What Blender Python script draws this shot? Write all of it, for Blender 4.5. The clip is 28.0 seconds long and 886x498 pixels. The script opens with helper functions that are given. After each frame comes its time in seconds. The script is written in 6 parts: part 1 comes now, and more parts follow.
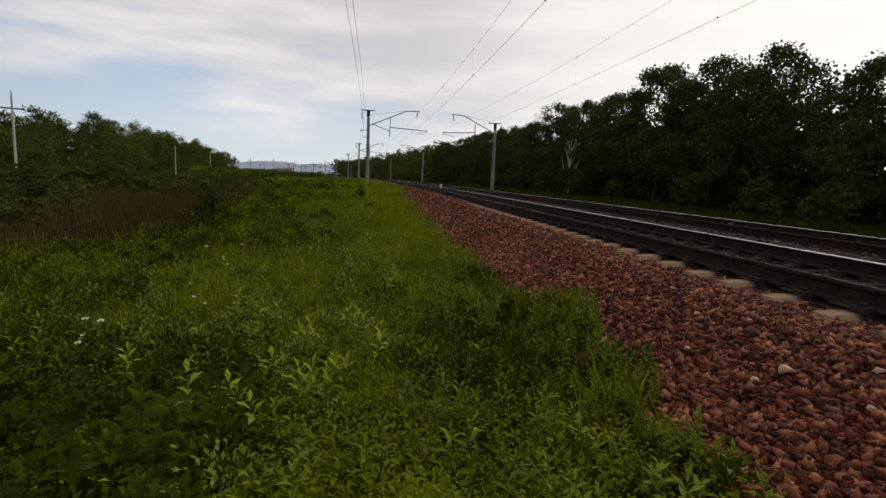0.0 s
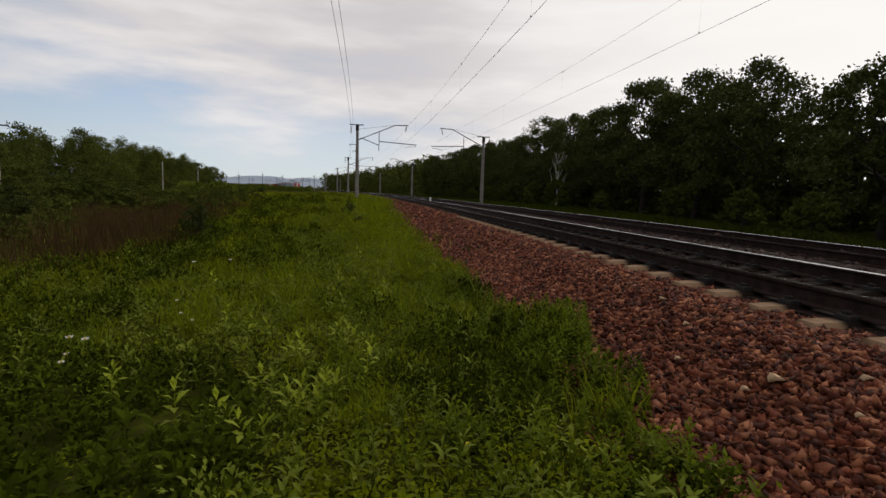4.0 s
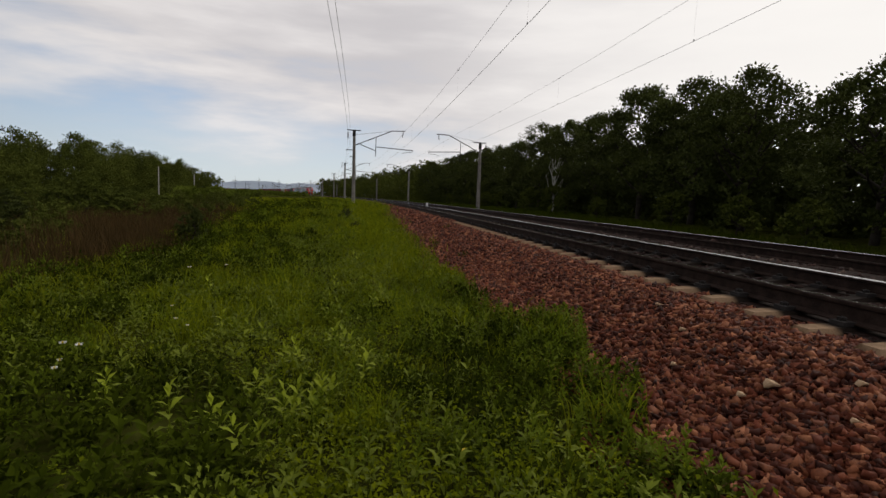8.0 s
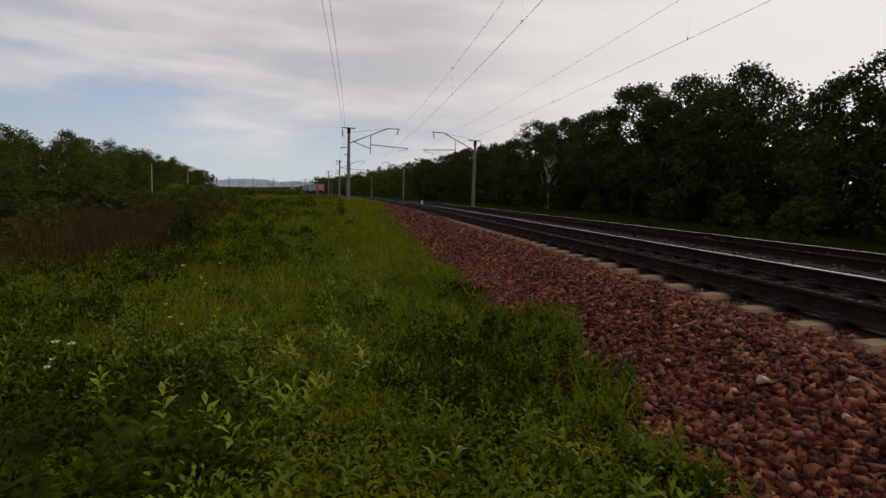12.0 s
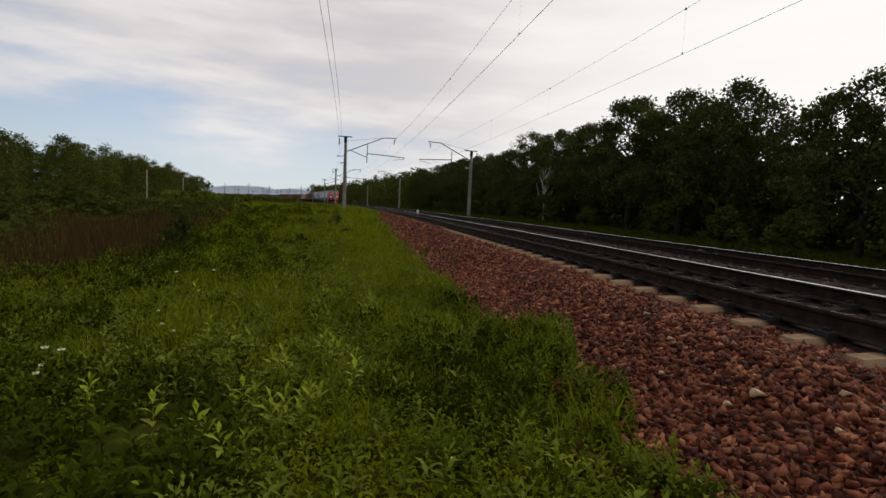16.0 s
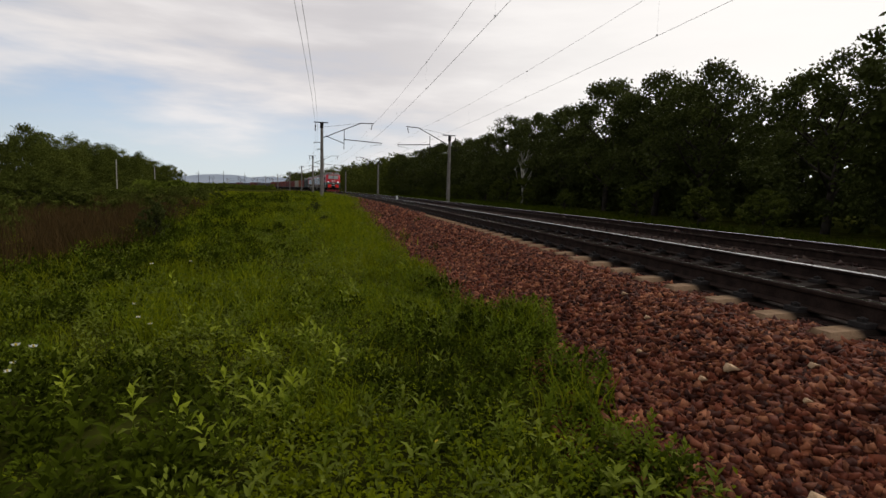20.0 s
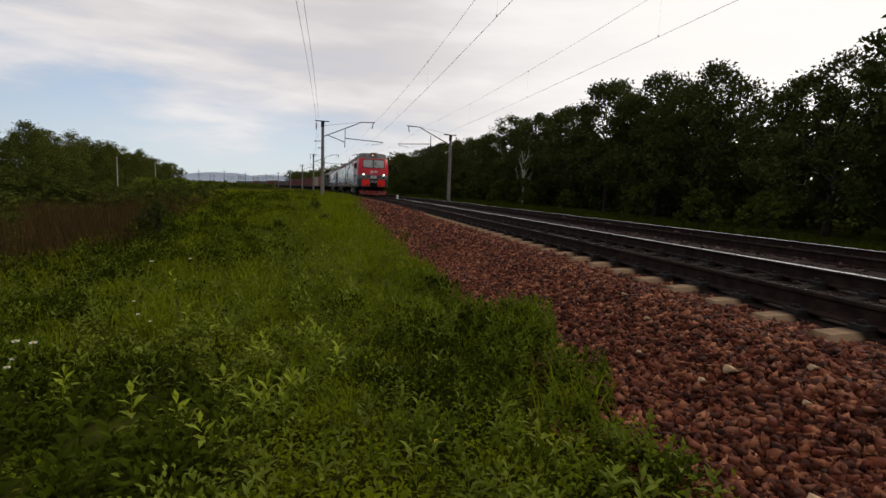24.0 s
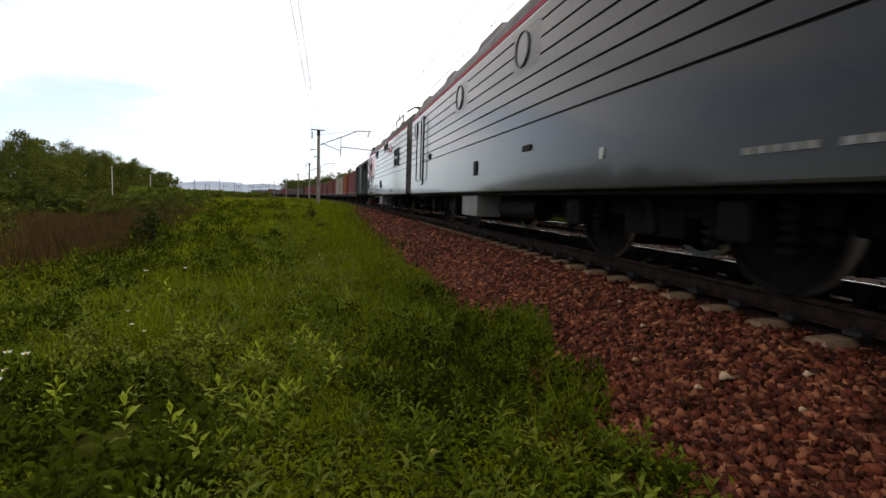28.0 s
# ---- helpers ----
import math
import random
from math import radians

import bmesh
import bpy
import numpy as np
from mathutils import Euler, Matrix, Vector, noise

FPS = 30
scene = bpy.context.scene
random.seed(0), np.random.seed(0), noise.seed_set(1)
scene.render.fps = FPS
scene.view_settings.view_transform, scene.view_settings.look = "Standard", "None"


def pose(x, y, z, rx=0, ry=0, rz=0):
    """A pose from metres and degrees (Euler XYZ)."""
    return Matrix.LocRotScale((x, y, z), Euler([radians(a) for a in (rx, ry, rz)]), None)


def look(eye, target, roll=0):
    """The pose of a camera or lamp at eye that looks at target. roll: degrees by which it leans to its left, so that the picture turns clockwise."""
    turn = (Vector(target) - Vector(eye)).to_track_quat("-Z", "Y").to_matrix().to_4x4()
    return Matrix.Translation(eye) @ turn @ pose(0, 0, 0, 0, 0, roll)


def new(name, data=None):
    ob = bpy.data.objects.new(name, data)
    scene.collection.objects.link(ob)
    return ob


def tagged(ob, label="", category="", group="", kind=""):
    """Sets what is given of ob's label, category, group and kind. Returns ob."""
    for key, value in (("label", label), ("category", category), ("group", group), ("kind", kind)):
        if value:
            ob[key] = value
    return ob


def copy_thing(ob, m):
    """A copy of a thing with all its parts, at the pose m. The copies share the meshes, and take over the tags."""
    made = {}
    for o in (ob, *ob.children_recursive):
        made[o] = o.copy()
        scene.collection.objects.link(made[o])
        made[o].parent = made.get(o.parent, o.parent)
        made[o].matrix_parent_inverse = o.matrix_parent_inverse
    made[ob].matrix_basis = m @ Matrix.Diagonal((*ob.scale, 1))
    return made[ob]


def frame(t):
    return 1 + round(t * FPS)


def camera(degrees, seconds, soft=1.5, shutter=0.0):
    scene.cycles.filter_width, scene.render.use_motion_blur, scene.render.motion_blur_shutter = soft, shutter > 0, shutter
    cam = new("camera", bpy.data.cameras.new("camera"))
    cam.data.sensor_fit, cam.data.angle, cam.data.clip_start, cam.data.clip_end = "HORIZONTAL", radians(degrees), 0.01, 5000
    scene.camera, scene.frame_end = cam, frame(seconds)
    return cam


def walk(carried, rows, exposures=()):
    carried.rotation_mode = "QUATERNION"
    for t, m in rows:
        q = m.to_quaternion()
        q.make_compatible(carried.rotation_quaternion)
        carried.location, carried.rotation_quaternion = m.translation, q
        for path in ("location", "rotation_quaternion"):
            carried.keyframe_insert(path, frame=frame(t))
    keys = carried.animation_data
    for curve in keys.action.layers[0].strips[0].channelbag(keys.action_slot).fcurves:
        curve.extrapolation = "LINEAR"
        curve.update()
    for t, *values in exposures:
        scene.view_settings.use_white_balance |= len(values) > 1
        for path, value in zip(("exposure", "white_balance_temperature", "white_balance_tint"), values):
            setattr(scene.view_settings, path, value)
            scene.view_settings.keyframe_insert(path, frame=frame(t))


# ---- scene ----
PATH = [
    (0.0, 81.9, -2.33, -6.73), (0.5, 82.05, -2.66, -6.58), (1.0, 83.16, -2.23, -7.41), (1.5, 83.0, -2.0, -7.81),
    (2.0, 83.09, -2.2, -7.93), (2.5, 82.89, -2.29, -8.16), (3.0, 83.17, -2.01, -8.02), (3.5, 83.3, -2.0, -7.81),
    (5.5, 84.0, -1.4, -8.98), (6.0, 83.97, -1.95, -9.28), (6.5, 84.26, -1.78, -8.6), (7.0, 84.06, -1.88, -8.56),
    (7.5, 83.94, -2.12, -8.35), (8.0, 84.11, -2.0, -8.35), (8.5, 84.22, -1.96, -8.22), (9.0, 84.25, -1.85, -8.42),
    (9.5, 84.15, -1.55, -8.51), (10.0, 84.27, -1.68, -8.73), (10.5, 84.23, -1.77, -8.74), (11.0, 84.07, -1.73, -8.79),
    (11.5, 84.16, -1.73, -8.74), (12.0, 83.89, -1.95, -8.93), (12.5, 83.76, -2.41, -8.62), (14.5, 84.04, -2.39, -8.86),
    (15.0, 84.22, -2.63, -9.22), (15.5, 84.31, -3.65, -9.06), (16.0, 85.01, -2.7, -9.42), (16.5, 84.94, -2.35, -9.85),
    (17.0, 84.65, -2.0, -10.31), (17.5, 84.21, -2.26, -10.25), (18.0, 83.87, -2.57, -9.85), (18.5, 83.9, -2.17, -10.09),
    (19.0, 84.25, -1.03, -11.42), (19.5, 84.05, -1.16, -11.32), (20.0, 83.4, -1.7, -11.82), (20.5, 83.21, -1.7, -11.66),
    (21.0, 83.35, -1.39, -11.57), (21.5, 83.06, -1.23, -11.59), (23.5, 83.39, -2.03, -11.66), (24.0, 83.34, -2.07, -11.76),
    (24.5, 83.21, -2.26, -11.86), (25.0, 83.4, -2.31, -12.12), (25.5, 83.31, -2.4, -12.17), (26.0, 83.78, -2.32, -12.48),
    (26.5, 83.43, -2.24, -12.75), (27.0, 83.67, -1.58, -12.75), (27.5, 84.1, -1.96, -12.83), (28.0, 84.31, -1.91, -12.24)
]
cam = camera(84.0, 28.0, soft=1.5, shutter=0.12)
EYE = 1.484
walk(cam, [(t, pose(0, 0, EYE, rx, ry, rz)) for t, rx, ry, rz in PATH],
     [(0, 0.2, 6750, 10), (6, 0.1, 6750, 10), (8.1, 0.1, 6750, 10), (8.8, -0.1, 6750, 10), (12.4, -0.1, 6750, 10), (14.8, 0.12, 6750, 10), (20, 0.2, 6750, 10), (26.3, 0.22, 6750, 10), (26.7, 0.55, 6750, 10), (27.1, 0.95, 6750, 10), (28, 0.95, 6750, 10)])

# ---------------------------------------------------------------- sky and sun
SUN_EL, SUN_AZ = 40.0, 62.0      # degrees up, and to the right of the +y axis
world = bpy.data.worlds.new("sky")
scene.world = world
world.use_nodes = True


def build_sky():
    nt = world.node_tree
    nt.nodes.clear()
    N, L = nt.nodes.new, nt.links.new

    def math_node(op, a, b=None, clamp=False):
        n = N("ShaderNodeMath")
        n.operation, n.use_clamp = op, clamp
        for i, v in enumerate((a, b)):
            if v is None:
                continue
            if isinstance(v, (int, float)):
                n.inputs[i].default_value = v
            else:
                L(v, n.inputs[i])
        return n.outputs[0]

    def mix(fac, a, b):
        n = N("ShaderNodeMix")
        n.data_type = "RGBA"
        for sock, v in ((n.inputs[0], fac), (n.inputs[6], a), (n.inputs[7], b)):
            if isinstance(v, (int, float)):
                sock.default_value = v
            elif isinstance(v, tuple):
                sock.default_value = (*v, 1)
            else:
                L(v, sock)
        return n.outputs[2]

    def ramp(v, lo, hi):
        n = N("ShaderNodeMapRange")
        n.interpolation_type = "SMOOTHSTEP"
        n.inputs[1].default_value, n.inputs[2].default_value = lo, hi
        L(v, n.inputs[0])
        return n.outputs[0]

    sky = N("ShaderNodeTexSky")
    sky.sky_type, sky.sun_disc = "NISHITA", False
    sky.sun_elevation, sky.sun_rotation = radians(SUN_EL), radians(SUN_AZ)
    tc = N("ShaderNodeTexCoord")
    sep = N("ShaderNodeSeparateXYZ")
    L(tc.outputs["Generated"], sep.inputs[0])
    x, y, z = sep.outputs
    # the cloud sheet: directions laid on a flat layer overhead
    up = math_node("ADD", math_node("MAXIMUM", z, 0.0), 0.45)
    flat = N("ShaderNodeCombineXYZ")
    L(math_node("DIVIDE", x, up), flat.inputs[0])
    L(math_node("DIVIDE", y, up), flat.inputs[1])
    L(math_node("MULTIPLY", z, 2.0), flat.inputs[2])

    def clouds(scale, detail, off, stretch=(1, 1, 1)):
        mp = N("ShaderNodeMapping")
        mp.inputs[1].default_value, mp.inputs[3].default_value = off, stretch
        L(flat.outputs[0], mp.inputs[0])
        n = N("ShaderNodeTexNoise")
        n.inputs["Scale"].default_value, n.inputs["Detail"].default_value = scale, detail
        n.inputs["Roughness"].default_value = 0.55
        L(mp.outputs[0], n.inputs["Vector"])
        return n.outputs[0]

    big = clouds(0.9, 3, (3.1, 0.4, 0), (1, 1, 1.3))
    fine = clouds(2.6, 5, (7.3, 2.2, 0), (0.7, 1, 2.6))
    # how far the view turns towards the sun's side, 0 .. 1
    az = radians(SUN_AZ)
    sunward = math_node("ADD", math_node("MULTIPLY", x, math.sin(az)), math_node("MULTIPLY", y, math.cos(az)))
    side = math_node("MAXIMUM", sunward, -0.32)
    cover = math_node("ADD", math_node("ADD", math_node("MULTIPLY", big, 0.55), math_node("MULTIPLY", fine, 0.46)),
                      math_node("ADD", math_node("MULTIPLY", side, 0.34), math_node("MULTIPLY", z, 1.25)))
    deck = ramp(cover, 0.58, 0.86)
    shade = ramp(math_node("ADD", math_node("MULTIPLY", fine, 0.6), math_node("MULTIPLY", big, 0.4)), 0.36, 0.62)
    cloud = mix(shade, (0.55, 0.54, 0.57), (0.76, 0.745, 0.76))
    bright = mix(ramp(sunward, 0.45, 1.05), cloud, (0.90, 0.89, 0.885))
    blue = mix(ramp(z, 0.0, 0.26), (0.60, 0.68, 0.74), (0.28, 0.46, 0.74))
    tint = mix(0.88, math_out(nt, sky.outputs[0], 0.10), blue)
    col = mix(deck, tint, bright)
    bg = N("ShaderNodeBackground")
    # a low sun: the sky is dimmer on the side turned away from it
    fade = N("ShaderNodeMapRange")
    fade.interpolation_type = "SMOOTHSTEP"
    for i, v in enumerate((-0.95, 0.28, 0.42, 1.0)):
        fade.inputs[i + 1].default_value = v
    L(sunward, fade.inputs[0])
    L(fade.outputs[0], bg.inputs[1])
    L(col, bg.inputs[0])
    out = N("ShaderNodeOutputWorld")
    L(bg.outputs[0], out.inputs[0])


def math_out(nt, colour, k):
    n = nt.nodes.new("ShaderNodeVectorMath")
    n.operation = "SCALE"
    n.inputs[3].default_value = k
    nt.links.new(colour, n.inputs[0])
    return n.outputs[0]


build_sky()
sun = new("sun", bpy.data.lights.new("sun", "SUN"))
sun.data.energy, sun.data.angle, sun.data.color = 0.70, radians(30), (1.0, 0.95, 0.88)
sun_dir = Vector((math.sin(radians(SUN_AZ)) * math.cos(radians(SUN_EL)), math.cos(radians(SUN_AZ)) * math.cos(radians(SUN_EL)), math.sin(radians(SUN_EL))))
sun.matrix_world = look(sun_dir * 100, (0, 0, 0))


# ---------------------------------------------------------------- materials
MATS = {}


def material(name, dark, light, rough=0.7, scale=6.0, fine=60.0, bump=0.25, metal=0.0, spec=0.4, extra=None, space="Object", island=0.0, thin=0.0):
    """A surface whose colour wanders between two tones at two scales, with a fine relief."""
    if name in MATS:
        return MATS[name]
    m = bpy.data.materials.new(name)
    MATS[name] = m
    m.use_nodes = True
    nt = m.node_tree
    N, L = nt.nodes.new, nt.links.new
    p = nt.nodes["Principled BSDF"]
    tc = N("ShaderNodeTexCoord")
    a, b = N("ShaderNodeTexNoise"), N("ShaderNodeTexNoise")
    for n, s, d in ((a, scale, 4), (b, fine, 3)):
        n.inputs["Scale"].default_value, n.inputs["Detail"].default_value = s, d
        L(tc.outputs[space], n.inputs["Vector"])
    ma = N("ShaderNodeMath")
    ma.operation = "MULTIPLY_ADD"
    L(b.outputs[0], ma.inputs[0])
    ma.inputs[1].default_value = 0.45
    L(a.outputs[0], ma.inputs[2])
    val = ma.outputs[0]
    lo, hi = 0.50, 0.95
    if island:
        g = N("ShaderNodeNewGeometry")
        mi = N("ShaderNodeMath")
        mi.operation = "MULTIPLY_ADD"
        L(g.outputs["Random Per Island"], mi.inputs[0])
        mi.inputs[1].default_value = island
        L(val, mi.inputs[2])
        val, hi = mi.outputs[0], 0.95 + island
    r = N("ShaderNodeMapRange")
    r.inputs[1].default_value, r.inputs[2].default_value = lo, hi
    L(val, r.inputs[0])
    mx = N("ShaderNodeMix")
    mx.data_type = "RGBA"
    L(r.outputs[0], mx.inputs[0])
    mx.inputs[6].default_value, mx.inputs[7].default_value = (*dark, 1), (*light, 1)
    colour = mx.outputs[2]
    if extra:
        colour = extra(nt, tc, colour)
    L(colour, p.inputs["Base Color"])
    p.inputs["Metallic"].default_value = metal
    p.inputs["Specular IOR Level"].default_value = spec
    rr = N("ShaderNodeMapRange")
    rr.inputs[3].default_value, rr.inputs[4].default_value = max(0.02, rough - 0.12), min(1, rough + 0.12)
    L(b.outputs[0], rr.inputs[0])
    L(rr.outputs[0], p.inputs["Roughness"])
    if bump:
        bp = N("ShaderNodeBump")
        bp.inputs["Strength"].default_value, bp.inputs["Distance"].default_value = bump, 0.01
        L(b.outputs[0], bp.inputs["Height"])
        L(bp.outputs[0], p.inputs["Normal"])
    if thin:
        t = N("ShaderNodeBsdfTranslucent")
        L(colour, t.inputs[0])
        ms = N("ShaderNodeMixShader")
        ms.inputs[0].default_value = thin
        L(p.outputs[0], ms.inputs[1])
        L(t.outputs[0], ms.inputs[2])
        L(ms.outputs[0], nt.nodes["Material Output"].inputs[0])
    return m


def random_tint(dark, light):
    """Colour that differs from object to object and piece to piece."""
    def add(nt, tc, colour):
        info, geo, mx = nt.nodes.new("ShaderNodeObjectInfo"), nt.nodes.new("ShaderNodeNewGeometry"), nt.nodes.new("ShaderNodeMix")
        s = nt.nodes.new("ShaderNodeMath")
        s.operation = "ADD"
        nt.links.new(info.outputs["Random"], s.inputs[0])
        nt.links.new(geo.outputs["Random Per Island"], s.inputs[1])
        f = nt.nodes.new("ShaderNodeMath")
        f.operation = "FRACT"
        nt.links.new(s.outputs[0], f.inputs[0])
        ramp = nt.nodes.new("ShaderNodeValToRGB")
        e = ramp.color_ramp.elements
        e[0].color, e[1].color = (*dark, 1), (light[0] * 2.4, light[1] * 3.8, light[2] * 4.0, 1)
        for at, k in ((0.32, (0.46, 0.46, 0.50)), (0.62, (0.95, 0.96, 0.96)), (0.80, (1.25, 1.70, 1.75)), (0.93, (1.75, 2.6, 2.7))):
            ramp.color_ramp.elements.new(at).color = (light[0] * k[0], light[1] * k[1], light[2] * k[2], 1)
        nt.links.new(f.outputs[0], ramp.inputs[0])
        mx.data_type, mx.blend_type = "RGBA", "MULTIPLY"
        mx.inputs[0].default_value = 1.0
        nt.links.new(colour, mx.inputs[6])
        nt.links.new(ramp.outputs[0], mx.inputs[7])
        return mx.outputs[2]
    return add


M_GROUND = material("soil_and_turf", (0.020, 0.023, 0.005), (0.066, 0.072, 0.013), 1.0, 0.9, 14, 0.6, spec=0.0)
M_BALLASTBED = material("ballast_bed", (0.028, 0.010, 0.006), (0.080, 0.030, 0.017), 0.95, 3, 45, 0.9, spec=0.15)
M_STONE = material("crushed_stone", (0.072, 0.020, 0.0105), (0.205, 0.058, 0.029), 0.68, 9, 70, 0.25, spec=0.12, extra=random_tint((0.20, 0.18, 0.18), (1.05, 0.94, 0.86)))


def darken_by_rails(nt, tc, colour):
    """Blackens the sleepers between and beside the rails."""
    N, L = nt.nodes.new, nt.links.new
    sep, ab, no, ad, mr, mx = N("ShaderNodeSeparateXYZ"), N("ShaderNodeMath"), N("ShaderNodeTexNoise"), N("ShaderNodeMath"), N("ShaderNodeMapRange"), N("ShaderNodeMix")
    L(tc.outputs["Object"], sep.inputs[0])
    L(tc.outputs["Object"], no.inputs["Vector"])
    no.inputs["Scale"].default_value = 9
    ab.operation, ad.operation = "ABSOLUTE", "MULTIPLY_ADD"
    L(sep.outputs[0], ab.inputs[0])
    L(no.outputs[0], ad.inputs[0])
    ad.inputs[1].default_value = 0.12
    L(ab.outputs[0], ad.inputs[2])
    mr.inputs[1].default_value, mr.inputs[2].default_value = 1.03, 1.15
    L(ad.outputs[0], mr.inputs[0])
    mx.data_type = "RGBA"
    L(mr.outputs[0], mx.inputs[0])
    mx.inputs[6].default_value = (0.018, 0.013, 0.010, 1)
    L(colour, mx.inputs[7])
    return mx.outputs[2]


M_TIE = material("sleeper_concrete", (0.16, 0.100, 0.056), (0.31, 0.205, 0.125), 0.9, 7, 60, 0.4, spec=0.1, extra=darken_by_rails)
M_STONE_DARK = material("dark_crushed_stone", (0.030, 0.016, 0.013), (0.085, 0.045, 0.036), 0.8, 9, 70, 0.5, spec=0.2, extra=random_tint((0.4, 0.33, 0.31), (0.75, 0.60, 0.55)))
M_DARKBED = material("dark_track_bed", (0.012, 0.008, 0.006), (0.032, 0.019, 0.015), 0.95, 4, 50, 0.9, spec=0.1)
M_RAILSIDE = material("rusty_rail", (0.016, 0.010, 0.008), (0.045, 0.029, 0.023), 0.85, 8, 60, 0.4, metal=0.0, spec=0.08)
M_RAILTOP = material("polished_rail_head", (0.66, 0.65, 0.64), (0.82, 0.81, 0.80), 0.15, 12, 90, 0.03, metal=1.0)
M_IRON = material("dark_ironwork", (0.018, 0.016, 0.015), (0.045, 0.040, 0.038), 0.75, 6, 50, 0.3, metal=0.0, spec=0.12)
M_MAST = material("mast_concrete", (0.17, 0.15, 0.135), (0.31, 0.285, 0.26), 0.9, 2.5, 40, 0.3, spec=0.2)
M_POLE = material("weathered_pole_wood", (0.34, 0.31, 0.27), (0.58, 0.54, 0.48), 0.9, 2.5, 40, 0.3, spec=0.1)
M_WIRE = material("weathered_wire", (0.05, 0.05, 0.052), (0.10, 0.10, 0.10), 0.6, 5, 40, 0, metal=0.4)
M_PORCELAIN = material("insulator_glaze", (0.03, 0.016, 0.012), (0.07, 0.035, 0.025), 0.25, 8, 40, 0, spec=0.6)
M_BARK = material("bark", (0.022, 0.018, 0.014), (0.07, 0.058, 0.046), 0.95, 3, 28, 0.9, spec=0.1)
M_DEADWOOD = material("bleached_dead_wood", (0.42, 0.40, 0.36), (0.72, 0.69, 0.63), 0.9, 3, 30, 0.5, spec=0.1)
M_LEAF = material("oak_leaves", (0.034, 0.042, 0.010), (0.092, 0.110, 0.024), 0.7, 0.35, 4, 0, spec=0.06, island=0.25, thin=0.12)
M_LEAF2 = material("shrub_leaves", (0.070, 0.092, 0.012), (0.19, 0.23, 0.032), 0.8, 0.25, 5, 0, spec=0.03, island=0.12, thin=0.25)


M_LEAF3 = material("far_mixed_leaves", (0.040, 0.052, 0.010), (0.130, 0.150, 0.026), 0.8, 0.12, 1.2, 0, spec=0.03, island=0.22, thin=0.2)


def faded_patches(nt, tc, colour):
    """Broad drifts of paler, browner growth."""
    no, mr, mx = nt.nodes.new("ShaderNodeTexNoise"), nt.nodes.new("ShaderNodeMapRange"), nt.nodes.new("ShaderNodeMix")
    no.inputs["Scale"].default_value, no.inputs["Detail"].default_value = 0.33, 3
    nt.links.new(tc.outputs["Object"], no.inputs["Vector"])
    mr.inputs[1].default_value, mr.inputs[2].default_value, mr.inputs[4].default_value = 0.48, 0.68, 0.75
    nt.links.new(no.outputs[0], mr.inputs[0])
    mx.data_type = "RGBA"
    nt.links.new(mr.outputs[0], mx.inputs[0])
    nt.links.new(colour, mx.inputs[6])
    mx.inputs[7].default_value = (0.15, 0.15, 0.010, 1)
    return mx.outputs[2]


M_GRASS = material("meadow_grass", (0.028, 0.040, 0.002), (0.33, 0.380, 0.017), 0.8, 1.1, 5, 0, spec=0.01, extra=faded_patches, island=0.55, thin=0.42)
M_HERB = material("herb_leaves", (0.046, 0.064, 0.004), (0.245, 0.295, 0.032), 0.6, 1.4, 8, 0, spec=0.08, island=0.3, thin=0.25)
M_PALEHERB = material("pale_herb_leaves", (0.100, 0.132, 0.007), (0.35, 0.415, 0.026), 0.6, 3, 20, 0, spec=0.12, island=0.3, thin=0.3)
M_CLOVER = material("low_leaf_cover", (0.058, 0.076, 0.003), (0.27, 0.315, 0.013), 0.75, 1.3, 7, 0, spec=0.01, island=0.15, thin=0.4)
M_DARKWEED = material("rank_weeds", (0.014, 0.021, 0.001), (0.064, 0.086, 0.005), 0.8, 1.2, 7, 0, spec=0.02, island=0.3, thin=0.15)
M_WEED = material("dark_edge_weeds", (0.034, 0.052, 0.002), (0.165, 0.215, 0.014), 0.7, 1.2, 7, 0, spec=0.04, island=0.3, thin=0.3)
M_DRY = material("dry_brown_stalks", (0.028, 0.020, 0.007), (0.110, 0.066, 0.024), 0.9, 0.35, 1.5, 0, spec=0.05, island=0.45, thin=0.1)
# distance haze is mixed into the hills' base colour
M_HILL = material("hazed_hill", (0.28, 0.33, 0.40), (0.34, 0.39, 0.46), 1.0, 0.004, 0.03, 0, spec=0.0)
M_PETAL = material("white_petals", (0.65, 0.65, 0.6), (0.85, 0.85, 0.8), 0.6, 20, 90, 0, thin=0.3)
M_PETALY = material("yellow_petals", (0.6, 0.45, 0.02), (0.8, 0.62, 0.04), 0.6, 20, 90, 0, thin=0.3)


# ---------------------------------------------------------------- mesh helpers
def mesh_object(name, verts, faces, mat, parent=None, smooth=False):
    me = bpy.data.meshes.new(name)
    me.from_pydata(verts, [], faces)
    for m in (mat if isinstance(mat, (list, tuple)) else [mat]):
        me.materials.append(m)
    if smooth:
        me.polygons.foreach_set("use_smooth", [True] * len(me.polygons))
    me.update()
    ob = new(name, me)
    if parent:
        ob.parent = parent
    return ob


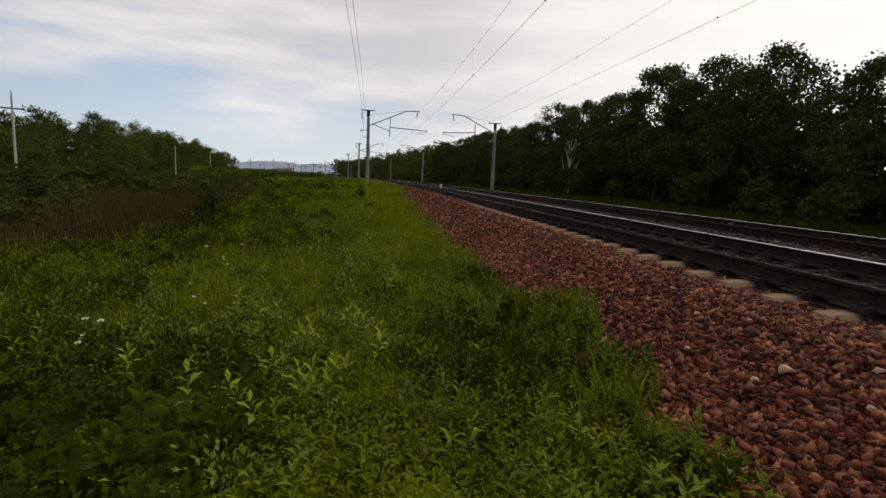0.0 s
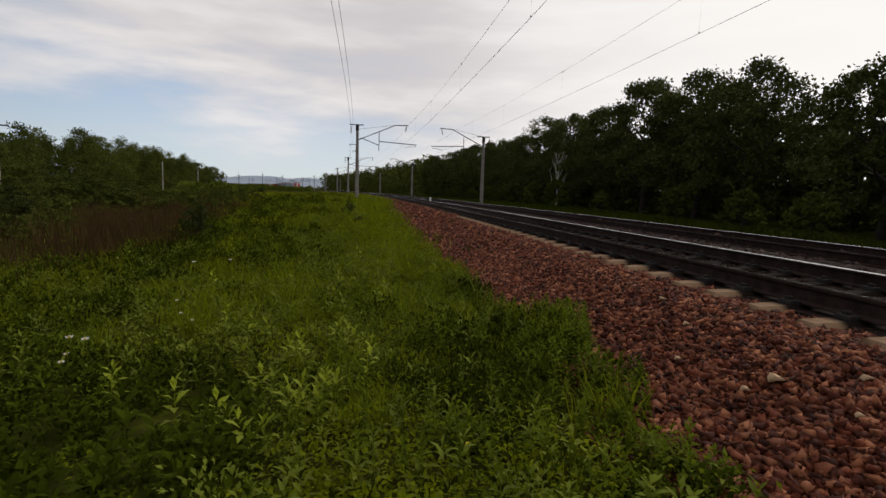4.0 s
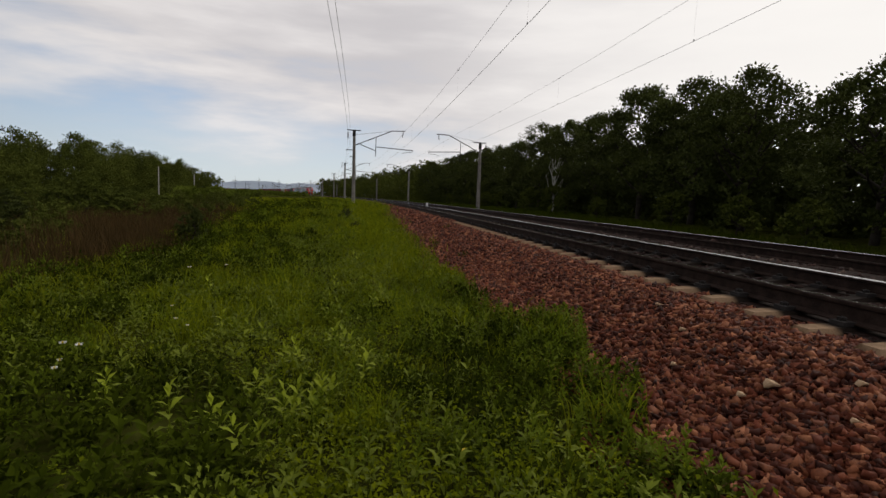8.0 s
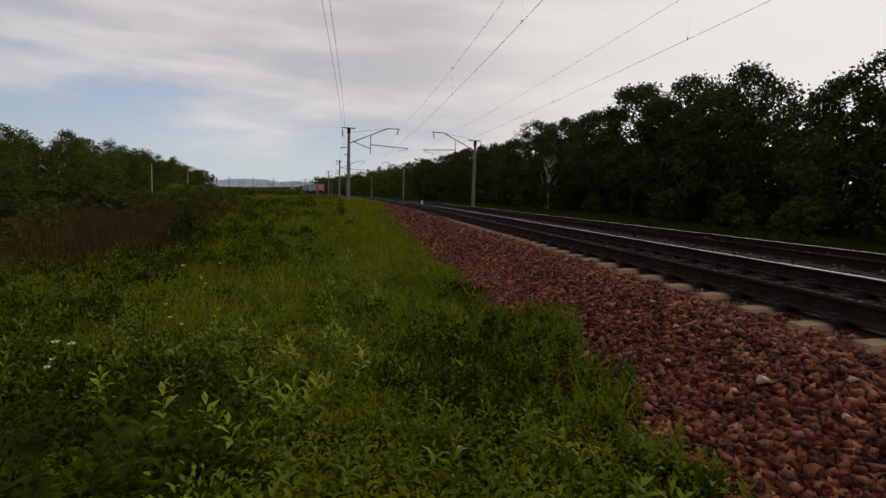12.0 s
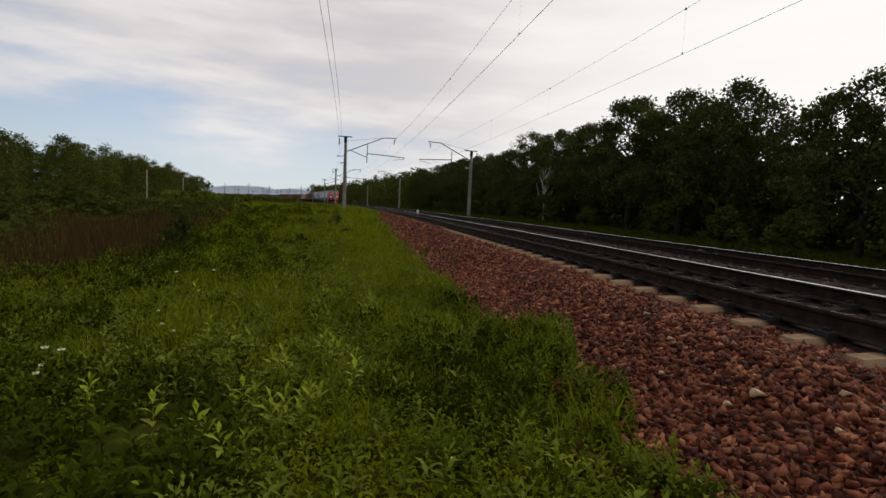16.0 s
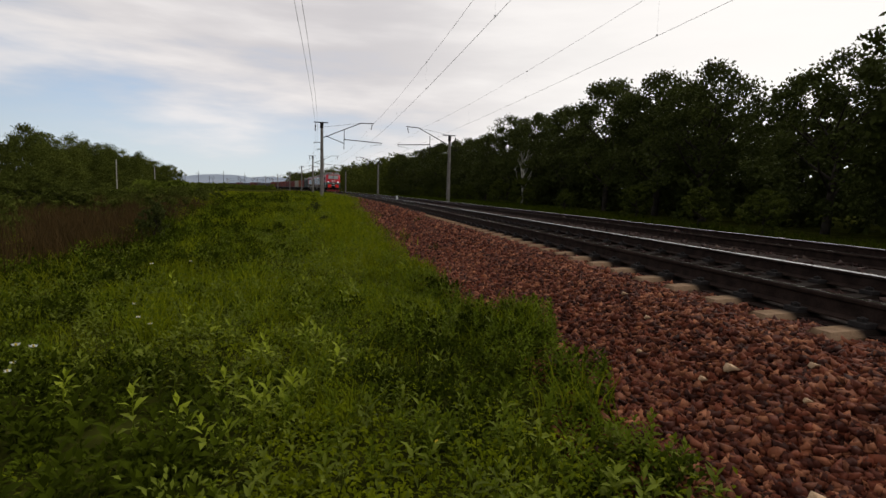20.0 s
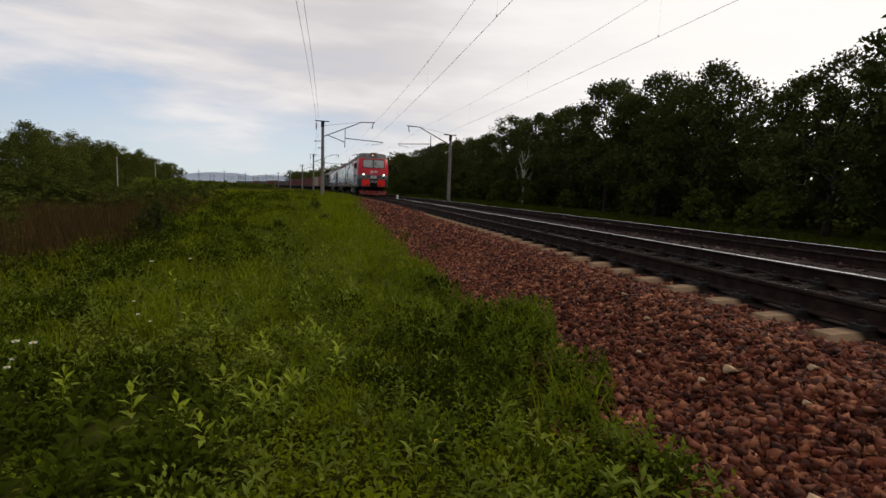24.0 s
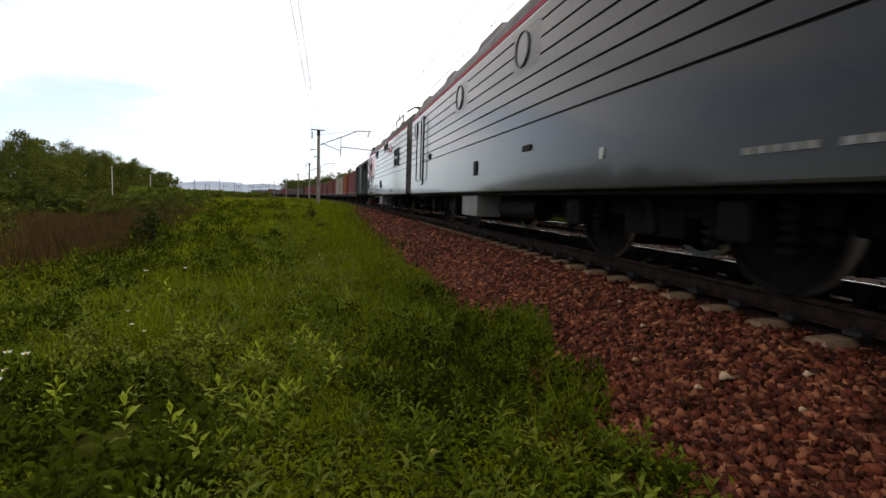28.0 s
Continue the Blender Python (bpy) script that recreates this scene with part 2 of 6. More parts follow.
def big_mesh(name, verts, faces, mat, smooth=False):
    """A mesh from numpy arrays; the faces all have the same number of corners."""
    verts, faces = np.asarray(verts, np.float32).reshape(-1, 3), np.asarray(faces, np.int32)
    me = bpy.data.meshes.new(name)
    n, k = faces.shape
    me.vertices.add(len(verts))
    me.vertices.foreach_set("co", verts.ravel())
    me.loops.add(n * k)
    me.loops.foreach_set("vertex_index", faces.ravel())
    me.polygons.add(n)
    me.polygons.foreach_set("loop_start", np.arange(0, n * k, k, dtype=np.int32))
    me.polygons.foreach_set("loop_total", np.full(n, k, np.int32))
    if smooth:
        me.polygons.foreach_set("use_smooth", np.ones(n, bool))
    me.materials.append(mat)
    me.update(calc_edges=True)
    return me


def part(name, bm, mat, parent, label=""):
    me = bpy.data.meshes.new(name)
    bm.to_mesh(me)
    bm.free()
    for m in (mat if isinstance(mat, (list, tuple)) else [mat]):
        me.materials.append(m)
    ob = new(name, me)
    ob.parent = parent
    if label:
        ob["label"] = label
    return ob


def add_box(bm, lo, hi, bevel=0.0, m=None, mat=0):
    lo, hi = Vector(lo), Vector(hi)
    c, s = (lo + hi) / 2, hi - lo
    r = bmesh.ops.create_cube(bm, size=1, matrix=Matrix.Translation(c) @ Matrix.Diagonal((*s, 1)))
    vs = r["verts"]
    if bevel:
        es = list({e for v in vs for e in v.link_edges})
        vs = list({v for f in bmesh.ops.bevel(bm, geom=es, offset=bevel, segments=2, affect="EDGES", profile=0.6)["faces"] for v in f.verts} | {v for v in vs if v.is_valid})
    if m is not None:
        bmesh.ops.transform(bm, matrix=m, verts=vs)
    if mat:
        for f in {f for v in vs for f in v.link_faces}:
            f.material_index = mat
    return vs


def add_rod(bm, a, b, r0, r1=None, n=8, caps=True):
    a, b = Vector(a), Vector(b)
    d = b - a
    m = Matrix.Translation((a + b) / 2) @ d.to_track_quat("Z", "Y").to_matrix().to_4x4()
    return bmesh.ops.create_cone(bm, cap_ends=caps, segments=n, radius1=r0, radius2=r0 if r1 is None else r1, depth=d.length, matrix=m)["verts"]


def add_tube(bm, pts, r, n=6):
    """One unbroken tube along a line of points; a line that comes back to its start is closed to a ring."""
    pts = [Vector(p) for p in pts]
    loop = (pts[0] - pts[-1]).length < 1e-5
    if loop:
        pts = pts[:-1]
    m = len(pts)
    rings, side = [], None
    for i, p in enumerate(pts):
        a = pts[i - 1] if i or loop else p
        b = pts[(i + 1) % m] if i < m - 1 or loop else p
        d = (b - a).normalized()
        if side is None:
            side = d.cross(Vector((0.31, 0.77, 0.55))).normalized()
        side = (side - d * side.dot(d)).normalized()
        up = d.cross(side)
        rings.append([bm.verts.new(p + (side * math.cos(2 * math.pi * k / n) + up * math.sin(2 * math.pi * k / n)) * r) for k in range(n)])
    for i in range(m if loop else m - 1):
        ra, rb = rings[i], rings[(i + 1) % m]
        for k in range(n):
            bm.faces.new((ra[k], ra[(k + 1) % n], rb[(k + 1) % n], rb[k]))
    if not loop:
        bm.faces.new(rings[0][::-1])
        bm.faces.new(rings[-1])


def add_lathe(bm, prof, n=12, m=None):
    """Rings (radius, height) turned round z."""
    rings = [[bm.verts.new((r * math.cos(2 * math.pi * i / n), r * math.sin(2 * math.pi * i / n), z)) for i in range(n)] for r, z in prof]
    for ra, rb in zip(rings[:-1], rings[1:]):
        for i in range(n):
            bm.faces.new((ra[i], ra[(i + 1) % n], rb[(i + 1) % n], rb[i]))
    for ring, flip in ((rings[0], True), (rings[-1], False)):
        if prof[0 if flip else -1][0] > 1e-4:
            bm.faces.new(ring[::-1] if flip else ring)
    vs = [v for r in rings for v in r]
    if m is not None:
        bmesh.ops.transform(bm, matrix=m, verts=vs)
    return vs


def thing(name, label, category, group="", at=None, kind=""):
    ob = new(name)
    ob.empty_display_size = 0.2
    if at is not None:
        ob.matrix_basis = at
    return tagged(ob, label, category, group, kind)


# ---------------------------------------------------------------- the line of the railway
CURVE, AXIS, RAIL_TOP, TRACK_GAP = 0.000874, 4.775, 0.75, 4.1


def heading(y):
    return CURVE * y


def on_track(y, off=0.0, z=0.0):
    """A point beside the track's axis: y metres on, off metres to the right, at height z."""
    h = heading(y)
    return Vector((AXIS - CURVE * y * y / 2 + off * math.cos(h), y + off * math.sin(h), z))


def track_pose(y, off=0.0, z=0.0):
    p = on_track(y, off, z)
    return pose(p.x, p.y, p.z, 0, 0, math.degrees(heading(y)))


def sweep(name, profile, stations, mat, closed=True, parent=None, off=0.0, smooth=False, drop=0.0):
    """A section (offset, height) drawn along the track."""
    verts, faces, n = [], [], len(profile)
    for y in stations:
        verts += [on_track(y, off + o, z - drop) for o, z in profile]
    for i in range(len(stations) - 1):
        for j in range(n if closed else n - 1):
            a, b = i * n + j, i * n + (j + 1) % n
            faces.append((a, b, b + n, a + n))
    if closed:
        faces += [tuple(range(n))[::-1], tuple(range((len(stations) - 1) * n, len(stations) * n))]
    return mesh_object(name, verts, faces, mat, parent, smooth)


STATIONS = [-90, -60, -40, -25, -15, -10] + list(range(-6, 40, 2)) + list(range(40, 120, 5)) + list(range(120, 640, 12))


def ground_height(x, y):
    """The lie of the land: a level verge that swells a little further on, a dip with scrub to the left."""
    t = np.clip((y - 12) / 40, 0, 1)
    verge = 0.42 * t * t * (3 - 2 * t)
    rel = x + CURVE * y * y / 2
    out = np.clip((-rel - 3.5) / 6, 0, 1)
    dip = -0.45 * out * out * (3 - 2 * out)
    wob = 0.05 * np.sin(x * 1.3 + 0.7 * y) * np.cos(0.9 * y - 0.4 * x) + 0.03 * np.sin(3.1 * x + 1.7) * np.sin(2.3 * y)
    right = np.clip((rel - 14) / 4, 0, 1) * -0.15
    return (verge + dip + right) * np.clip((900 - np.hypot(x, y)) / 500, 0, 1) + wob * np.clip((60 - np.hypot(x, y)) / 40, 0, 1)


def build_ground():
    def axis(lo, hi):
        v = list(np.arange(-30, 45, 0.6))
        step, p = 1.0, v[-1]
        while p < hi:
            p += step
            step *= 1.25
            v.append(min(p, hi))
        step, p = 1.0, v[0]
        while p > lo:
            p -= step
            step *= 1.25
            v.insert(0, max(p, lo))
        return np.array(v)
    xs, ys = axis(-3500, 3500), axis(-2500, 4200)
    X, Y = np.meshgrid(xs, ys)
    Z = ground_height(X, Y)
    n = len(xs)
    idx = np.arange(len(ys) * n).reshape(len(ys), n)
    faces = np.stack([idx[:-1, :-1], idx[:-1, 1:], idx[1:, 1:], idx[1:, :-1]], -1).reshape(-1, 4)
    ob = new("ground", big_mesh("ground", np.stack([X, Y, Z], -1), faces, M_GROUND, True))
    tagged(ob, "green overgrown verge and flat fields beside the railway", "ground", kind="structure")


build_ground()


def build_track():
    bed = sweep("ballast", [(-3.75, -0.30), (-3.3, 0.02), (-2.55, 0.17), (-1.75, 0.445), (-1.3, 0.497), (1.2, 0.515), (2.05, 0.44), (2.9, 0.475), (5.3, 0.475), (5.9, 0.44), (7.4, -0.3)], STATIONS, M_BALLASTBED, closed=False)
    tagged(bed, "reddish-brown crushed stone ballast under two tracks", "ballast", kind="structure")
    head = [(-0.075, 0.57), (0.075, 0.57), (0.075, 0.582), (0.016, 0.603), (0.011, 0.70), (0.036, 0.715), (0.037, 0.738), (0.030, 0.7485), (-0.030, 0.7485), (-0.037, 0.738), (-0.036, 0.715), (-0.011, 0.70), (-0.016, 0.603), (-0.075, 0.582)]
    tracks = []
    for i, (off, drop) in enumerate(((0.0, 0.0), (TRACK_GAP, 0.055))):
        tr = thing("railway_track", ("near" if i == 0 else "second") + " railway track with rusty rails on concrete sleepers", "railway track", "railway tracks", kind="structure")
        tracks.append(tr)
        for side in (-0.78, 0.78):
            r = sweep("rail", head, STATIONS, M_RAILSIDE, parent=tr, off=off + side, drop=drop)
            # wheels polish the crown and the inner shoulder of each rail
            shine = [(-0.0372, 0.7395), (0.008, 0.744), (0.016, 0.7515), (-0.012, 0.7515), (-0.027, 0.7490), (-0.0375, 0.7425)]
            if side < 0:
                shine = [(-o, z) for o, z in shine[::-1]]
            sweep("running_surface", shine, STATIONS, M_RAILTOP, parent=r, off=off + side, drop=drop)
        for o0, o1 in ((-0.98, 0.98),) + (((1.0, 3.1),) if i == 0 else ((1.0, 1.35),)):
            sweep("oily_strip", [(o0, 0.50), (o1, 0.50), (o1, 0.524), ((o0 + o1) / 2, 0.524 if o1 < 1 else 0.47), (o0, 0.524)], STATIONS, M_DARKBED, parent=tr, off=off, drop=drop)
    return tracks


TRACKS = build_track()


# ---------------------------------------------------------------- catenary masts and wires
def add_insulator(bm, a, b, r=0.065, n=5):
    a, b = Vector(a), Vector(b)
    L = (b - a).length
    prof = [(0.015, 0)]
    for i in range(n):
        z = L * (0.12 + 0.76 * i / n)
        prof += [(0.03, z), (r, z + L * 0.03), (r * 0.9, z + L * 0.06), (0.03, z + L * 0.09)]
    prof.append((0.015, L))
    add_lathe(bm, prof, 8, Matrix.Translation(a) @ (b - a).to_track_quat("Z", "Y").to_matrix().to_4x4())


def build_mast(y, off, reach, side, top=7.85, foot=-0.4, lean=0.0):
    """A concrete mast beside the track; side: +1 reaches to the right. Heights in metres above the verge."""
    m = thing("catenary_mast", "grey concrete catenary mast with a steel cantilever arm over the track", "catenary mast", "catenary masts", track_pose(y, off))
    bm = bmesh.new()
    add_rod(bm, (0, 0, foot), (lean, 0, top), 0.20, 0.135, 14)
    part("post", bm, M_MAST, m)
    bm = bmesh.new()
    add_box(bm, (-0.75, -0.04, top - 0.02), (0.62, 0.04, top + 0.07), 0.01)
    add_rod(bm, (lean - 0.02, 0, top - 0.55), (lean, 0, top + 0.0), 0.16, 0.16, 12)
    part("crossarm", bm, M_IRON, m, "dark steel crossarm on the mast top")
    bm = bmesh.new()
    add_insulator(bm, (-0.62 * side, 0, top - 0.85), (-0.62 * side, 0, top - 0.1), 0.09, 6)
    part("insulator", bm, M_PORCELAIN, m, "brown ribbed insulator string")
    s = side
    bm = bmesh.new()
    add_tube(bm, [(0.1 * s, 0, 6.42), (s * (reach - 1.15), 0, 8.02), (s * (reach + 0.15), 0, 8.06)], 0.045, 8)
    part("cantilever", bm, M_IRON, m)
    bm = bmesh.new()
    add_tube(bm, [(0.1 * s, 0, 7.45), (s * (reach - 1.2), 0, 8.02)], 0.012, 5)
    part("stay_rod", bm, M_IRON, m)
    bm = bmesh.new()
    add_rod(bm, (0.35 * s, 0, 6.62), (2.1 * s, 0, 5.98), 0.035)
    part("strut", bm, M_IRON, m)
    bm = bmesh.new()
    add_rod(bm, (2.12 * s, 0, 5.42), (2.15 * s, 0, 7.28), 0.035)
    part("bracket_post", bm, M_IRON, m)
    bm = bmesh.new()
    add_tube(bm, [(2.14 * s, 0, 6.36), (s * (reach + 1.0), 0, 6.18)], 0.04, 8)
    part("steady_tube", bm, M_IRON, m)
    bm = bmesh.new()
    add_tube(bm, [(s * (reach + 0.95), 0, 6.2), (s * (reach + 0.93), 0, 6.02), (s * (reach + 0.45), 0, 5.98), (s * (reach - 0.15), 0, 5.86)], 0.02, 6)
    part("registration_arm", bm, M_IRON, m)
    bm = bmesh.new()
    add_insulator(bm, (s * (reach - 0.12), 0, 7.42), (s * (reach - 0.02), 0, 8.02), 0.07, 5)
    part("insulator", bm, M_PORCELAIN, m)
    bm = bmesh.new()
    add_insulator(bm, (s * 2.2, 0, 6.36), (s * 2.75, 0, 6.33), 0.055, 5)
    part("insulator", bm, M_PORCELAIN, m)
    for h, w in ((5.95, 0.78), (5.3, 0.42)):
        bm = bmesh.new()
        add_box(bm, (-w if s > 0 else -0.1, -0.03, h - 0.03), (0.1 if s > 0 else w, 0.03, h + 0.03), 0.008)
        add_rod(bm, (-w * 0.95 * s, 0, h - 0.16), (-w * 0.95 * s, 0, h), 0.025)
        part("side_bracket", bm, M_IRON, m)
    return m


MAST_Y = [-52.0, 50.7, 103.0, 155.3, 207.6, 260.0, 312.0, 365.0, 418.0, 470.0]
LEFT_OFF, RIGHT_OFF = -5.35, 7.75


def build_masts():
    for y in MAST_Y:
        build_mast(y, LEFT_OFF, 4.9, 1)
        build_mast(y + (0.6 if y < 60 else 0), RIGHT_OFF, 4.55, -1, top=7.4)


def wire(name, pts, r, label, group="", parent=None):
    bm = bmesh.new()
    add_tube(bm, pts, r, 5)
    if parent:
        return part(name, bm, M_WIRE, parent, label)
    me = bpy.data.meshes.new(name)
    bm.to_mesh(me)
    bm.free()
    me.materials.append(M_WIRE)
    return tagged(new(name, me), label, "wire", group)


def run_of_wire(off, z, sag, y0=-52.0, y1=470.0, zig=0.0, r=0.007):
    """A wire along the track that hangs between the masts."""
    pts = []
    ys = [y for y in [-52.0, -1.6] + MAST_Y[1:] if y0 <= y <= y1]
    for i, (a, b) in enumerate(zip(ys[:-1], ys[1:])):
        n = 10 if b < 120 else 3
        za, zb = (zig if i % 2 else -zig), (-zig if i % 2 else zig)
        for j in range(n):
            f = j / n
            pts.append(on_track(a + (b - a) * f, off + za + (zb - za) * f, z - 4 * sag * f * (1 - f)))
    pts.append(on_track(ys[-1], off, z))
    return pts


def build_wires():
    for off, zc, zm, tag in ((-0.38, 6.50, 8.05, "near"), (TRACK_GAP + 0.75, 6.47, 8.05, "second")):
        run = thing("overhead_line", "overhead contact line of the " + tag + " track with droppers", "overhead line", "overhead lines")
        wire("contact_wire", run_of_wire(off, zc, 0.03), 0.007 if tag == "near" else 0.006, "", parent=run)
        wire("messenger_wire", run_of_wire(off, zm, 0.3), 0.006 if tag == "near" else 0.005, "", parent=run)
        ys = [-1.6] + MAST_Y[1:4]
        for a, b in zip(ys[:-1], ys[1:]):
            for f in (0.12, 0.3, 0.5, 0.7, 0.88):
                y = a + (b - a) * f
                bm = bmesh.new()
                p, q = on_track(y, off, zc), on_track(y, off, zm - 4 * 0.3 * f * (1 - f))
                add_rod(bm, p, q, 0.0014, 0.0014, 4)
                add_box(bm, p - Vector((0.012, 0.02, 0.012)), p + Vector((0.012, 0.02, 0.03)))
                add_box(bm, q - Vector((0.018, 0.03, 0.035)), q + Vector((0.018, 0.03, 0.02)))
                part("dropper", bm, M_WIRE, run)
    for dx in (0.0, 0.2):
        wire("feeder_wire", run_of_wire(LEFT_OFF - 0.62 + dx * 1.0 - 0.0, 7.15 + dx * 0.4, 0.35), 0.007, "bare feeder wire hanging between the catenary masts", "feeder wires")


build_masts()
build_wires()


# ---------------------------------------------------------------- trees and shrubs
def leaf_cloud(rng, centres, radii, counts, size, flat=0.75, up=0.25):
    """Many small leaf blades, tilted every way, in lumps. Two triangles each, folded along the midrib."""
    c = np.repeat(np.asarray(centres, float), counts, axis=0)
    r = np.repeat(np.asarray(radii, float), counts)
    n = len(c)
    d = rng.normal(size=(n, 3))
    d /= np.linalg.norm(d, axis=1)[:, None]
    rad = r * rng.random(n) ** 0.5 * rng.uniform(0.75, 1.35, n)
    p = c + d * rad[:, None] * (1, 1, flat)
    a = rng.normal(size=(n, 3)) + d * 0.6 + (0, 0, up)
    a /= np.linalg.norm(a, axis=1)[:, None]
    b = np.cross(a, rng.normal(size=(n, 3)))
    b /= np.linalg.norm(b, axis=1)[:, None] + 1e-9
    fold = np.cross(a, b)
    s = size * rng.uniform(0.6, 1.25, n)[:, None]
    q = np.stack([p - a * s * 0.5, p + b * s * 0.32 + fold * s * 0.12, p + a * s * 0.55, p - b * s * 0.32 + fold * s * 0.12], 1)
    i = np.arange(n)[:, None] * 4
    return q.reshape(-1, 3), np.concatenate([i + (0, 1, 2), i + (0, 2, 3)])


def limb_tubes(rng, segs, n=6):
    """Tapered limbs; segs: (from, to, radius there, radius here)."""
    vs, fs, base = [], [], 0
    for a, b, ra, rb in segs:
        a, b = np.asarray(a, float), np.asarray(b, float)
        d = (b - a) / (np.linalg.norm(b - a) + 1e-9)
        u = np.cross(d, (0.31, 0.77, 0.55))
        u /= np.linalg.norm(u)
        v = np.cross(d, u)
        ang = np.arange(n) * 2 * math.pi / n
        ring = np.cos(ang)[:, None] * u + np.sin(ang)[:, None] * v
        vs += [a + ring * ra, b + ring * rb]
        i = np.arange(n)
        j = (i + 1) % n
        fs.append(np.stack([i, j, j + n, i + n], 1) + base)
        base += 2 * n
    return np.concatenate(vs), np.concatenate(fs)


def tree_meshes(seed, height, spread, lumps, per, leaf, low=0.25, bare=False):
    rng = np.random.default_rng(seed)
    segs, tips = [], []
    trunk_h = height * 0.55
    pts = [np.array((0, 0, -0.3))]
    for i in range(4):
        pts.append(np.array((rng.normal(0, 0.12) * (i + 1) * 0.5, rng.normal(0, 0.12) * (i + 1) * 0.5, trunk_h * (i + 1) / 4)))
    r0 = height * 0.02
    rad = [r0 * (1.25, 1.0, 0.86, 0.7, 0.5)[i] for i in range(5)]
    for i in range(4):
        segs.append((pts[i], pts[i + 1], rad[i], rad[i + 1]))
    for i in range(11):
        f = 0.35 + 0.65 * i / 10
        k = min(3, int(f * 4))
        a = pts[k] + (pts[k + 1] - pts[k]) * (f * 4 - k)
        ang = i * 2.4 + rng.uniform(-0.5, 0.5)
        reach = spread * rng.uniform(0.45, 0.85) * (1.1 - 0.45 * f)
        m = a + (math.cos(ang) * reach * 0.5, math.sin(ang) * reach * 0.5, height * rng.uniform(0.06, 0.13))
        e = m + (math.cos(ang + 0.3) * reach * 0.5, math.sin(ang + 0.3) * reach * 0.5, height * rng.uniform(0.08, 0.2))
        segs += [(a, m, r0 * 0.42, r0 * 0.27), (m, e, r0 * 0.27, r0 * 0.1)]
        for s in range(3):
            w = m + (e - m) * rng.uniform(0.2, 1) + 0
            x = w + rng.normal(size=3) * (spread * 0.16, spread * 0.16, height * 0.05) + (0, 0, height * 0.05)
            segs.append((w, x, r0 * 0.12, r0 * 0.04))
            tips.append(x)
    wood = limb_tubes(rng, segs)
    if bare:
        return wood, None
    cs, rs = [], []
    for i in range(lumps):
        # lumps on the outside of an egg-shaped crown, with gaps between them
        z = rng.uniform(low, 1.0)
        ang = rng.uniform(0, 2 * math.pi)
        prof = math.sin(math.pi * min(1, max(0.0, (z - low + 0.10) / (1.10 - low))) ** 0.8) ** 0.6
        rr = spread * prof * rng.uniform(0.55, 1.0)
        cs.append((rr * math.cos(ang), rr * math.sin(ang), height * (z * 0.93 + 0.02)))
        rs.append(height * rng.uniform(0.05, 0.085))
    cs += [tuple(t) for t in tips]
    rs += [height * rng.uniform(0.045, 0.07) for _ in tips]
    cnt = [max(8, int(per * rng.uniform(0.6, 1.3))) for _ in cs]
    return wood, leaf_cloud(rng, cs, rs, cnt, leaf)


def make_tree(name, label, category, group, seed, height, spread, lumps, per, leaf, low=0.25, mat=None, bark=None, bare=False):
    wood, crown = tree_meshes(seed, height, spread, lumps, per, leaf, low, bare)
    t = thing(name, label, category, group)
    o = new("trunk", big_mesh("trunk", wood[0], wood[1], bark or M_BARK, True))
    o.parent = t
    if crown:
        c = new("crown", big_mesh("crown", crown[0], crown[1], mat or M_LEAF))
        c.parent = t
    return t


def place_on_ground(x, y, turn=0.0, scale=1.0, sink=0.0):
    return pose(x, y, float(ground_height(np.array(x), np.array(y))) - sink, 0, 0, turn) @ Matrix.Diagonal((scale, scale, scale, 1))


def copy_scaled(ob, x, y, turn, s, sz=None):
    o = copy_thing(ob, place_on_ground(x, y, turn))
    o.scale = (s, s, sz or s)
    return o


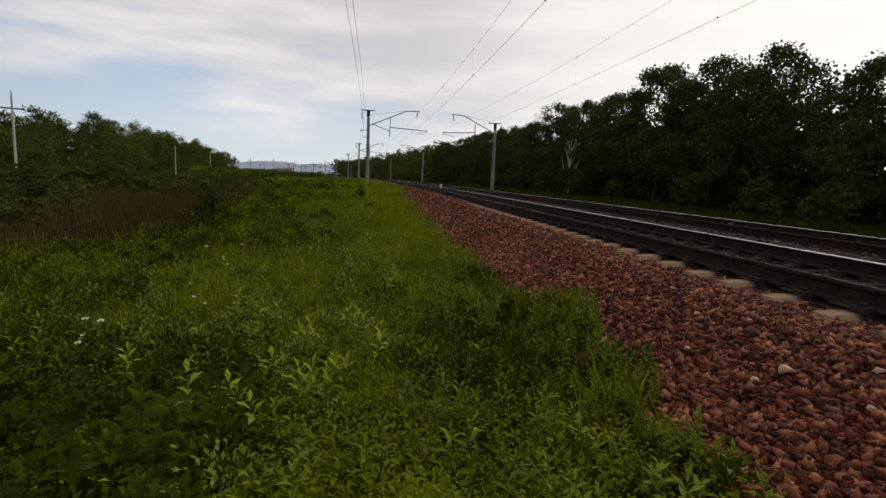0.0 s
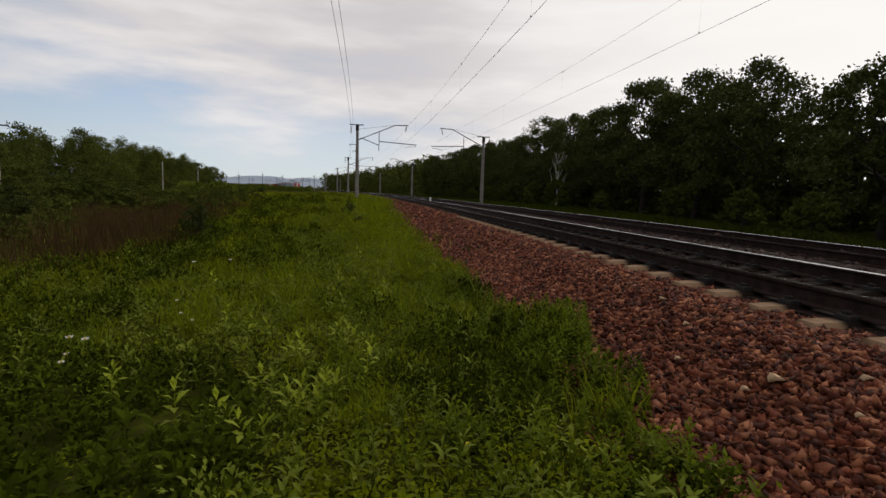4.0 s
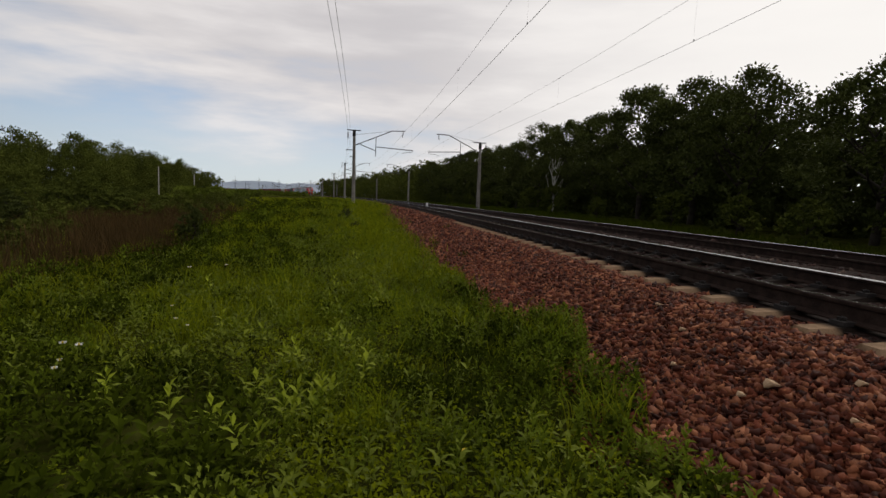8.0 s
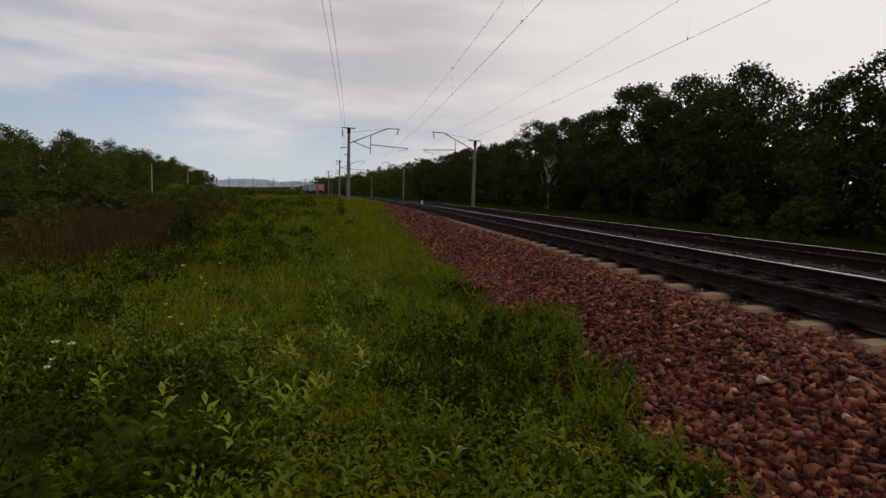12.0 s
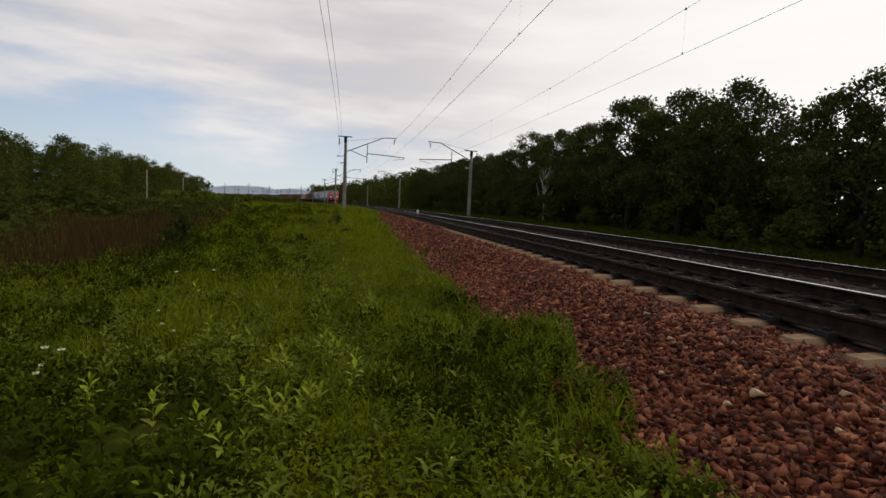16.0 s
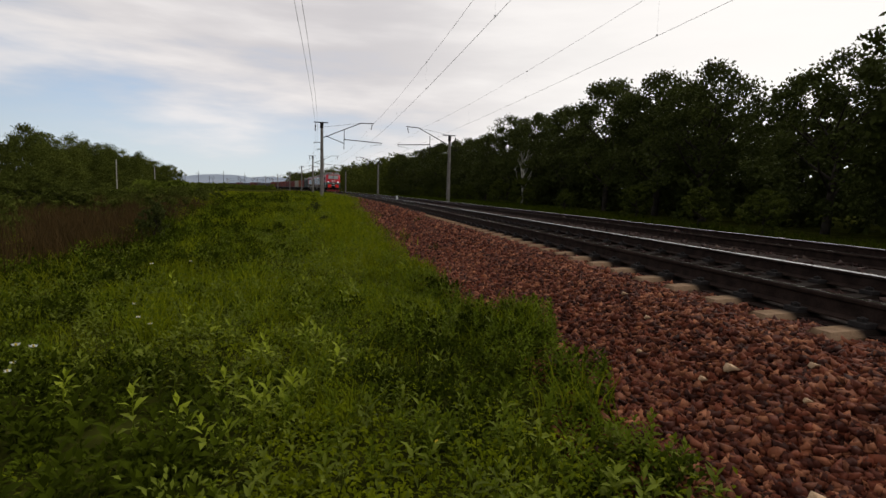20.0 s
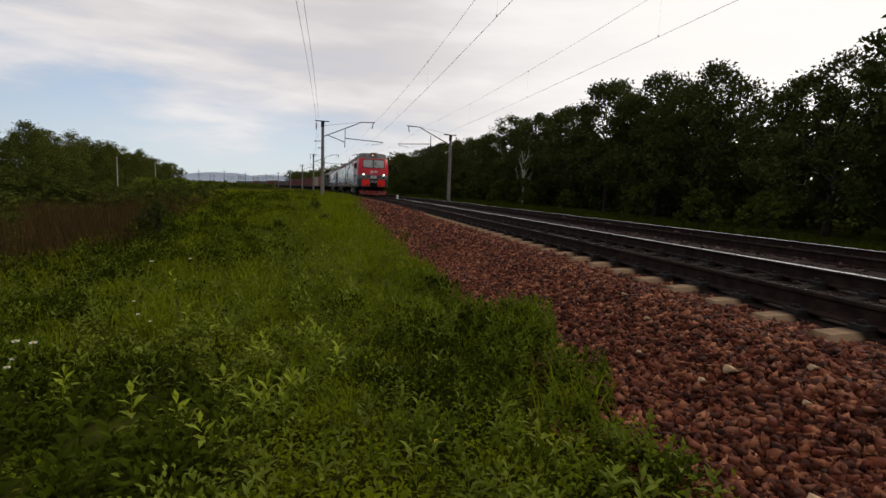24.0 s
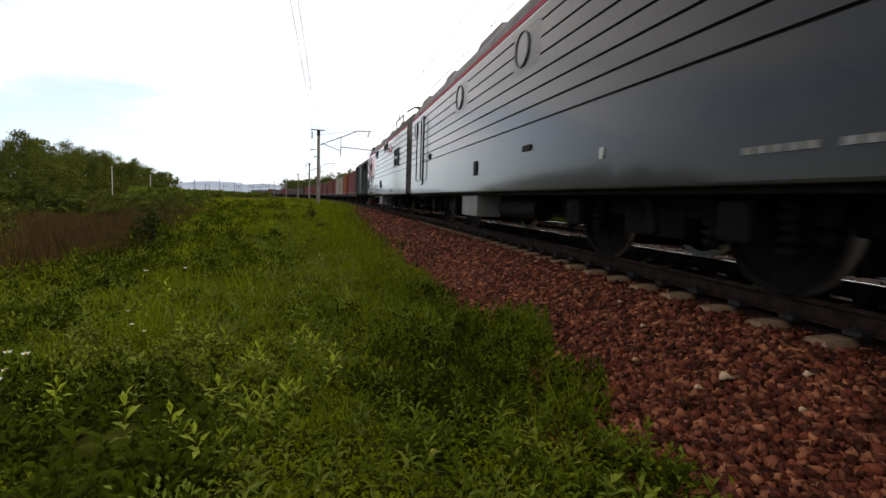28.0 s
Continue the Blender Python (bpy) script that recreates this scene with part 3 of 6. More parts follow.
def build_right_wood():
    rng = random.Random(11)
    label = "tall dark-leaved broadleaf tree at the edge of the wood"
    group = "trees of the wood beside the track"
    kinds = [make_tree("oak_tree", label, "tree", group, 20 + i, 11.0, 4.7 + 0.35 * (i % 3), 130, 110, 0.23, (0.16, 0.24, 0.10, 0.2)[i % 4]) for i in range(6)]
    plain = [make_tree("oak_tree", "broadleaf tree standing deeper in the dark wood", "tree", group, 40 + i, 11.0, 4.6, 70, 44, 0.42, 0.12) for i in range(3)]
    spots = []
    # front row: the tops follow the wood's outline
    front = [(5, 26.5, 1.40), (14.0, 26.5, 1.22), (21.0, 25.0, 0.86), (29.5, 24.8, 0.99), (35.5, 25.5, 1.05), (42.0, 25.0, 1.10), (51.0, 25.5, 1.00), (58.5, 25.5, 1.04), (67, 25.5, 1.12),
             (76, 25.5, 0.98), (85, 25.5, 1.0), (93, 26, 1.02), (102, 25.5, 1.04), (113, 26, 1.06), (125, 26, 1.06), (138, 25.5, 1.06)]
    for y, x, s in front:
        spots.append((x, y, s))
    for y in range(-52, 2, 9):
        spots.append((27 + rng.uniform(-1, 1), y, rng.uniform(0.85, 1.1)))
    for i, y in enumerate(range(-10, 150, 8)):
        spots.append((33 + rng.uniform(-1.5, 1.5), y + rng.uniform(-2, 2), rng.uniform(0.88, 1.0)))
    spots.append((31.5, 47.0, 0.98))
    for i, (x, y, s) in enumerate(spots):
        rel = x - CURVE * y * y / 2
        k = kinds[i % 6] if i < 16 else plain[i % 3]
        if i < 6 or 16 <= i < 19:
            k.matrix_basis = place_on_ground(rel, y, rng.uniform(0, 360), 1, 0.1)
            k.scale = (s, s, s)
        else:
            copy_scaled(k, rel, y, rng.uniform(0, 360), s)
    dead = make_tree("dead_tree", "bare bleached dead tree at the edge of the wood", "tree", "", 5, 10.0, 2.6, 1, 1, 0.1, bark=M_DEADWOOD, bare=True)
    dead.matrix_basis = place_on_ground(20.4, 53.4, 40)
    dead.scale = (0.62, 0.62, 0.86)


def far_wood(name, label, lines, seed, leaf=0.8, dens=1.0, mat=None, per=26, tight=1.0):
    """Distant trees grown together: lumps of leaves along lines of (x, y, height, width)."""
    rng = np.random.default_rng(seed)
    cs, rs = [], []
    for x, y, h, w, lo in lines:
        n = int(16 * dens)
        z = rng.uniform(lo, 1.0, n)
        ang = rng.uniform(0, 2 * math.pi, n)
        prof = np.sin(np.pi * np.clip((z + 0.12) / 1.14, 0, 1) ** 0.8) ** 0.5
        rr = w * prof * rng.uniform(0.2, 1.0, n)
        g = float(ground_height(np.array(x), np.array(y)))
        cs.append(np.stack([x + rr * np.cos(ang), y + rr * np.sin(ang), g + h * z * 0.92], 1))
        rs.append(h * rng.uniform(0.09, 0.16, n) * tight)
    cs, rs = np.concatenate(cs), np.concatenate(rs)
    v, f = leaf_cloud(rng, cs, rs, np.full(len(cs), per), leaf)
    tagged(new(name, big_mesh(name, v, f, mat or M_LEAF)), label, "trees", kind="stuff")


def build_far_woods():
    rng = random.Random(3)
    rows = []
    y = 140
    while y < 385:
        for off in (20.5, 25, 31):
            rows.append((AXIS + off - CURVE * y * y / 2 + rng.uniform(-1.5, 1.5), y + rng.uniform(-2, 2), rng.uniform(10.5, 13.0), rng.uniform(3.4, 4.8), 0.02))
        y += 5.5
    # paler leaves than the near trees put the distance haze into the colour
    far_wood("far_wood", "dark wood along the outer side of the curving line", rows, 31, mat=M_LEAF3)
    # undergrowth and inner trunks that close the wood near the camera
    rows = []
    for y in np.arange(-55, 145, 2.6):
        rows.append((AXIS + 21.5 + rng.uniform(-1.2, 1.2) - CURVE * y * y / 2, y, rng.uniform(3.2, 6.0), 2.4, 0.0))
        rows.append((AXIS + 27.5 + rng.uniform(-1.5, 1.5) - CURVE * y * y / 2, y, rng.uniform(6.0, 9.0), 3.0, 0.0))
        rows.append((AXIS + 43 + rng.uniform(-1.5, 1.5) - CURVE * y * y / 2, y, rng.uniform(8.0, 10.0), 3.6, 0.0))
        rows.append((AXIS + 35 + rng.uniform(-1.5, 1.5) - CURVE * y * y / 2, y, rng.uniform(8.0, 10.0), 3.4, 0.0))
    far_wood("wood_undergrowth", "dense dark undergrowth below the trees of the wood", rows, 32, 0.5, 1.1)
    # wood on the far side of the fields
    rows = []
    for i in range(235):
        f = rng.random()
        y = 62 + 185 * f
        x = -44 - 26 * f ** 0.9 - rng.random() * 26
        h = 11.4 if f < 0.55 else 11.4 - 2.0 * (f - 0.55) / 0.45
        if -x / y > 0.52:
            h *= max(0.55, 1.0 - 1.5 * (-x / y - 0.52))
        rows.append((x, y, h * rng.uniform(0.86, 1.08), rng.uniform(2.2, 3.4), 0.02))
    far_wood("field_wood", "green mixed wood across the field", rows, 33, 0.30, 1.7, M_LEAF3, 80, 0.78)
    rows = []
    for i in range(330):
        y = rng.uniform(60, 420)
        x = -y * rng.uniform(0.17, 0.30) - 12
        rows.append((x, y + 20, rng.uniform(1.0, 2.4) + (y > 220) * 0.8, rng.uniform(1.2, 2.6), 0.0))
    for i in range(150):
        y = rng.uniform(215, 470)
        rows.append((AXIS - rng.uniform(11, 26) - CURVE * y * y / 2, y, rng.uniform(1.3, 2.7), rng.uniform(1.4, 2.8), 0.0))
    for i in range(260):
        y = rng.uniform(420, 900)
        rows.append((-y * rng.uniform(0.10, 0.42), y, rng.uniform(1.2, 3.2), rng.uniform(5, 9), 0.0))
    far_wood("far_thicket", "low green thicket along the edge of the fields", rows, 34, 0.7, 0.6, M_LEAF2)


def build_shrubs():
    rng = random.Random(8)
    kinds = [make_tree("shrub", "rounded green shrub in rough grass", "shrub", "shrubs", 60 + i, 2.4, 1.15, 50, 46, 0.15, 0.02, M_LEAF3) for i in range(3)]
    dark = [make_tree("shrub", "dark leafy shrub among dry weeds", "shrub", "shrubs", 70 + i, 1.3, 0.62, 44, 46, 0.085, 0.02, M_LEAF) for i in range(2)]
    dark[0].matrix_basis = place_on_ground(-4.6, 13.6, 0)
    dark[0].scale = (0.62, 0.62, 0.86)
    dark[1].matrix_basis = place_on_ground(-13.5, 21.0, 70)
    for x, y, s in ((-17.0, 26.0, 1.2), (-0.6, 19.5, 0.35), (-1.3, 26, 0.55)):
        copy_scaled(dark[rng.randrange(2)], x, y, rng.uniform(0, 360), s)
    spots = [(19.0, 23.2, 0.95), (20.0, 30.5, 1.05), (18.8, 39.0, 0.8), (18.2, 62.0, 0.95), (17.4, 66.0, 1.0), (18.0, 18.0, 0.9), (19.5, 47, 0.8), (18.5, 54, 0.7), (17.5, 75, 0.9), (16.5, 84, 0.85), (21.6, 53.0, 1.35), (20.6, 57.5, 1.25), (22.4, 55.0, 1.5)]
    for i, (x, y, s) in enumerate(spots):
        if i < 3:
            kinds[i].matrix_basis = place_on_ground(x, y, 0)
            kinds[i].scale = (s, s, s)
        else:
            copy_scaled(kinds[i % 3], x - CURVE * y * y / 2, y, rng.uniform(0, 360), s)
    rows = []
    for i in range(340):
        y = 12 + 50 * rng.random() ** 0.8
        x = -5.5 - y * rng.uniform(0.12, 0.85)
        if (y < 20 and x > -7.5 and i % 3) or (y < 25 and -0.54 < x / y < -0.3):
            continue
        rows.append((x, y, rng.uniform(0.5, 1.3) * (0.55 + y / 75), rng.uniform(0.5, 1.4), 0.0))
    far_wood("scrub", "low green scrub in the dip beside the verge", rows, 36, 0.12, 1.1, M_LEAF3, 42)
    for i in range(60):
        y = rng.uniform(28, 74)
        x = -y * rng.uniform(0.36, 0.85) - 3.0
        copy_scaled(kinds[i % 3], x, y, rng.uniform(0, 360), rng.uniform(0.5, 1.15), rng.uniform(0.45, 0.95))


build_right_wood()
build_far_woods()
build_shrubs()


# ---------------------------------------------------------------- poles, posts and hills in the distance
def build_pole(x, y, top, arms, wood=None):
    p = thing("telegraph_pole", "weathered telegraph pole with crossarm and insulators" if arms else "bare grey wooden pole beside the wood", "pole", "telegraph poles", place_on_ground(x, y, 34))
    bm = bmesh.new()
    add_rod(bm, (0, 0, -0.5), (0.05, 0, top), 0.13, 0.09, 10)
    part("post", bm, wood or M_POLE, p)
    if arms:
        bm = bmesh.new()
        add_box(bm, (-1.0, -0.06, top - 1.35), (1.0, 0.06, top - 1.22), 0.01)
        part("crossarm", bm, M_IRON, p)
        for dx, z in ((-0.95, top - 1.22), (0.85, top - 1.22), (0.05, top)):
            bm = bmesh.new()
            add_insulator(bm, (dx, 0, z), (dx, 0, z + 0.46), 0.16, 2)
            part("insulator", bm, M_PORCELAIN, p)


def build_distance():
    build_pole(-36.2, 54.0, 7.9, True)
    build_pole(-51.2, 130.0, 6.8, False)
    build_pole(-51.0, 154.0, 6.0, False)
    rng = random.Random(4)
    for x, y in ((-76, 262), (-84, 300), (-72, 280), (-90, 350), (-88, 380), (-100, 420), (-64, 300), (-58, 330), (-75, 400), (-60, 420)):
        build_pole(x, y, 8.6 + rng.uniform(-1, 1), True, M_IRON)
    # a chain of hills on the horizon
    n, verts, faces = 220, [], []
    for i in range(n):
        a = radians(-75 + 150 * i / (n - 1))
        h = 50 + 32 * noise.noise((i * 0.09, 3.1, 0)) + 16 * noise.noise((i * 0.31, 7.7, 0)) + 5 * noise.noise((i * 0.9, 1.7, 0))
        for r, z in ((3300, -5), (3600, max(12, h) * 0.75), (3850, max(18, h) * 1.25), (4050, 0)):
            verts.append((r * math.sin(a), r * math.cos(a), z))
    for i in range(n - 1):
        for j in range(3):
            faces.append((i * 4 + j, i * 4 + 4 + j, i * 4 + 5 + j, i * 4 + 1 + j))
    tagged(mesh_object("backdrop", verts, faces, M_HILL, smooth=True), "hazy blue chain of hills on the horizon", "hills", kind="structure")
    post = thing("marker_post", "short white-painted marker post beside the second track", "post", at=track_pose(50, 2.05, 0.42))
    bm = bmesh.new()
    add_box(bm, (-0.09, -0.07, 0), (0.09, 0.07, 0.55), 0.03)
    part("post", bm, material("white_paint", (0.62, 0.61, 0.58), (0.85, 0.84, 0.8), 0.6, 5, 50, 0.1), post)
    bm = bmesh.new()
    add_box(bm, (-0.12, -0.10, -0.1), (0.12, 0.10, 0.05), 0.02)
    part("foot", bm, M_TIE, post)


build_distance()


# ---------------------------------------------------------------- the train
PITCH = 19.2                       # length of a locomotive section over its couplings
FLANK = -10.70                      # from here the fittings of the cab section's flanks are counted
NOSE = -11.02                       # the cab front in its section's space


def paint_rules(lead):
    """Livery of the locomotive: red cab, dark skirt, light grey body darkened to hold the flank's shade, red line under
    the roof.
    """
    def add(nt, tc, colour):
        N, L = nt.nodes.new, nt.links.new
        sep = N("ShaderNodeSeparateXYZ")
        L(tc.outputs["Object"], sep.inputs[0])

        def op(kind, a, b):
            n = N("ShaderNodeMath")
            n.operation = kind
            for i, v in enumerate((a, b)):
                if isinstance(v, (int, float)):
                    n.inputs[i].default_value = v
                else:
                    L(v, n.inputs[i])
            return n.outputs[0]

        def mix(f, a, rgb):
            m = N("ShaderNodeMix")
            m.data_type = "RGBA"
            L(f, m.inputs[0])
            L(a, m.inputs[6])
            m.inputs[7].default_value = (*rgb, 1)
            return m.outputs[2]

        y, z = sep.outputs[1], sep.outputs[2]
        if lead:
            yr = op("SUBTRACT", y, FLANK)
            dark = op("MULTIPLY", op("LESS_THAN", z, 1.78), op("LESS_THAN", yr, op("ADD", 3.5, op("MULTIPLY", op("SUBTRACT", 1.78, z), 0.25))))
            colour = mix(dark, colour, (0.050, 0.054, 0.058))
            band = op("MULTIPLY", op("MULTIPLY", op("GREATER_THAN", z, 1.78), op("LESS_THAN", z, 2.24)), op("LESS_THAN", yr, 2.95))
            colour = mix(band, colour, (0.155, 0.145, 0.13))
            red = op("MULTIPLY", op("GREATER_THAN", z, 2.24), op("LESS_THAN", yr, op("ADD", 5.42, op("MULTIPLY", op("SUBTRACT", z, 2.38), 1.05))))
            colour = mix(op("MULTIPLY", red, op("LESS_THAN", z, 4.12)), colour, (0.76, 0.030, 0.048))
        return colour
    return add


# the body's light grey goes near black here: the flank's shade is in it
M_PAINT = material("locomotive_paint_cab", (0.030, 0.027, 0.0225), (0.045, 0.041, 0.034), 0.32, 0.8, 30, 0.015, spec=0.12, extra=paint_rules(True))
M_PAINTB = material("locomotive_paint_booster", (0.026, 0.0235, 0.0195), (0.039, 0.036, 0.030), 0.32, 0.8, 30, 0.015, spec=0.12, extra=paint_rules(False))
for m in (M_PAINT, M_PAINTB):
    p = m.node_tree.nodes["Principled BSDF"]
    for k, v in (("Coat Weight", 0.95), ("Coat IOR", 1.33), ("Coat Roughness", 0.09)):
        p.inputs[k].default_value = v
M_STRIPE = material("crimson_stripe", (0.30, 0.012, 0.03), (0.42, 0.018, 0.04), 0.6, 2, 40, 0.02, spec=0.15)
M_ROOF = material("dirty_grey_roof", (0.12, 0.117, 0.112), (0.25, 0.24, 0.23), 0.75, 2.5, 25, 0.2)
M_BLACK = material("black_running_gear", (0.006, 0.0055, 0.005), (0.016, 0.014, 0.013), 0.85, 5, 40, 0.3, spec=0.12)
M_RUBBER = material("black_rubber", (0.007, 0.007, 0.007), (0.016, 0.016, 0.016), 0.75, 9, 60, 0.05, spec=0.1)
# pale grey base stands in for the sky mirrored in the glass
M_GLASS = material("cab_glass_sky_grey", (0.29, 0.30, 0.295), (0.35, 0.36, 0.35), 0.06, 0.6, 1.2, 0, spec=1.0)
M_SIGNAL = material("signal_red_paint", (0.92, 0.026, 0.012), (0.98, 0.035, 0.018), 0.45, 5, 40, 0.02, spec=0.3)
M_WHITE = material("white_lettering", (0.7, 0.7, 0.68), (0.85, 0.85, 0.83), 0.6, 8, 60, 0)
# flank lettering, greyer than the white on the front
M_GREYLETTER = material("grey_lettering", (0.20, 0.195, 0.185), (0.34, 0.33, 0.31), 0.7, 8, 60, 0)
M_STEEL = material("worn_bright_steel", (0.35, 0.34, 0.33), (0.55, 0.54, 0.52), 0.35, 8, 60, 0.05, metal=0.9)
M_BOX = material("light_grey_case", (0.20, 0.20, 0.19), (0.32, 0.315, 0.30), 0.6, 3, 40, 0.1)
M_PLOW = material("scuffed_red_plough", (0.09, 0.035, 0.032), (0.34, 0.035, 0.03), 0.7, 3.5, 30, 0.2)


def glowing(name, rgb, k):
    m = bpy.data.materials.new(name)
    m.use_nodes = True
    p = m.node_tree.nodes["Principled BSDF"]
    p.inputs["Base Color"].default_value = (*rgb, 1)
    p.inputs["Emission Color"].default_value = (*rgb, 1)
    p.inputs["Emission Strength"].default_value = k
    p.inputs["Roughness"].default_value = 0.2
    return m


M_LAMP = glowing("lit_lamp", (1.0, 0.97, 0.92), 2.2)
M_TOPLAMP = glowing("lit_top_lamp", (0.20, 0.065, 0.045), 0.12)
M_LAMPCORE = glowing("lit_top_lamp_core", (1.0, 0.80, 0.62), 3.0)

OUT_X, OUT_Y = [0, 0.6, 1.08, 1.26, 1.44, 1.58], [0, 0.012, 0.05, 0.13, 0.34, 0.74]
FACE = 0.87                        # how far the fittings of the front reach outwards
LEAN_Z, LEAN_Y = [0.97, 1.9, 2.5, 3.1, 4.05, 4.25], [0.0, 0.0, 0.03, 0.13, 0.50, 0.60]
NARROW_Z, NARROW = [3.0, 3.75, 4.05, 4.25], [1.0, 0.985, 0.93, 0.88]


def nose_y(x, z):
    k = np.interp(z, NARROW_Z, NARROW)
    return NOSE + float(np.interp(abs(x) / k, OUT_X, OUT_Y)) + float(np.interp(z, LEAN_Z, LEAN_Y))


def nose_shell(zs):
    bm = bmesh.new()
    xs = [-1.58, -1.56, -1.50, -1.43, -1.34, -1.25, -1.15, -0.6, 0, 0.6, 1.15, 1.25, 1.34, 1.43, 1.50, 1.56, 1.58]
    rings = []
    for z in zs:
        k = float(np.interp(z, NARROW_Z, NARROW))
        ring = [bm.verts.new((-1.58 * k, NOSE + 1.4, z))] + [bm.verts.new((x * k, nose_y(x * k, z), z)) for x in xs] + [bm.verts.new((1.58 * k, NOSE + 1.4, z))]
        rings.append(ring)
    for a, b in zip(rings[:-1], rings[1:]):
        for i in range(len(a) - 1):
            bm.faces.new((a[i], a[i + 1], b[i + 1], b[i])).smooth = True
    return bm


def nose_plate(bm, x0, x1, z0, z1, off, cut=0.0, nx=6, nz=4, thick=0.03):
    """A plate that follows the cab front, its corners cut."""
    x0, x1 = x0 * FACE, x1 * FACE
    def pt(u, v, o):
        x, z = x0 + (x1 - x0) * u, z0 + (z1 - z0) * v
        du, dv = min(u, 1 - u) * abs(x1 - x0), min(v, 1 - v) * (z1 - z0)
        if du + dv < cut:
            f = (cut - du - dv) / 2
            x += f * (1 if u < 0.5 else -1) * (1 if x1 > x0 else -1)
            z += f * (1 if v < 0.5 else -1)
        return (x, nose_y(x, z) - o, z)
    g = [[[bm.verts.new(pt(i / nx, j / nz, o)) for i in range(nx + 1)] for j in range(nz + 1)] for o in (off, off - thick)]
    for j in range(nz):
        for i in range(nx):
            bm.faces.new((g[0][j][i], g[0][j][i + 1], g[0][j + 1][i + 1], g[0][j + 1][i]))
    rim = [(j, 0) for j in range(nz + 1)] + [(nz, i) for i in range(1, nx + 1)] + [(j, nx) for j in range(nz - 1, -1, -1)] + [(0, i) for i in range(nx - 1, 0, -1)]
    for (a, b), (c, d) in zip(rim, rim[1:] + rim[:1]):
        bm.faces.new((g[0][a][b], g[0][c][d], g[1][c][d], g[1][a][b]))
    bmesh.ops.recalc_face_normals(bm, faces=bm.faces[:])


RIB_Z = [2.03, 2.29, 2.545, 2.795, 3.045, 3.30, 3.56]


def side_profile():
    p = [(1.565, 0.925), (1.578, 0.935), (1.58, 0.96)]
    for z in RIB_Z:
        p += [(1.58, z - 0.024), (1.540, z - 0.016), (1.540, z + 0.004), (1.58, z + 0.012)]
    return p + [(1.58, 3.74), (1.555, 3.82), (1.535, 3.9)]


ROOF_PROFILE = [(1.535, 3.9), (1.48, 4.08), (1.34, 4.32), (1.15, 4.40), (0.6, 4.44), (0, 4.45)]


def extruded(profile, y0, y1, sx=1, close=None):
    bm = bmesh.new()
    a = [bm.verts.new((sx * x, y0, z)) for x, z in profile]
    b = [bm.verts.new((sx * x, y1, z)) for x, z in profile]
    for i in range(len(profile) - 1):
        bm.faces.new((a[i], a[i + 1], b[i + 1], b[i]) if sx < 0 else (a[i], b[i], b[i + 1], a[i + 1]))
    return bm


def wheelset(parent, y, r=0.625):
    bm = bmesh.new()
    rot = Euler((0, radians(90), 0)).to_matrix().to_4x4()
    add_rod(bm, (-1.12, 0, 0), (1.12, 0, 0), 0.09, 0.09, 12)
    for s in (-1, 1):
        prof = [(0.10, -0.10), (0.16, -0.07), (r - 0.10, -0.035), (r - 0.08, -0.065), (r + 0.028, -0.062), (r + 0.028, -0.035), (r + 0.004, -0.02), (r - 0.004, 0.062), (r - 0.08, 0.065), (r - 0.1, 0.02), (0.2, 0.03), (0.16, 0.08), (0.1, 0.09)]
        add_lathe(bm, [(a, b * s) for a, b in prof], 28, Matrix.Translation((s * 0.80, 0, 0)) @ rot)
        for i in range(4):
            a = i * math.pi / 2
            add_rod(bm, (s * 0.82, math.cos(a) * r * 0.5, math.sin(a) * r * 0.5), (s * 0.855, math.cos(a) * r * 0.5, math.sin(a) * r * 0.5), 0.05, 0.05, 8)
    bmesh.ops.recalc_face_normals(bm, faces=bm.faces[:])
    o = part("wheelset", bm, [M_BLACK, M_STEEL], parent)
    o.data.polygons.foreach_set("material_index", [1 if abs(math.hypot(p.center.y, p.center.z) - r) < 0.03 else 0 for p in o.data.polygons])
    o.location = (0, y, r)
    return o


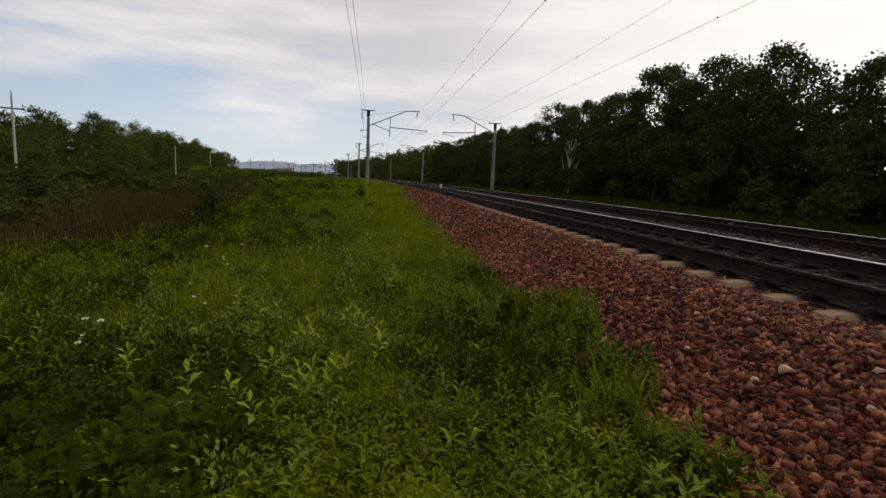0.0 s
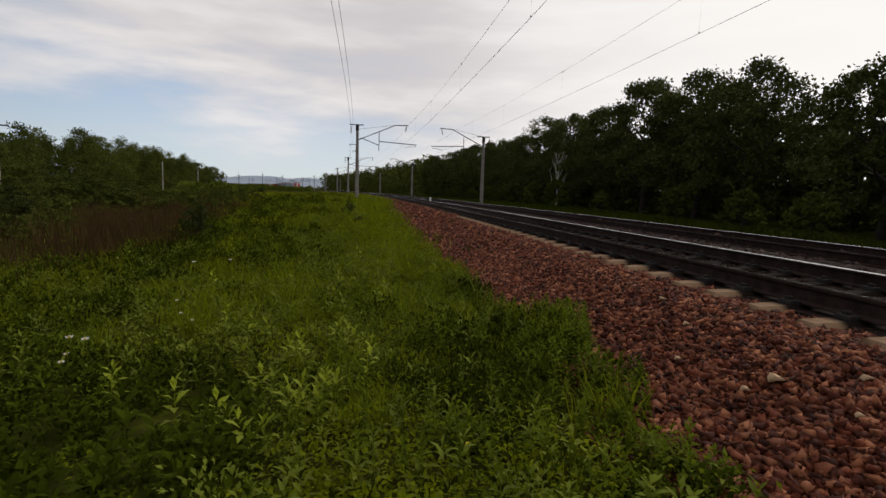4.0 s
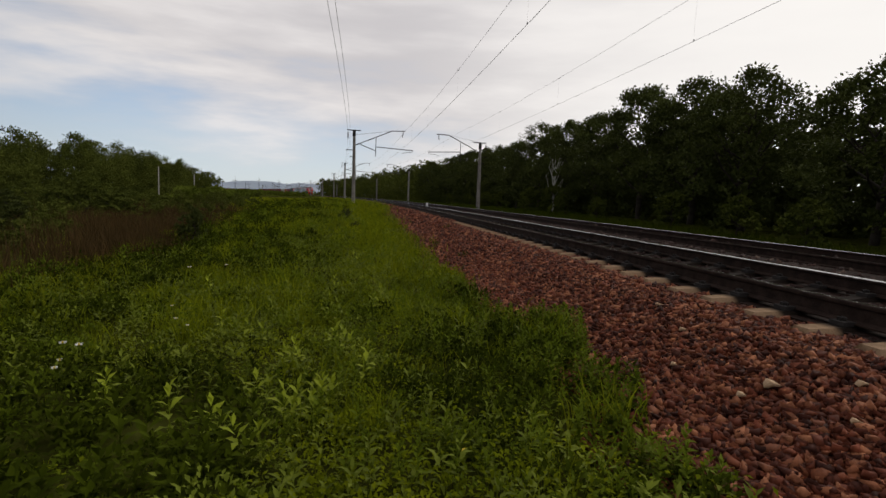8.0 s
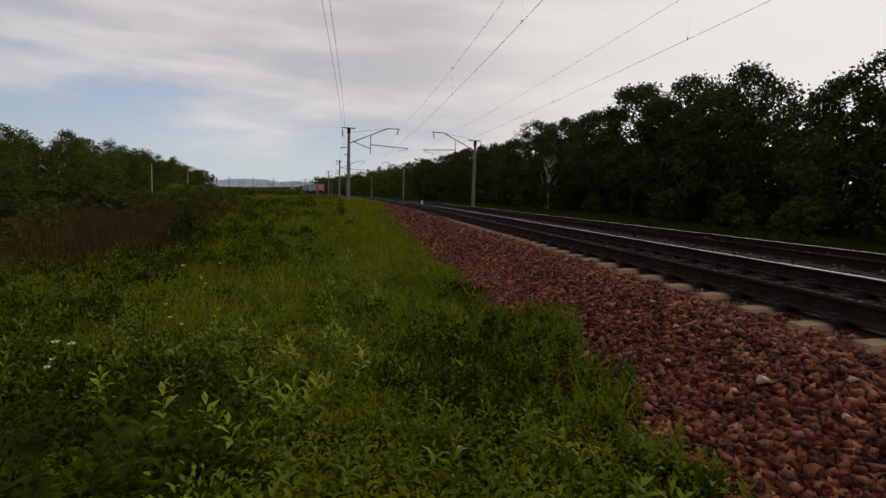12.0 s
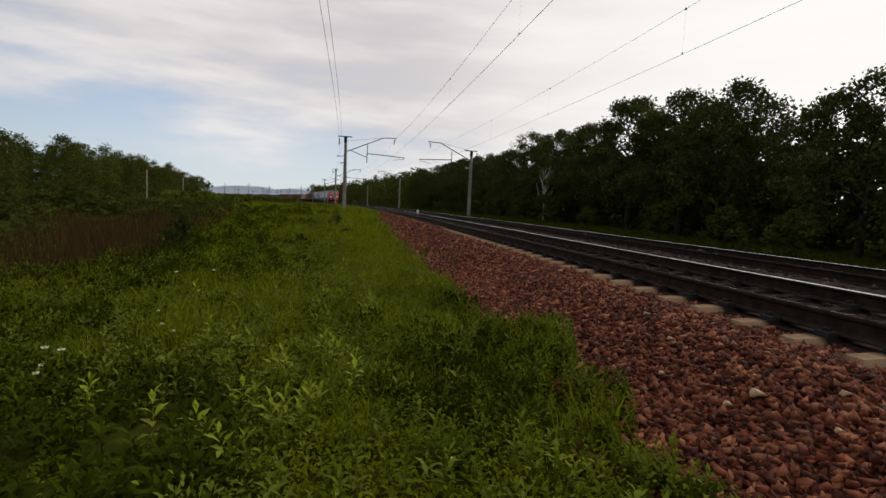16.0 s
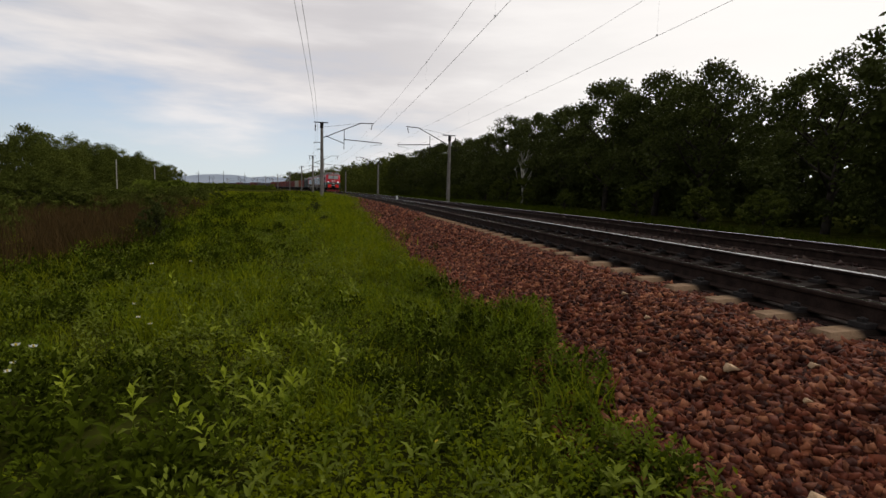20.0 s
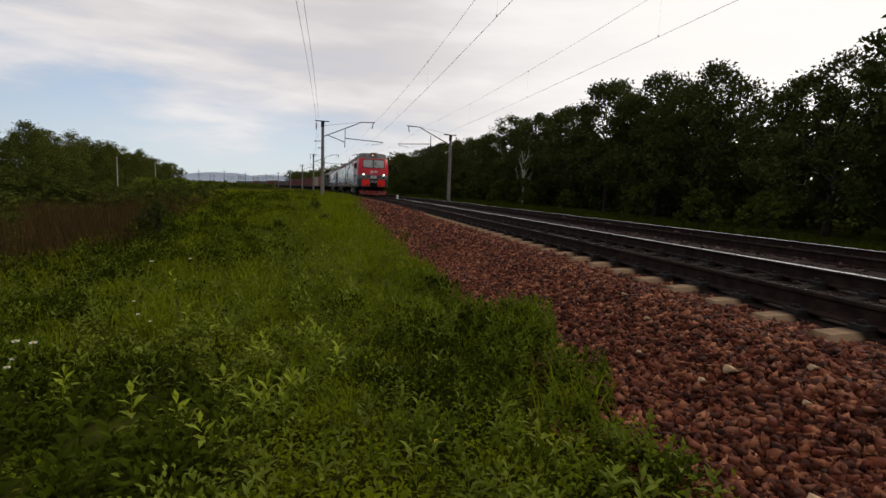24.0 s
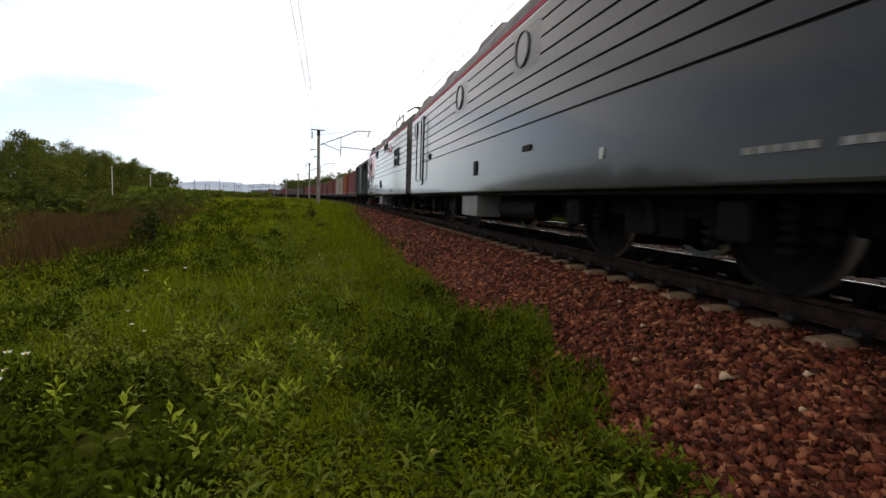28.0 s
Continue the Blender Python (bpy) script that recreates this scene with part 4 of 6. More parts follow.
def loco_bogie(parent, y):
    bm = bmesh.new()
    for s in (-1, 1):
        add_box(bm, (s * 1.02 - 0.07, y - 2.15, 0.62), (s * 1.02 + 0.07, y + 2.15, 0.86), 0.02)
        add_box(bm, (s * 1.02 - 0.09, y - 0.55, 0.40), (s * 1.02 + 0.09, y + 0.55, 0.75), 0.03)
        for e in (-1, 1):
            add_rod(bm, (s * 1.02, y + e * 2.1, 0.5), (s * 1.02, y + e * 1.2, 0.82), 0.06, 0.06, 6)
    add_box(bm, (-1.05, y - 0.3, 0.5), (1.05, y + 0.3, 0.8), 0.03)
    part("bogie_frame", bm, M_BLACK, parent)
    for e in (-1, 1):
        bm = bmesh.new()
        add_box(bm, (-0.68, y + e * 1.45 - 0.62, 0.22), (0.68, y + e * 1.45 + 0.55, 0.92), 0.10)
        part("traction_motor", bm, M_BLACK, parent)
    for e in (-1.45, 1.45):
        for s in (-1, 1):
            bm = bmesh.new()
            add_box(bm, (s * 1.2 - 0.16, y + e - 0.19, 0.45), (s * 1.2 + 0.10, y + e + 0.19, 0.82), 0.05)
            add_rod(bm, (s * 1.2, y + e, 0.63), (s * 1.36, y + e, 0.63), 0.13, 0.12, 12)
            part("axle_box", bm, M_BLACK, parent)
            for d in (-0.42, 0.42):
                bm = bmesh.new()
                for k in range(5):
                    add_rod(bm, (s * 1.16, y + e + d, 0.40 + k * 0.09), (s * 1.16, y + e + d, 0.44 + k * 0.09), 0.10, 0.10, 10)
                add_rod(bm, (s * 1.16, y + e + d, 0.35), (s * 1.16, y + e + d, 0.86), 0.05, 0.05, 8)
                part("coil_spring", bm, M_BLACK, parent)
    for s in (-1, 1):
        bm = bmesh.new()
        add_rod(bm, (s * 1.3, y - 0.35, 0.45), (s * 1.3, y - 0.2, 0.98), 0.055, 0.07, 10)
        part("damper", bm, M_BLACK, parent)


def side_items(parent, paint, items):
    """Fittings on both flanks; each: kind, y from, y to, z from, z to."""
    for kind, y0, y1, z0, z1 in items:
        for s in (-1, 1):
            bm = bmesh.new()
            X = 1.585
            if kind == "grille":
                add_box(bm, (s * X - 0.03, y0 - 0.05, z0 - 0.05), (s * X + 0.025, y1 + 0.05, z1 + 0.05), 0.01)
                f = part("window_grille", bm, paint, parent)
                bm = bmesh.new()
                add_box(bm, (s * X - 0.03, y0, z0), (s * X + 0.030, y1, z1))
                part("grille_opening", bm, M_RUBBER, f)
                if z1 - z0 > 0.6:
                    bm = bmesh.new()
                    add_box(bm, (s * X, y0, (z0 + z1) / 2 - 0.03), (s * X + 0.045, y1, (z0 + z1) / 2 + 0.03))
                    part("grille_bar", bm, paint, f)
                continue
            if kind == "porthole":
                r = (z1 - z0) / 2
                add_box(bm, (s * 1.56 - 0.02, y0 - 0.45, z0 - 0.10), (s * 1.56 + 0.022, y1 + 0.10, z1 + 0.02), 0.002)
                part("porthole_panel", bm, paint, parent)
                bm = bmesh.new()
                m = Matrix.Translation((s * 1.55, (y0 + y1) / 2, (z0 + z1) / 2)) @ Euler((0, radians(90 * s), 0)).to_matrix().to_4x4()
                add_lathe(bm, [(r, 0), (r, 0.055), (r - 0.012, 0.062), (r - 0.026, 0.055), (r - 0.026, 0.03)], 20, m)
                f = part("porthole", bm, M_ROOF, parent)
                bm = bmesh.new()
                add_lathe(bm, [(r - 0.024, 0.0), (r - 0.024, 0.040), (0.001, 0.042)], 20, m)
                part("pane", bm, paint, f)
                continue
            if kind == "door":
                add_box(bm, (s * X - 0.03, y0, z0), (s * X + 0.012, y1, z1), 0.012)
                d = part("cab_door", bm, paint, parent)
                bm = bmesh.new()
                for a, b in (((y0 - 0.02, z0), (y0 - 0.02, z1)), ((y1 + 0.02, z0), (y1 + 0.02, z1)), ((y0, z1 + 0.02), (y1, z1 + 0.02))):
                    add_rod(bm, (s * X, a[0], a[1]), (s * X, b[0], b[1]), 0.022, 0.022, 6)
                part("door_seal", bm, M_RUBBER, d)
                bm = bmesh.new()
                add_box(bm, (s * (X + 0.02) - 0.03, y0 + 0.06, 2.1), (s * (X + 0.02) + 0.03, y0 + 0.22, 2.16), 0.01)
                add_rod(bm, (s * X, y0 + 0.1, 2.13), (s * (X + 0.09), y0 + 0.1, 2.13), 0.02, 0.02, 6)
                part("door_handle", bm, M_STEEL, d)
                for yy in (y0 - 0.14, y1 + 0.14):
                    bm = bmesh.new()
                    add_tube(bm, [(s * X, yy, max(1.38, z0 - 0.46)), (s * (X + 0.10), yy, max(1.42, z0 - 0.42)), (s * (X + 0.10), yy, z1 - 0.1), (s * X, yy, z1 - 0.06)], 0.02, 6)
                    part("handrail", bm, M_IRON, parent)
                for zz in (0.78, 0.50, 0.22):
                    bm = bmesh.new()
                    add_box(bm, (s * 1.38 - 0.16, y0 - 0.02, zz), (s * 1.38 + 0.14, y1 + 0.02, zz + 0.035), 0.008)
                    part("step", bm, M_IRON, parent)
                for yy in (y0 + 0.02, y1 - 0.02):
                    bm = bmesh.new()
                    add_box(bm, (s * 1.45 - 0.02, yy - 0.02, 0.2), (s * 1.45 + 0.02, yy + 0.02, 0.99))
                    part("step_hanger", bm, M_BLACK, parent)
                continue
            if kind == "case":
                add_box(bm, (s * 1.2 - 0.28, y0, z0), (s * 1.2 + 0.28, y1, z1), 0.03)
                part("equipment_case", bm, M_BOX, parent)
                continue
            if kind == "tray":
                add_box(bm, (s * 1.2 - 0.25, y0, z0), (s * 1.2 + 0.2, y1, z1), 0.008)
                part("drip_tray", bm, M_BOX, parent)
                continue
            if kind == "tank":
                add_rod(bm, (s * 1.1, y0, (z0 + z1) / 2), (s * 1.1, y1, (z0 + z1) / 2), (z1 - z0) / 2, (z1 - z0) / 2, 14)
                part("air_tank", bm, M_BLACK, parent)
                continue
            if kind == "socket":
                add_box(bm, (s * X - 0.02, y0, z0), (s * X + 0.05, y1, z1), 0.012)
                part("socket_cover", bm, M_IRON if y1 - y0 > 0.1 else M_WHITE, parent)
                continue
            if kind == "hole":
                add_box(bm, (s * X - 0.03, y0, z0), (s * X + 0.003, y1, z1), 0.03)
                part("step_hole", bm, M_RUBBER, parent, "dark recessed foothold")
                bm = bmesh.new()
                add_box(bm, (s * X - 0.02, y0 + 0.04, z0 - 0.022), (s * X + 0.012, y1 - 0.04, z0 - 0.010))
                part("foothold_edge", bm, M_STEEL, parent)
                continue
            if kind == "slot":
                n = 10
                pts = []
                for i in range(n + 1):
                    a = 2 * math.pi * i / n
                    pts.append((s * (X + 0.012), (y0 + y1) / 2 + math.cos(a) * (y1 - y0) / 2, (z0 + z1) / 2 + math.sin(a) * (z1 - z0) / 2))
                add_tube(bm, pts, 0.016, 5)
                part("filler_ring", bm, M_RUBBER, parent)
                continue


def bars_on_side(parent, y0, n, step, w, z0, z1, gaps=()):
    """Lettering too small to read: plain upright bars."""
    for s in (-1, 1):
        for i in range(n):
            if i in gaps:
                continue
            bm = bmesh.new()
            add_box(bm, (s * 1.585 - 0.01, y0 + i * step, z0), (s * 1.585 + 0.004, y0 + i * step + w, z1))
            part("lettering", bm, M_GREYLETTER, parent)


def roof_gear(parent, y0, y1, panto):
    rng = random.Random(int(y0 * 10) + 5)
    y = y0 + 0.6
    while y < y1 - 1.6:
        L = rng.uniform(1.3, 2.1)
        for s in (-1, 1):
            bm = bmesh.new()
            vs = add_box(bm, (s * 1.05 - 0.38, y, 4.05), (s * 1.05 + 0.36, y + L, 4.47), 0.02)
            for v in vs:
                if v.co.z > 4.3:
                    v.co.y += 0.28 if v.co.y < y + L / 2 else -0.28
                    v.co.x -= s * 0.12 if s * v.co.x > 1.05 else 0
            part("roof_vent", bm, M_ROOF, parent)
        y += L + rng.uniform(1.6, 2.9)
    bm = bmesh.new()
    add_tube(bm, [(0.35, y0 + 0.5, 4.72), (0.35, y1 - 0.5, 4.74)], 0.03, 6)
    part("busbar", bm, M_IRON, parent)
    for i in range(6):
        bm = bmesh.new()
        yy = y0 + 0.8 + i * (y1 - y0 - 1.6) / 5
        add_insulator(bm, (0.35, yy, 4.42), (0.35, yy, 4.72), 0.09, 4)
        part("roof_insulator", bm, M_PORCELAIN, parent)
    if panto is not None:
        bm = bmesh.new()
        for s in (-0.55, 0.55):
            add_tube(bm, [(s, panto - 0.9, 4.72), (s, panto + 0.9, 4.72)], 0.035, 6)
            add_tube(bm, [(s * 0.9, panto - 0.8, 4.76), (s * 0.5, panto + 1.0, 5.02), (s * 0.8, panto - 0.5, 5.30)], 0.03, 6)
        for dy, dz in ((-0.5, 0.0), (-0.2, -0.01)):
            add_tube(bm, [(-0.95, panto + dy, 5.12 + dz), (-0.6, panto + dy, 5.34 + dz), (0.6, panto + dy, 5.34 + dz), (0.95, panto + dy, 5.12 + dz)], 0.025, 6)
        part("pantograph", bm, M_IRON, parent, "folded black pantograph")


def section_common(sec, paint, y0, y1, bogies):
    for s in (-1, 1):
        bm = extruded(side_profile(), y0, y1, s)
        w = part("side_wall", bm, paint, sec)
        bm = bmesh.new()
        for a, b in (((1.553, 3.79), (1.530, 3.90)),):
            q = [bm.verts.new((s * (x + d), y, z)) for y in (y0, y1) for d in (0.006, 0.018) for x, z in (a, b)]
            for f in ((0, 1, 3, 2), (4, 6, 7, 5), (2, 3, 7, 6), (0, 4, 5, 1), (1, 5, 7, 3), (0, 2, 6, 4)):
                bm.faces.new([q[i] for i in f])
        bmesh.ops.recalc_face_normals(bm, faces=bm.faces[:])
        part("stripe", bm, M_STRIPE, w, "crimson stripe under the roof")
    bm = bmesh.new()
    prof = [(-x, z) for x, z in ROOF_PROFILE] + [(x, z) for x, z in ROOF_PROFILE[-2::-1]]
    a = [bm.verts.new((x, y0, z)) for x, z in prof]
    b = [bm.verts.new((x, y1, z)) for x, z in prof]
    for i in range(len(prof) - 1):
        bm.faces.new((a[i], a[i + 1], b[i + 1], b[i])).smooth = True
    bm.faces.new(a[::-1])
    bm.faces.new(b)
    part("roof", bm, M_ROOF, sec)
    for y in (y1 - 0.03,) + ((y0,) if y0 < -8.5 else ()):
        bm = bmesh.new()
        add_box(bm, (-1.53, y, 0.97), (1.53, y + 0.03, 3.92))
        part("end_wall", bm, M_ROOF, sec)
    bm = bmesh.new()
    add_box(bm, (-1.50, y0 + 0.02, 0.86), (1.50, y1 - 0.02, 0.98), 0.02)
    add_box(bm, (-0.85, y0 + 0.6, 0.55), (0.85, y1 - 0.6, 0.87), 0.05)
    part("underframe", bm, M_BLACK, sec)
    bm = bmesh.new()
    add_box(bm, (-1.15, y1 - 0.02, 1.05), (1.15, y1 + 0.62, 3.8), 0.12)
    part("gangway_bellows", bm, M_RUBBER, sec)
    for y, e in ((y1, 1),) + (((y0, -1),) if y0 < -8.5 else ()):
        bm = bmesh.new()
        add_box(bm, (-0.14, min(y, y + e * 0.7), 0.92), (0.14, max(y, y + e * 0.7), 1.16), 0.04)
        part("coupler", bm, M_BLACK, sec)
    for y in bogies:
        loco_bogie(sec, y)
    return [wheelset(sec, y + e) for y in bogies for e in (-1.45, 1.45)]


def cab_front(sec):
    part("nose_skirt", nose_shell([0.95, 1.03, 1.45, 1.78]), M_PAINT, sec)
    part("nose_band", nose_shell([1.78, 2.0, 2.24]), M_PAINT, sec)
    part("nose_face", nose_shell([2.24, 2.5, 2.8, 3.1, 3.4, 3.75, 4.02]), M_PAINT, sec)
    # the grey visor over the windscreen
    bm = bmesh.new()
    rings = []
    for z, dy, k, kb in ((3.99, -0.07, 0.955, 0.965), (4.06, -0.04, 0.945, 0.955), (4.54, 0.22, 0.80, 0.86), (4.59, 0.42, 0.73, 0.80)):
        xs = [-1.56, -1.5, -1.36, -0.7, 0, 0.7, 1.36, 1.5, 1.56]
        rings.append([bm.verts.new((-1.58 * kb, NOSE + 1.9, z - 0.02))] + [bm.verts.new((x * k, NOSE + 0.53 + dy + float(np.interp(abs(x), OUT_X, OUT_Y)) * 0.8, z)) for x in xs] + [bm.verts.new((1.58 * kb, NOSE + 1.9, z - 0.02))])
    for a, b in zip(rings[:-1], rings[1:]):
        for i in range(len(a) - 1):
            bm.faces.new((a[i], a[i + 1], b[i + 1], b[i]))
    bm.faces.new(rings[-1])
    part("cab_roof", bm, M_ROOF, sec)
    bm = bmesh.new()
    y = NOSE + 0.50
    prof = [(-0.42, 4.20), (-0.34, 4.56), (-0.27, 4.63), (0.27, 4.63), (0.34, 4.56), (0.42, 4.20)]
    a = [bm.verts.new((x, y + (z - 4.22) * 0.22, z)) for x, z in prof]
    b = [bm.verts.new((x * 1.1, y + 1.35, 4.3 + (z - 4.22) * 0.3)) for x, z in prof]
    for i in range(len(prof) - 1):
        bm.faces.new((a[i], a[i + 1], b[i + 1], b[i]))
    bm.faces.new(a[::-1])
    part("headlight_housing", bm, M_ROOF, sec)
    bm = bmesh.new()
    add_box(bm, (-0.25, y - 0.02, 4.25), (0.25, y + 0.14, 4.57), 0.05)
    h = part("top_headlight", bm, M_TOPLAMP, sec, "glowing orange top headlight")
    bm = bmesh.new()
    add_lathe(bm, [(0.04, 0), (0.034, 0.03), (0.001, 0.035)], 14, Matrix.Translation((-0.08, y - 0.02, 4.36)) @ Euler((radians(90), 0, 0)).to_matrix().to_4x4())
    part("lamp_bulb", bm, M_LAMPCORE, h)
    # windscreen
    bm = bmesh.new()
    nose_plate(bm, -1.27, 1.27, 2.97, 3.89, 0.018, 0.05, 10, 6)
    w = part("windscreen_seal", bm, M_RUBBER, sec)
    for x0, x1 in ((-1.21, -0.045), (0.045, 1.21)):
        bm = bmesh.new()
        nose_plate(bm, x0, x1, 3.02, 3.84, 0.030, 0.04, 6, 6)
        part("windscreen_pane", bm, M_GLASS, w, "windscreen pane with the sky's reflection in its grey colour")
    for x, tx in ((-0.48, -0.05), (0.65, 0.20)):
        bm = bmesh.new()
        p, q = (x, nose_y(x, 2.95) - 0.06, 2.95), (tx, nose_y(tx, 3.5) - 0.09, 3.50)
        add_rod(bm, p, q, 0.014, 0.010, 6)
        dx = 0.10
        add_rod(bm, (tx - dx, nose_y(tx, 3.2) - 0.07, 3.22), (tx + dx * 0.3, nose_y(tx, 3.76) - 0.07, 3.76), 0.018, 0.018, 6)
        add_lathe(bm, [(0.05, -0.03), (0.05, 0.05), (0.02, 0.07)], 10, Matrix.Translation(p) @ Euler((radians(90), 0, 0)).to_matrix().to_4x4())
        part("wiper", bm, M_RUBBER, sec)
    bm = bmesh.new()
    add_tube(bm, [(x, nose_y(x, 2.85) - d, 2.87 + dz) for x, d, dz in ((-0.30, 0.0, 0.03), (-0.28, 0.07, 0), (0.62, 0.07, 0), (0.64, 0.0, 0.03))], 0.016, 6)
    part("front_handrail", bm, M_PAINT, sec)
    bm = bmesh.new()
    x = 1.06
    add_tube(bm, [(x, nose_y(x, z) - d, z) for z, d in ((2.40, 0), (2.43, 0.06), (2.70, 0.06), (2.73, 0))], 0.016, 6)
    part("front_handrail", bm, M_PAINT, sec)
    # lamp clusters
    for s in (-1, 1):
        bm = bmesh.new()
        nose_plate(bm, s * 0.98, s * 1.40, 1.82, 2.43, 0.022, 0.12, 5, 6)
        c = part("lamp_panel", bm, M_BOX, sec)
        xm = s * 1.18 * FACE
        turn = Euler((radians(90), 0, radians(s * 12))).to_matrix().to_4x4()
        bm = bmesh.new()
        add_lathe(bm, [(0.085, 0.0), (0.085, 0.03), (0.07, 0.045), (0.001, 0.055)], 18, Matrix.Translation((xm, nose_y(xm, 2.25) - 0.01, 2.26)) @ turn)
        part("buffer_lamp", bm, M_LAMP, c, "white lamp, lit")
        bm = bmesh.new()
        add_lathe(bm, [(0.10, 0.0), (0.10, 0.03), (0.09, 0.04), (0.001, 0.03)], 16, Matrix.Translation((xm, nose_y(xm, 1.98) - 0.01, 1.98)) @ turn)
        part("tail_lamp", bm, M_RUBBER, c, "dark tail lamp, unlit")
        bm = bmesh.new()
        nose_plate(bm, s * 0.40, s * 0.82, 1.95, 2.20, 0.02, 0.03, 3, 3)
        v = part("front_vent", bm, M_PAINT, sec)
        for k in range(3):
            bm = bmesh.new()
            nose_plate(bm, s * 0.44, s * 0.78, 1.98 + k * 0.07, 2.015 + k * 0.07, 0.032, 0, 2, 1)
            part("vent_slot", bm, M_RUBBER, v)
        bm = bmesh.new()
        nose_plate(bm, s * 0.46, s * 1.36, 1.02, 1.75, 0.024, 0.02, 6, 4)
        pl = part("warning_panel", bm, M_SIGNAL, sec, "bright signal-red warning panel")
        bm = bmesh.new()
        nose_plate(bm, s * 0.55, s * 0.86, 1.05, 1.22, 0.05, 0.02, 2, 2)
        part("foot_step", bm, M_PLOW, pl)
    bm = bmesh.new()
    nose_plate(bm, -0.44, 0.44, 1.0, 1.76, 0.012, 0.0, 4, 4)
    part("coupler_recess", bm, M_RUBBER, sec)
    bm = bmesh.new()
    yf = NOSE
    add_box(bm, (-0.17, yf - 0.32, 0.90), (0.17, yf + 0.3, 1.25), 0.05)
    add_box(bm, (-0.28, yf - 0.42, 0.94), (0.04, yf - 0.2, 1.2), 0.05)
    part("coupler", bm, M_BLACK, sec)
    for s in (-1, 1):
        bm = bmesh.new()
        pts = [(s * 0.32, yf - 0.02, 1.15), (s * 0.36, yf - 0.14, 0.9), (s * 0.42, yf - 0.16, 0.55), (s * 0.36, yf - 0.14, 0.33), (s * 0.28, yf - 0.10, 0.30)]
        add_tube(bm, pts, 0.028, 8)
        part("air_hose", bm, M_RUBBER, sec)
    # plough
    bm = bmesh.new()
    prof = [(0.56, 0.12), (0.40, 0.02), (0.13, -0.14)]
    rings = [[bm.verts.new((x * k, yf + 0.10 + y + abs(x) * 0.16, z)) for x in (-1.38, -0.7, 0, 0.7, 1.38)] for (z, y), k in zip(prof, (1.02, 1.0, 0.92))]
    back = [[bm.verts.new((v.co.x, v.co.y + 0.05, v.co.z)) for v in r] for r in rings]
    for R in (rings, back):
        for a, b in zip(R[:-1], R[1:]):
            for i in range(4):
                bm.faces.new((a[i], a[i + 1], b[i + 1], b[i]))
    for r, q in ((rings[0], back[0]), (rings[-1], back[-1])):
        for i in range(4):
            bm.faces.new((r[i], r[i + 1], q[i + 1], q[i]))
    bmesh.ops.recalc_face_normals(bm, faces=bm.faces[:])
    part("plough", bm, M_PLOW, sec, "scuffed red and grey track plough")
    for x in (-0.9, -0.35, 0.35, 0.9):
        bm = bmesh.new()
        add_box(bm, (x - 0.04, yf + 0.25, 0.4), (x + 0.04, yf + 0.35, 0.98))
        part("plough_hanger", bm, M_BLACK, sec)
    bm = bmesh.new()
    add_tube(bm, [(-1.3, yf + 0.06, 0.74), (1.3, yf + 0.06, 0.74)], 0.018, 6)
    part("step_rail", bm, M_IRON, sec)
    # lettering: the class plate, and plain bars for the running number
    txt = bpy.data.curves.new("class_plate", "FONT")
    txt.body, txt.size, txt.align_x, txt.extrude = "3ЭС5К", 0.30, "CENTER", 0.006
    tob = bpy.data.objects.new("class_text", txt)
    scene.collection.objects.link(tob)
    me = bpy.data.meshes.new_from_object(tob.evaluated_get(bpy.context.evaluated_depsgraph_get()))
    bpy.data.objects.remove(tob)
    me.materials.clear()
    me.materials.append(M_WHITE)
    o = new("class_lettering", me)
    o.parent = sec
    o.matrix_basis = Matrix.Translation((0, NOSE - 0.03, 1.42)) @ Euler((radians(90), 0, 0)).to_matrix().to_4x4() @ Matrix.Diagonal((0.80, 1, 1, 1))
    for x in (-0.24, -0.09, 0.06, 0.21):
        bm = bmesh.new()
        add_box(bm, (x - 0.045, NOSE - 0.008, 1.88), (x + 0.045, NOSE + 0.05, 2.13), 0.01)
        part("running_number", bm, M_WHITE, sec)
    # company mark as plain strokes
    bm = bmesh.new()
    yy = lambda x, z: nose_y(x, z) - 0.012

    def stroke(pts, r=0.044):
        add_tube(bm, [(x * FACE, yy(x * FACE, z - 0.24), z - 0.24) for x, z in pts], r, 6)
    stroke([(-0.40, 2.90), (-0.28, 2.90), (-0.30, 2.70), (-0.34, 2.62)])
    stroke([(-0.28, 2.90), (-0.13, 2.90), (-0.10, 2.84), (-0.14, 2.77), (-0.28, 2.77)])
    stroke([(-0.06, 2.74), (0.02, 2.72), (0.13, 2.90)])
    stroke([(0.14, 2.90), (0.36, 2.91), (0.40, 2.84), (0.36, 2.73), (0.24, 2.72), (0.19, 2.78), (0.25, 2.84), (0.36, 2.84)])
    part("company_mark", bm, M_WHITE, sec, "pale company mark on the red front")
    # cab side windows and mirrors
    for s in (-1, 1):
        bm = bmesh.new()
        add_box(bm, (s * 1.565 - 0.03, FLANK + 0.92, 2.88), (s * 1.565 + 0.02, FLANK + 1.76, 3.66), 0.04)
        fr = part("side_window_frame", bm, M_RUBBER, sec)
        for a, b in ((0.98, 1.32), (1.38, 1.70)):
            bm = bmesh.new()
            add_box(bm, (s * 1.575 - 0.02, FLANK + a, 2.95), (s * 1.575 + 0.018, FLANK + b, 3.60), 0.01)
            part("side_window_pane", bm, M_RUBBER if a > 1.2 else M_GLASS, fr)
        bm = bmesh.new()
        add_box(bm, (s * 1.80 - 0.09, FLANK + 0.62, 2.92), (s * 1.80 + 0.09, FLANK + 0.74, 3.40), 0.03)
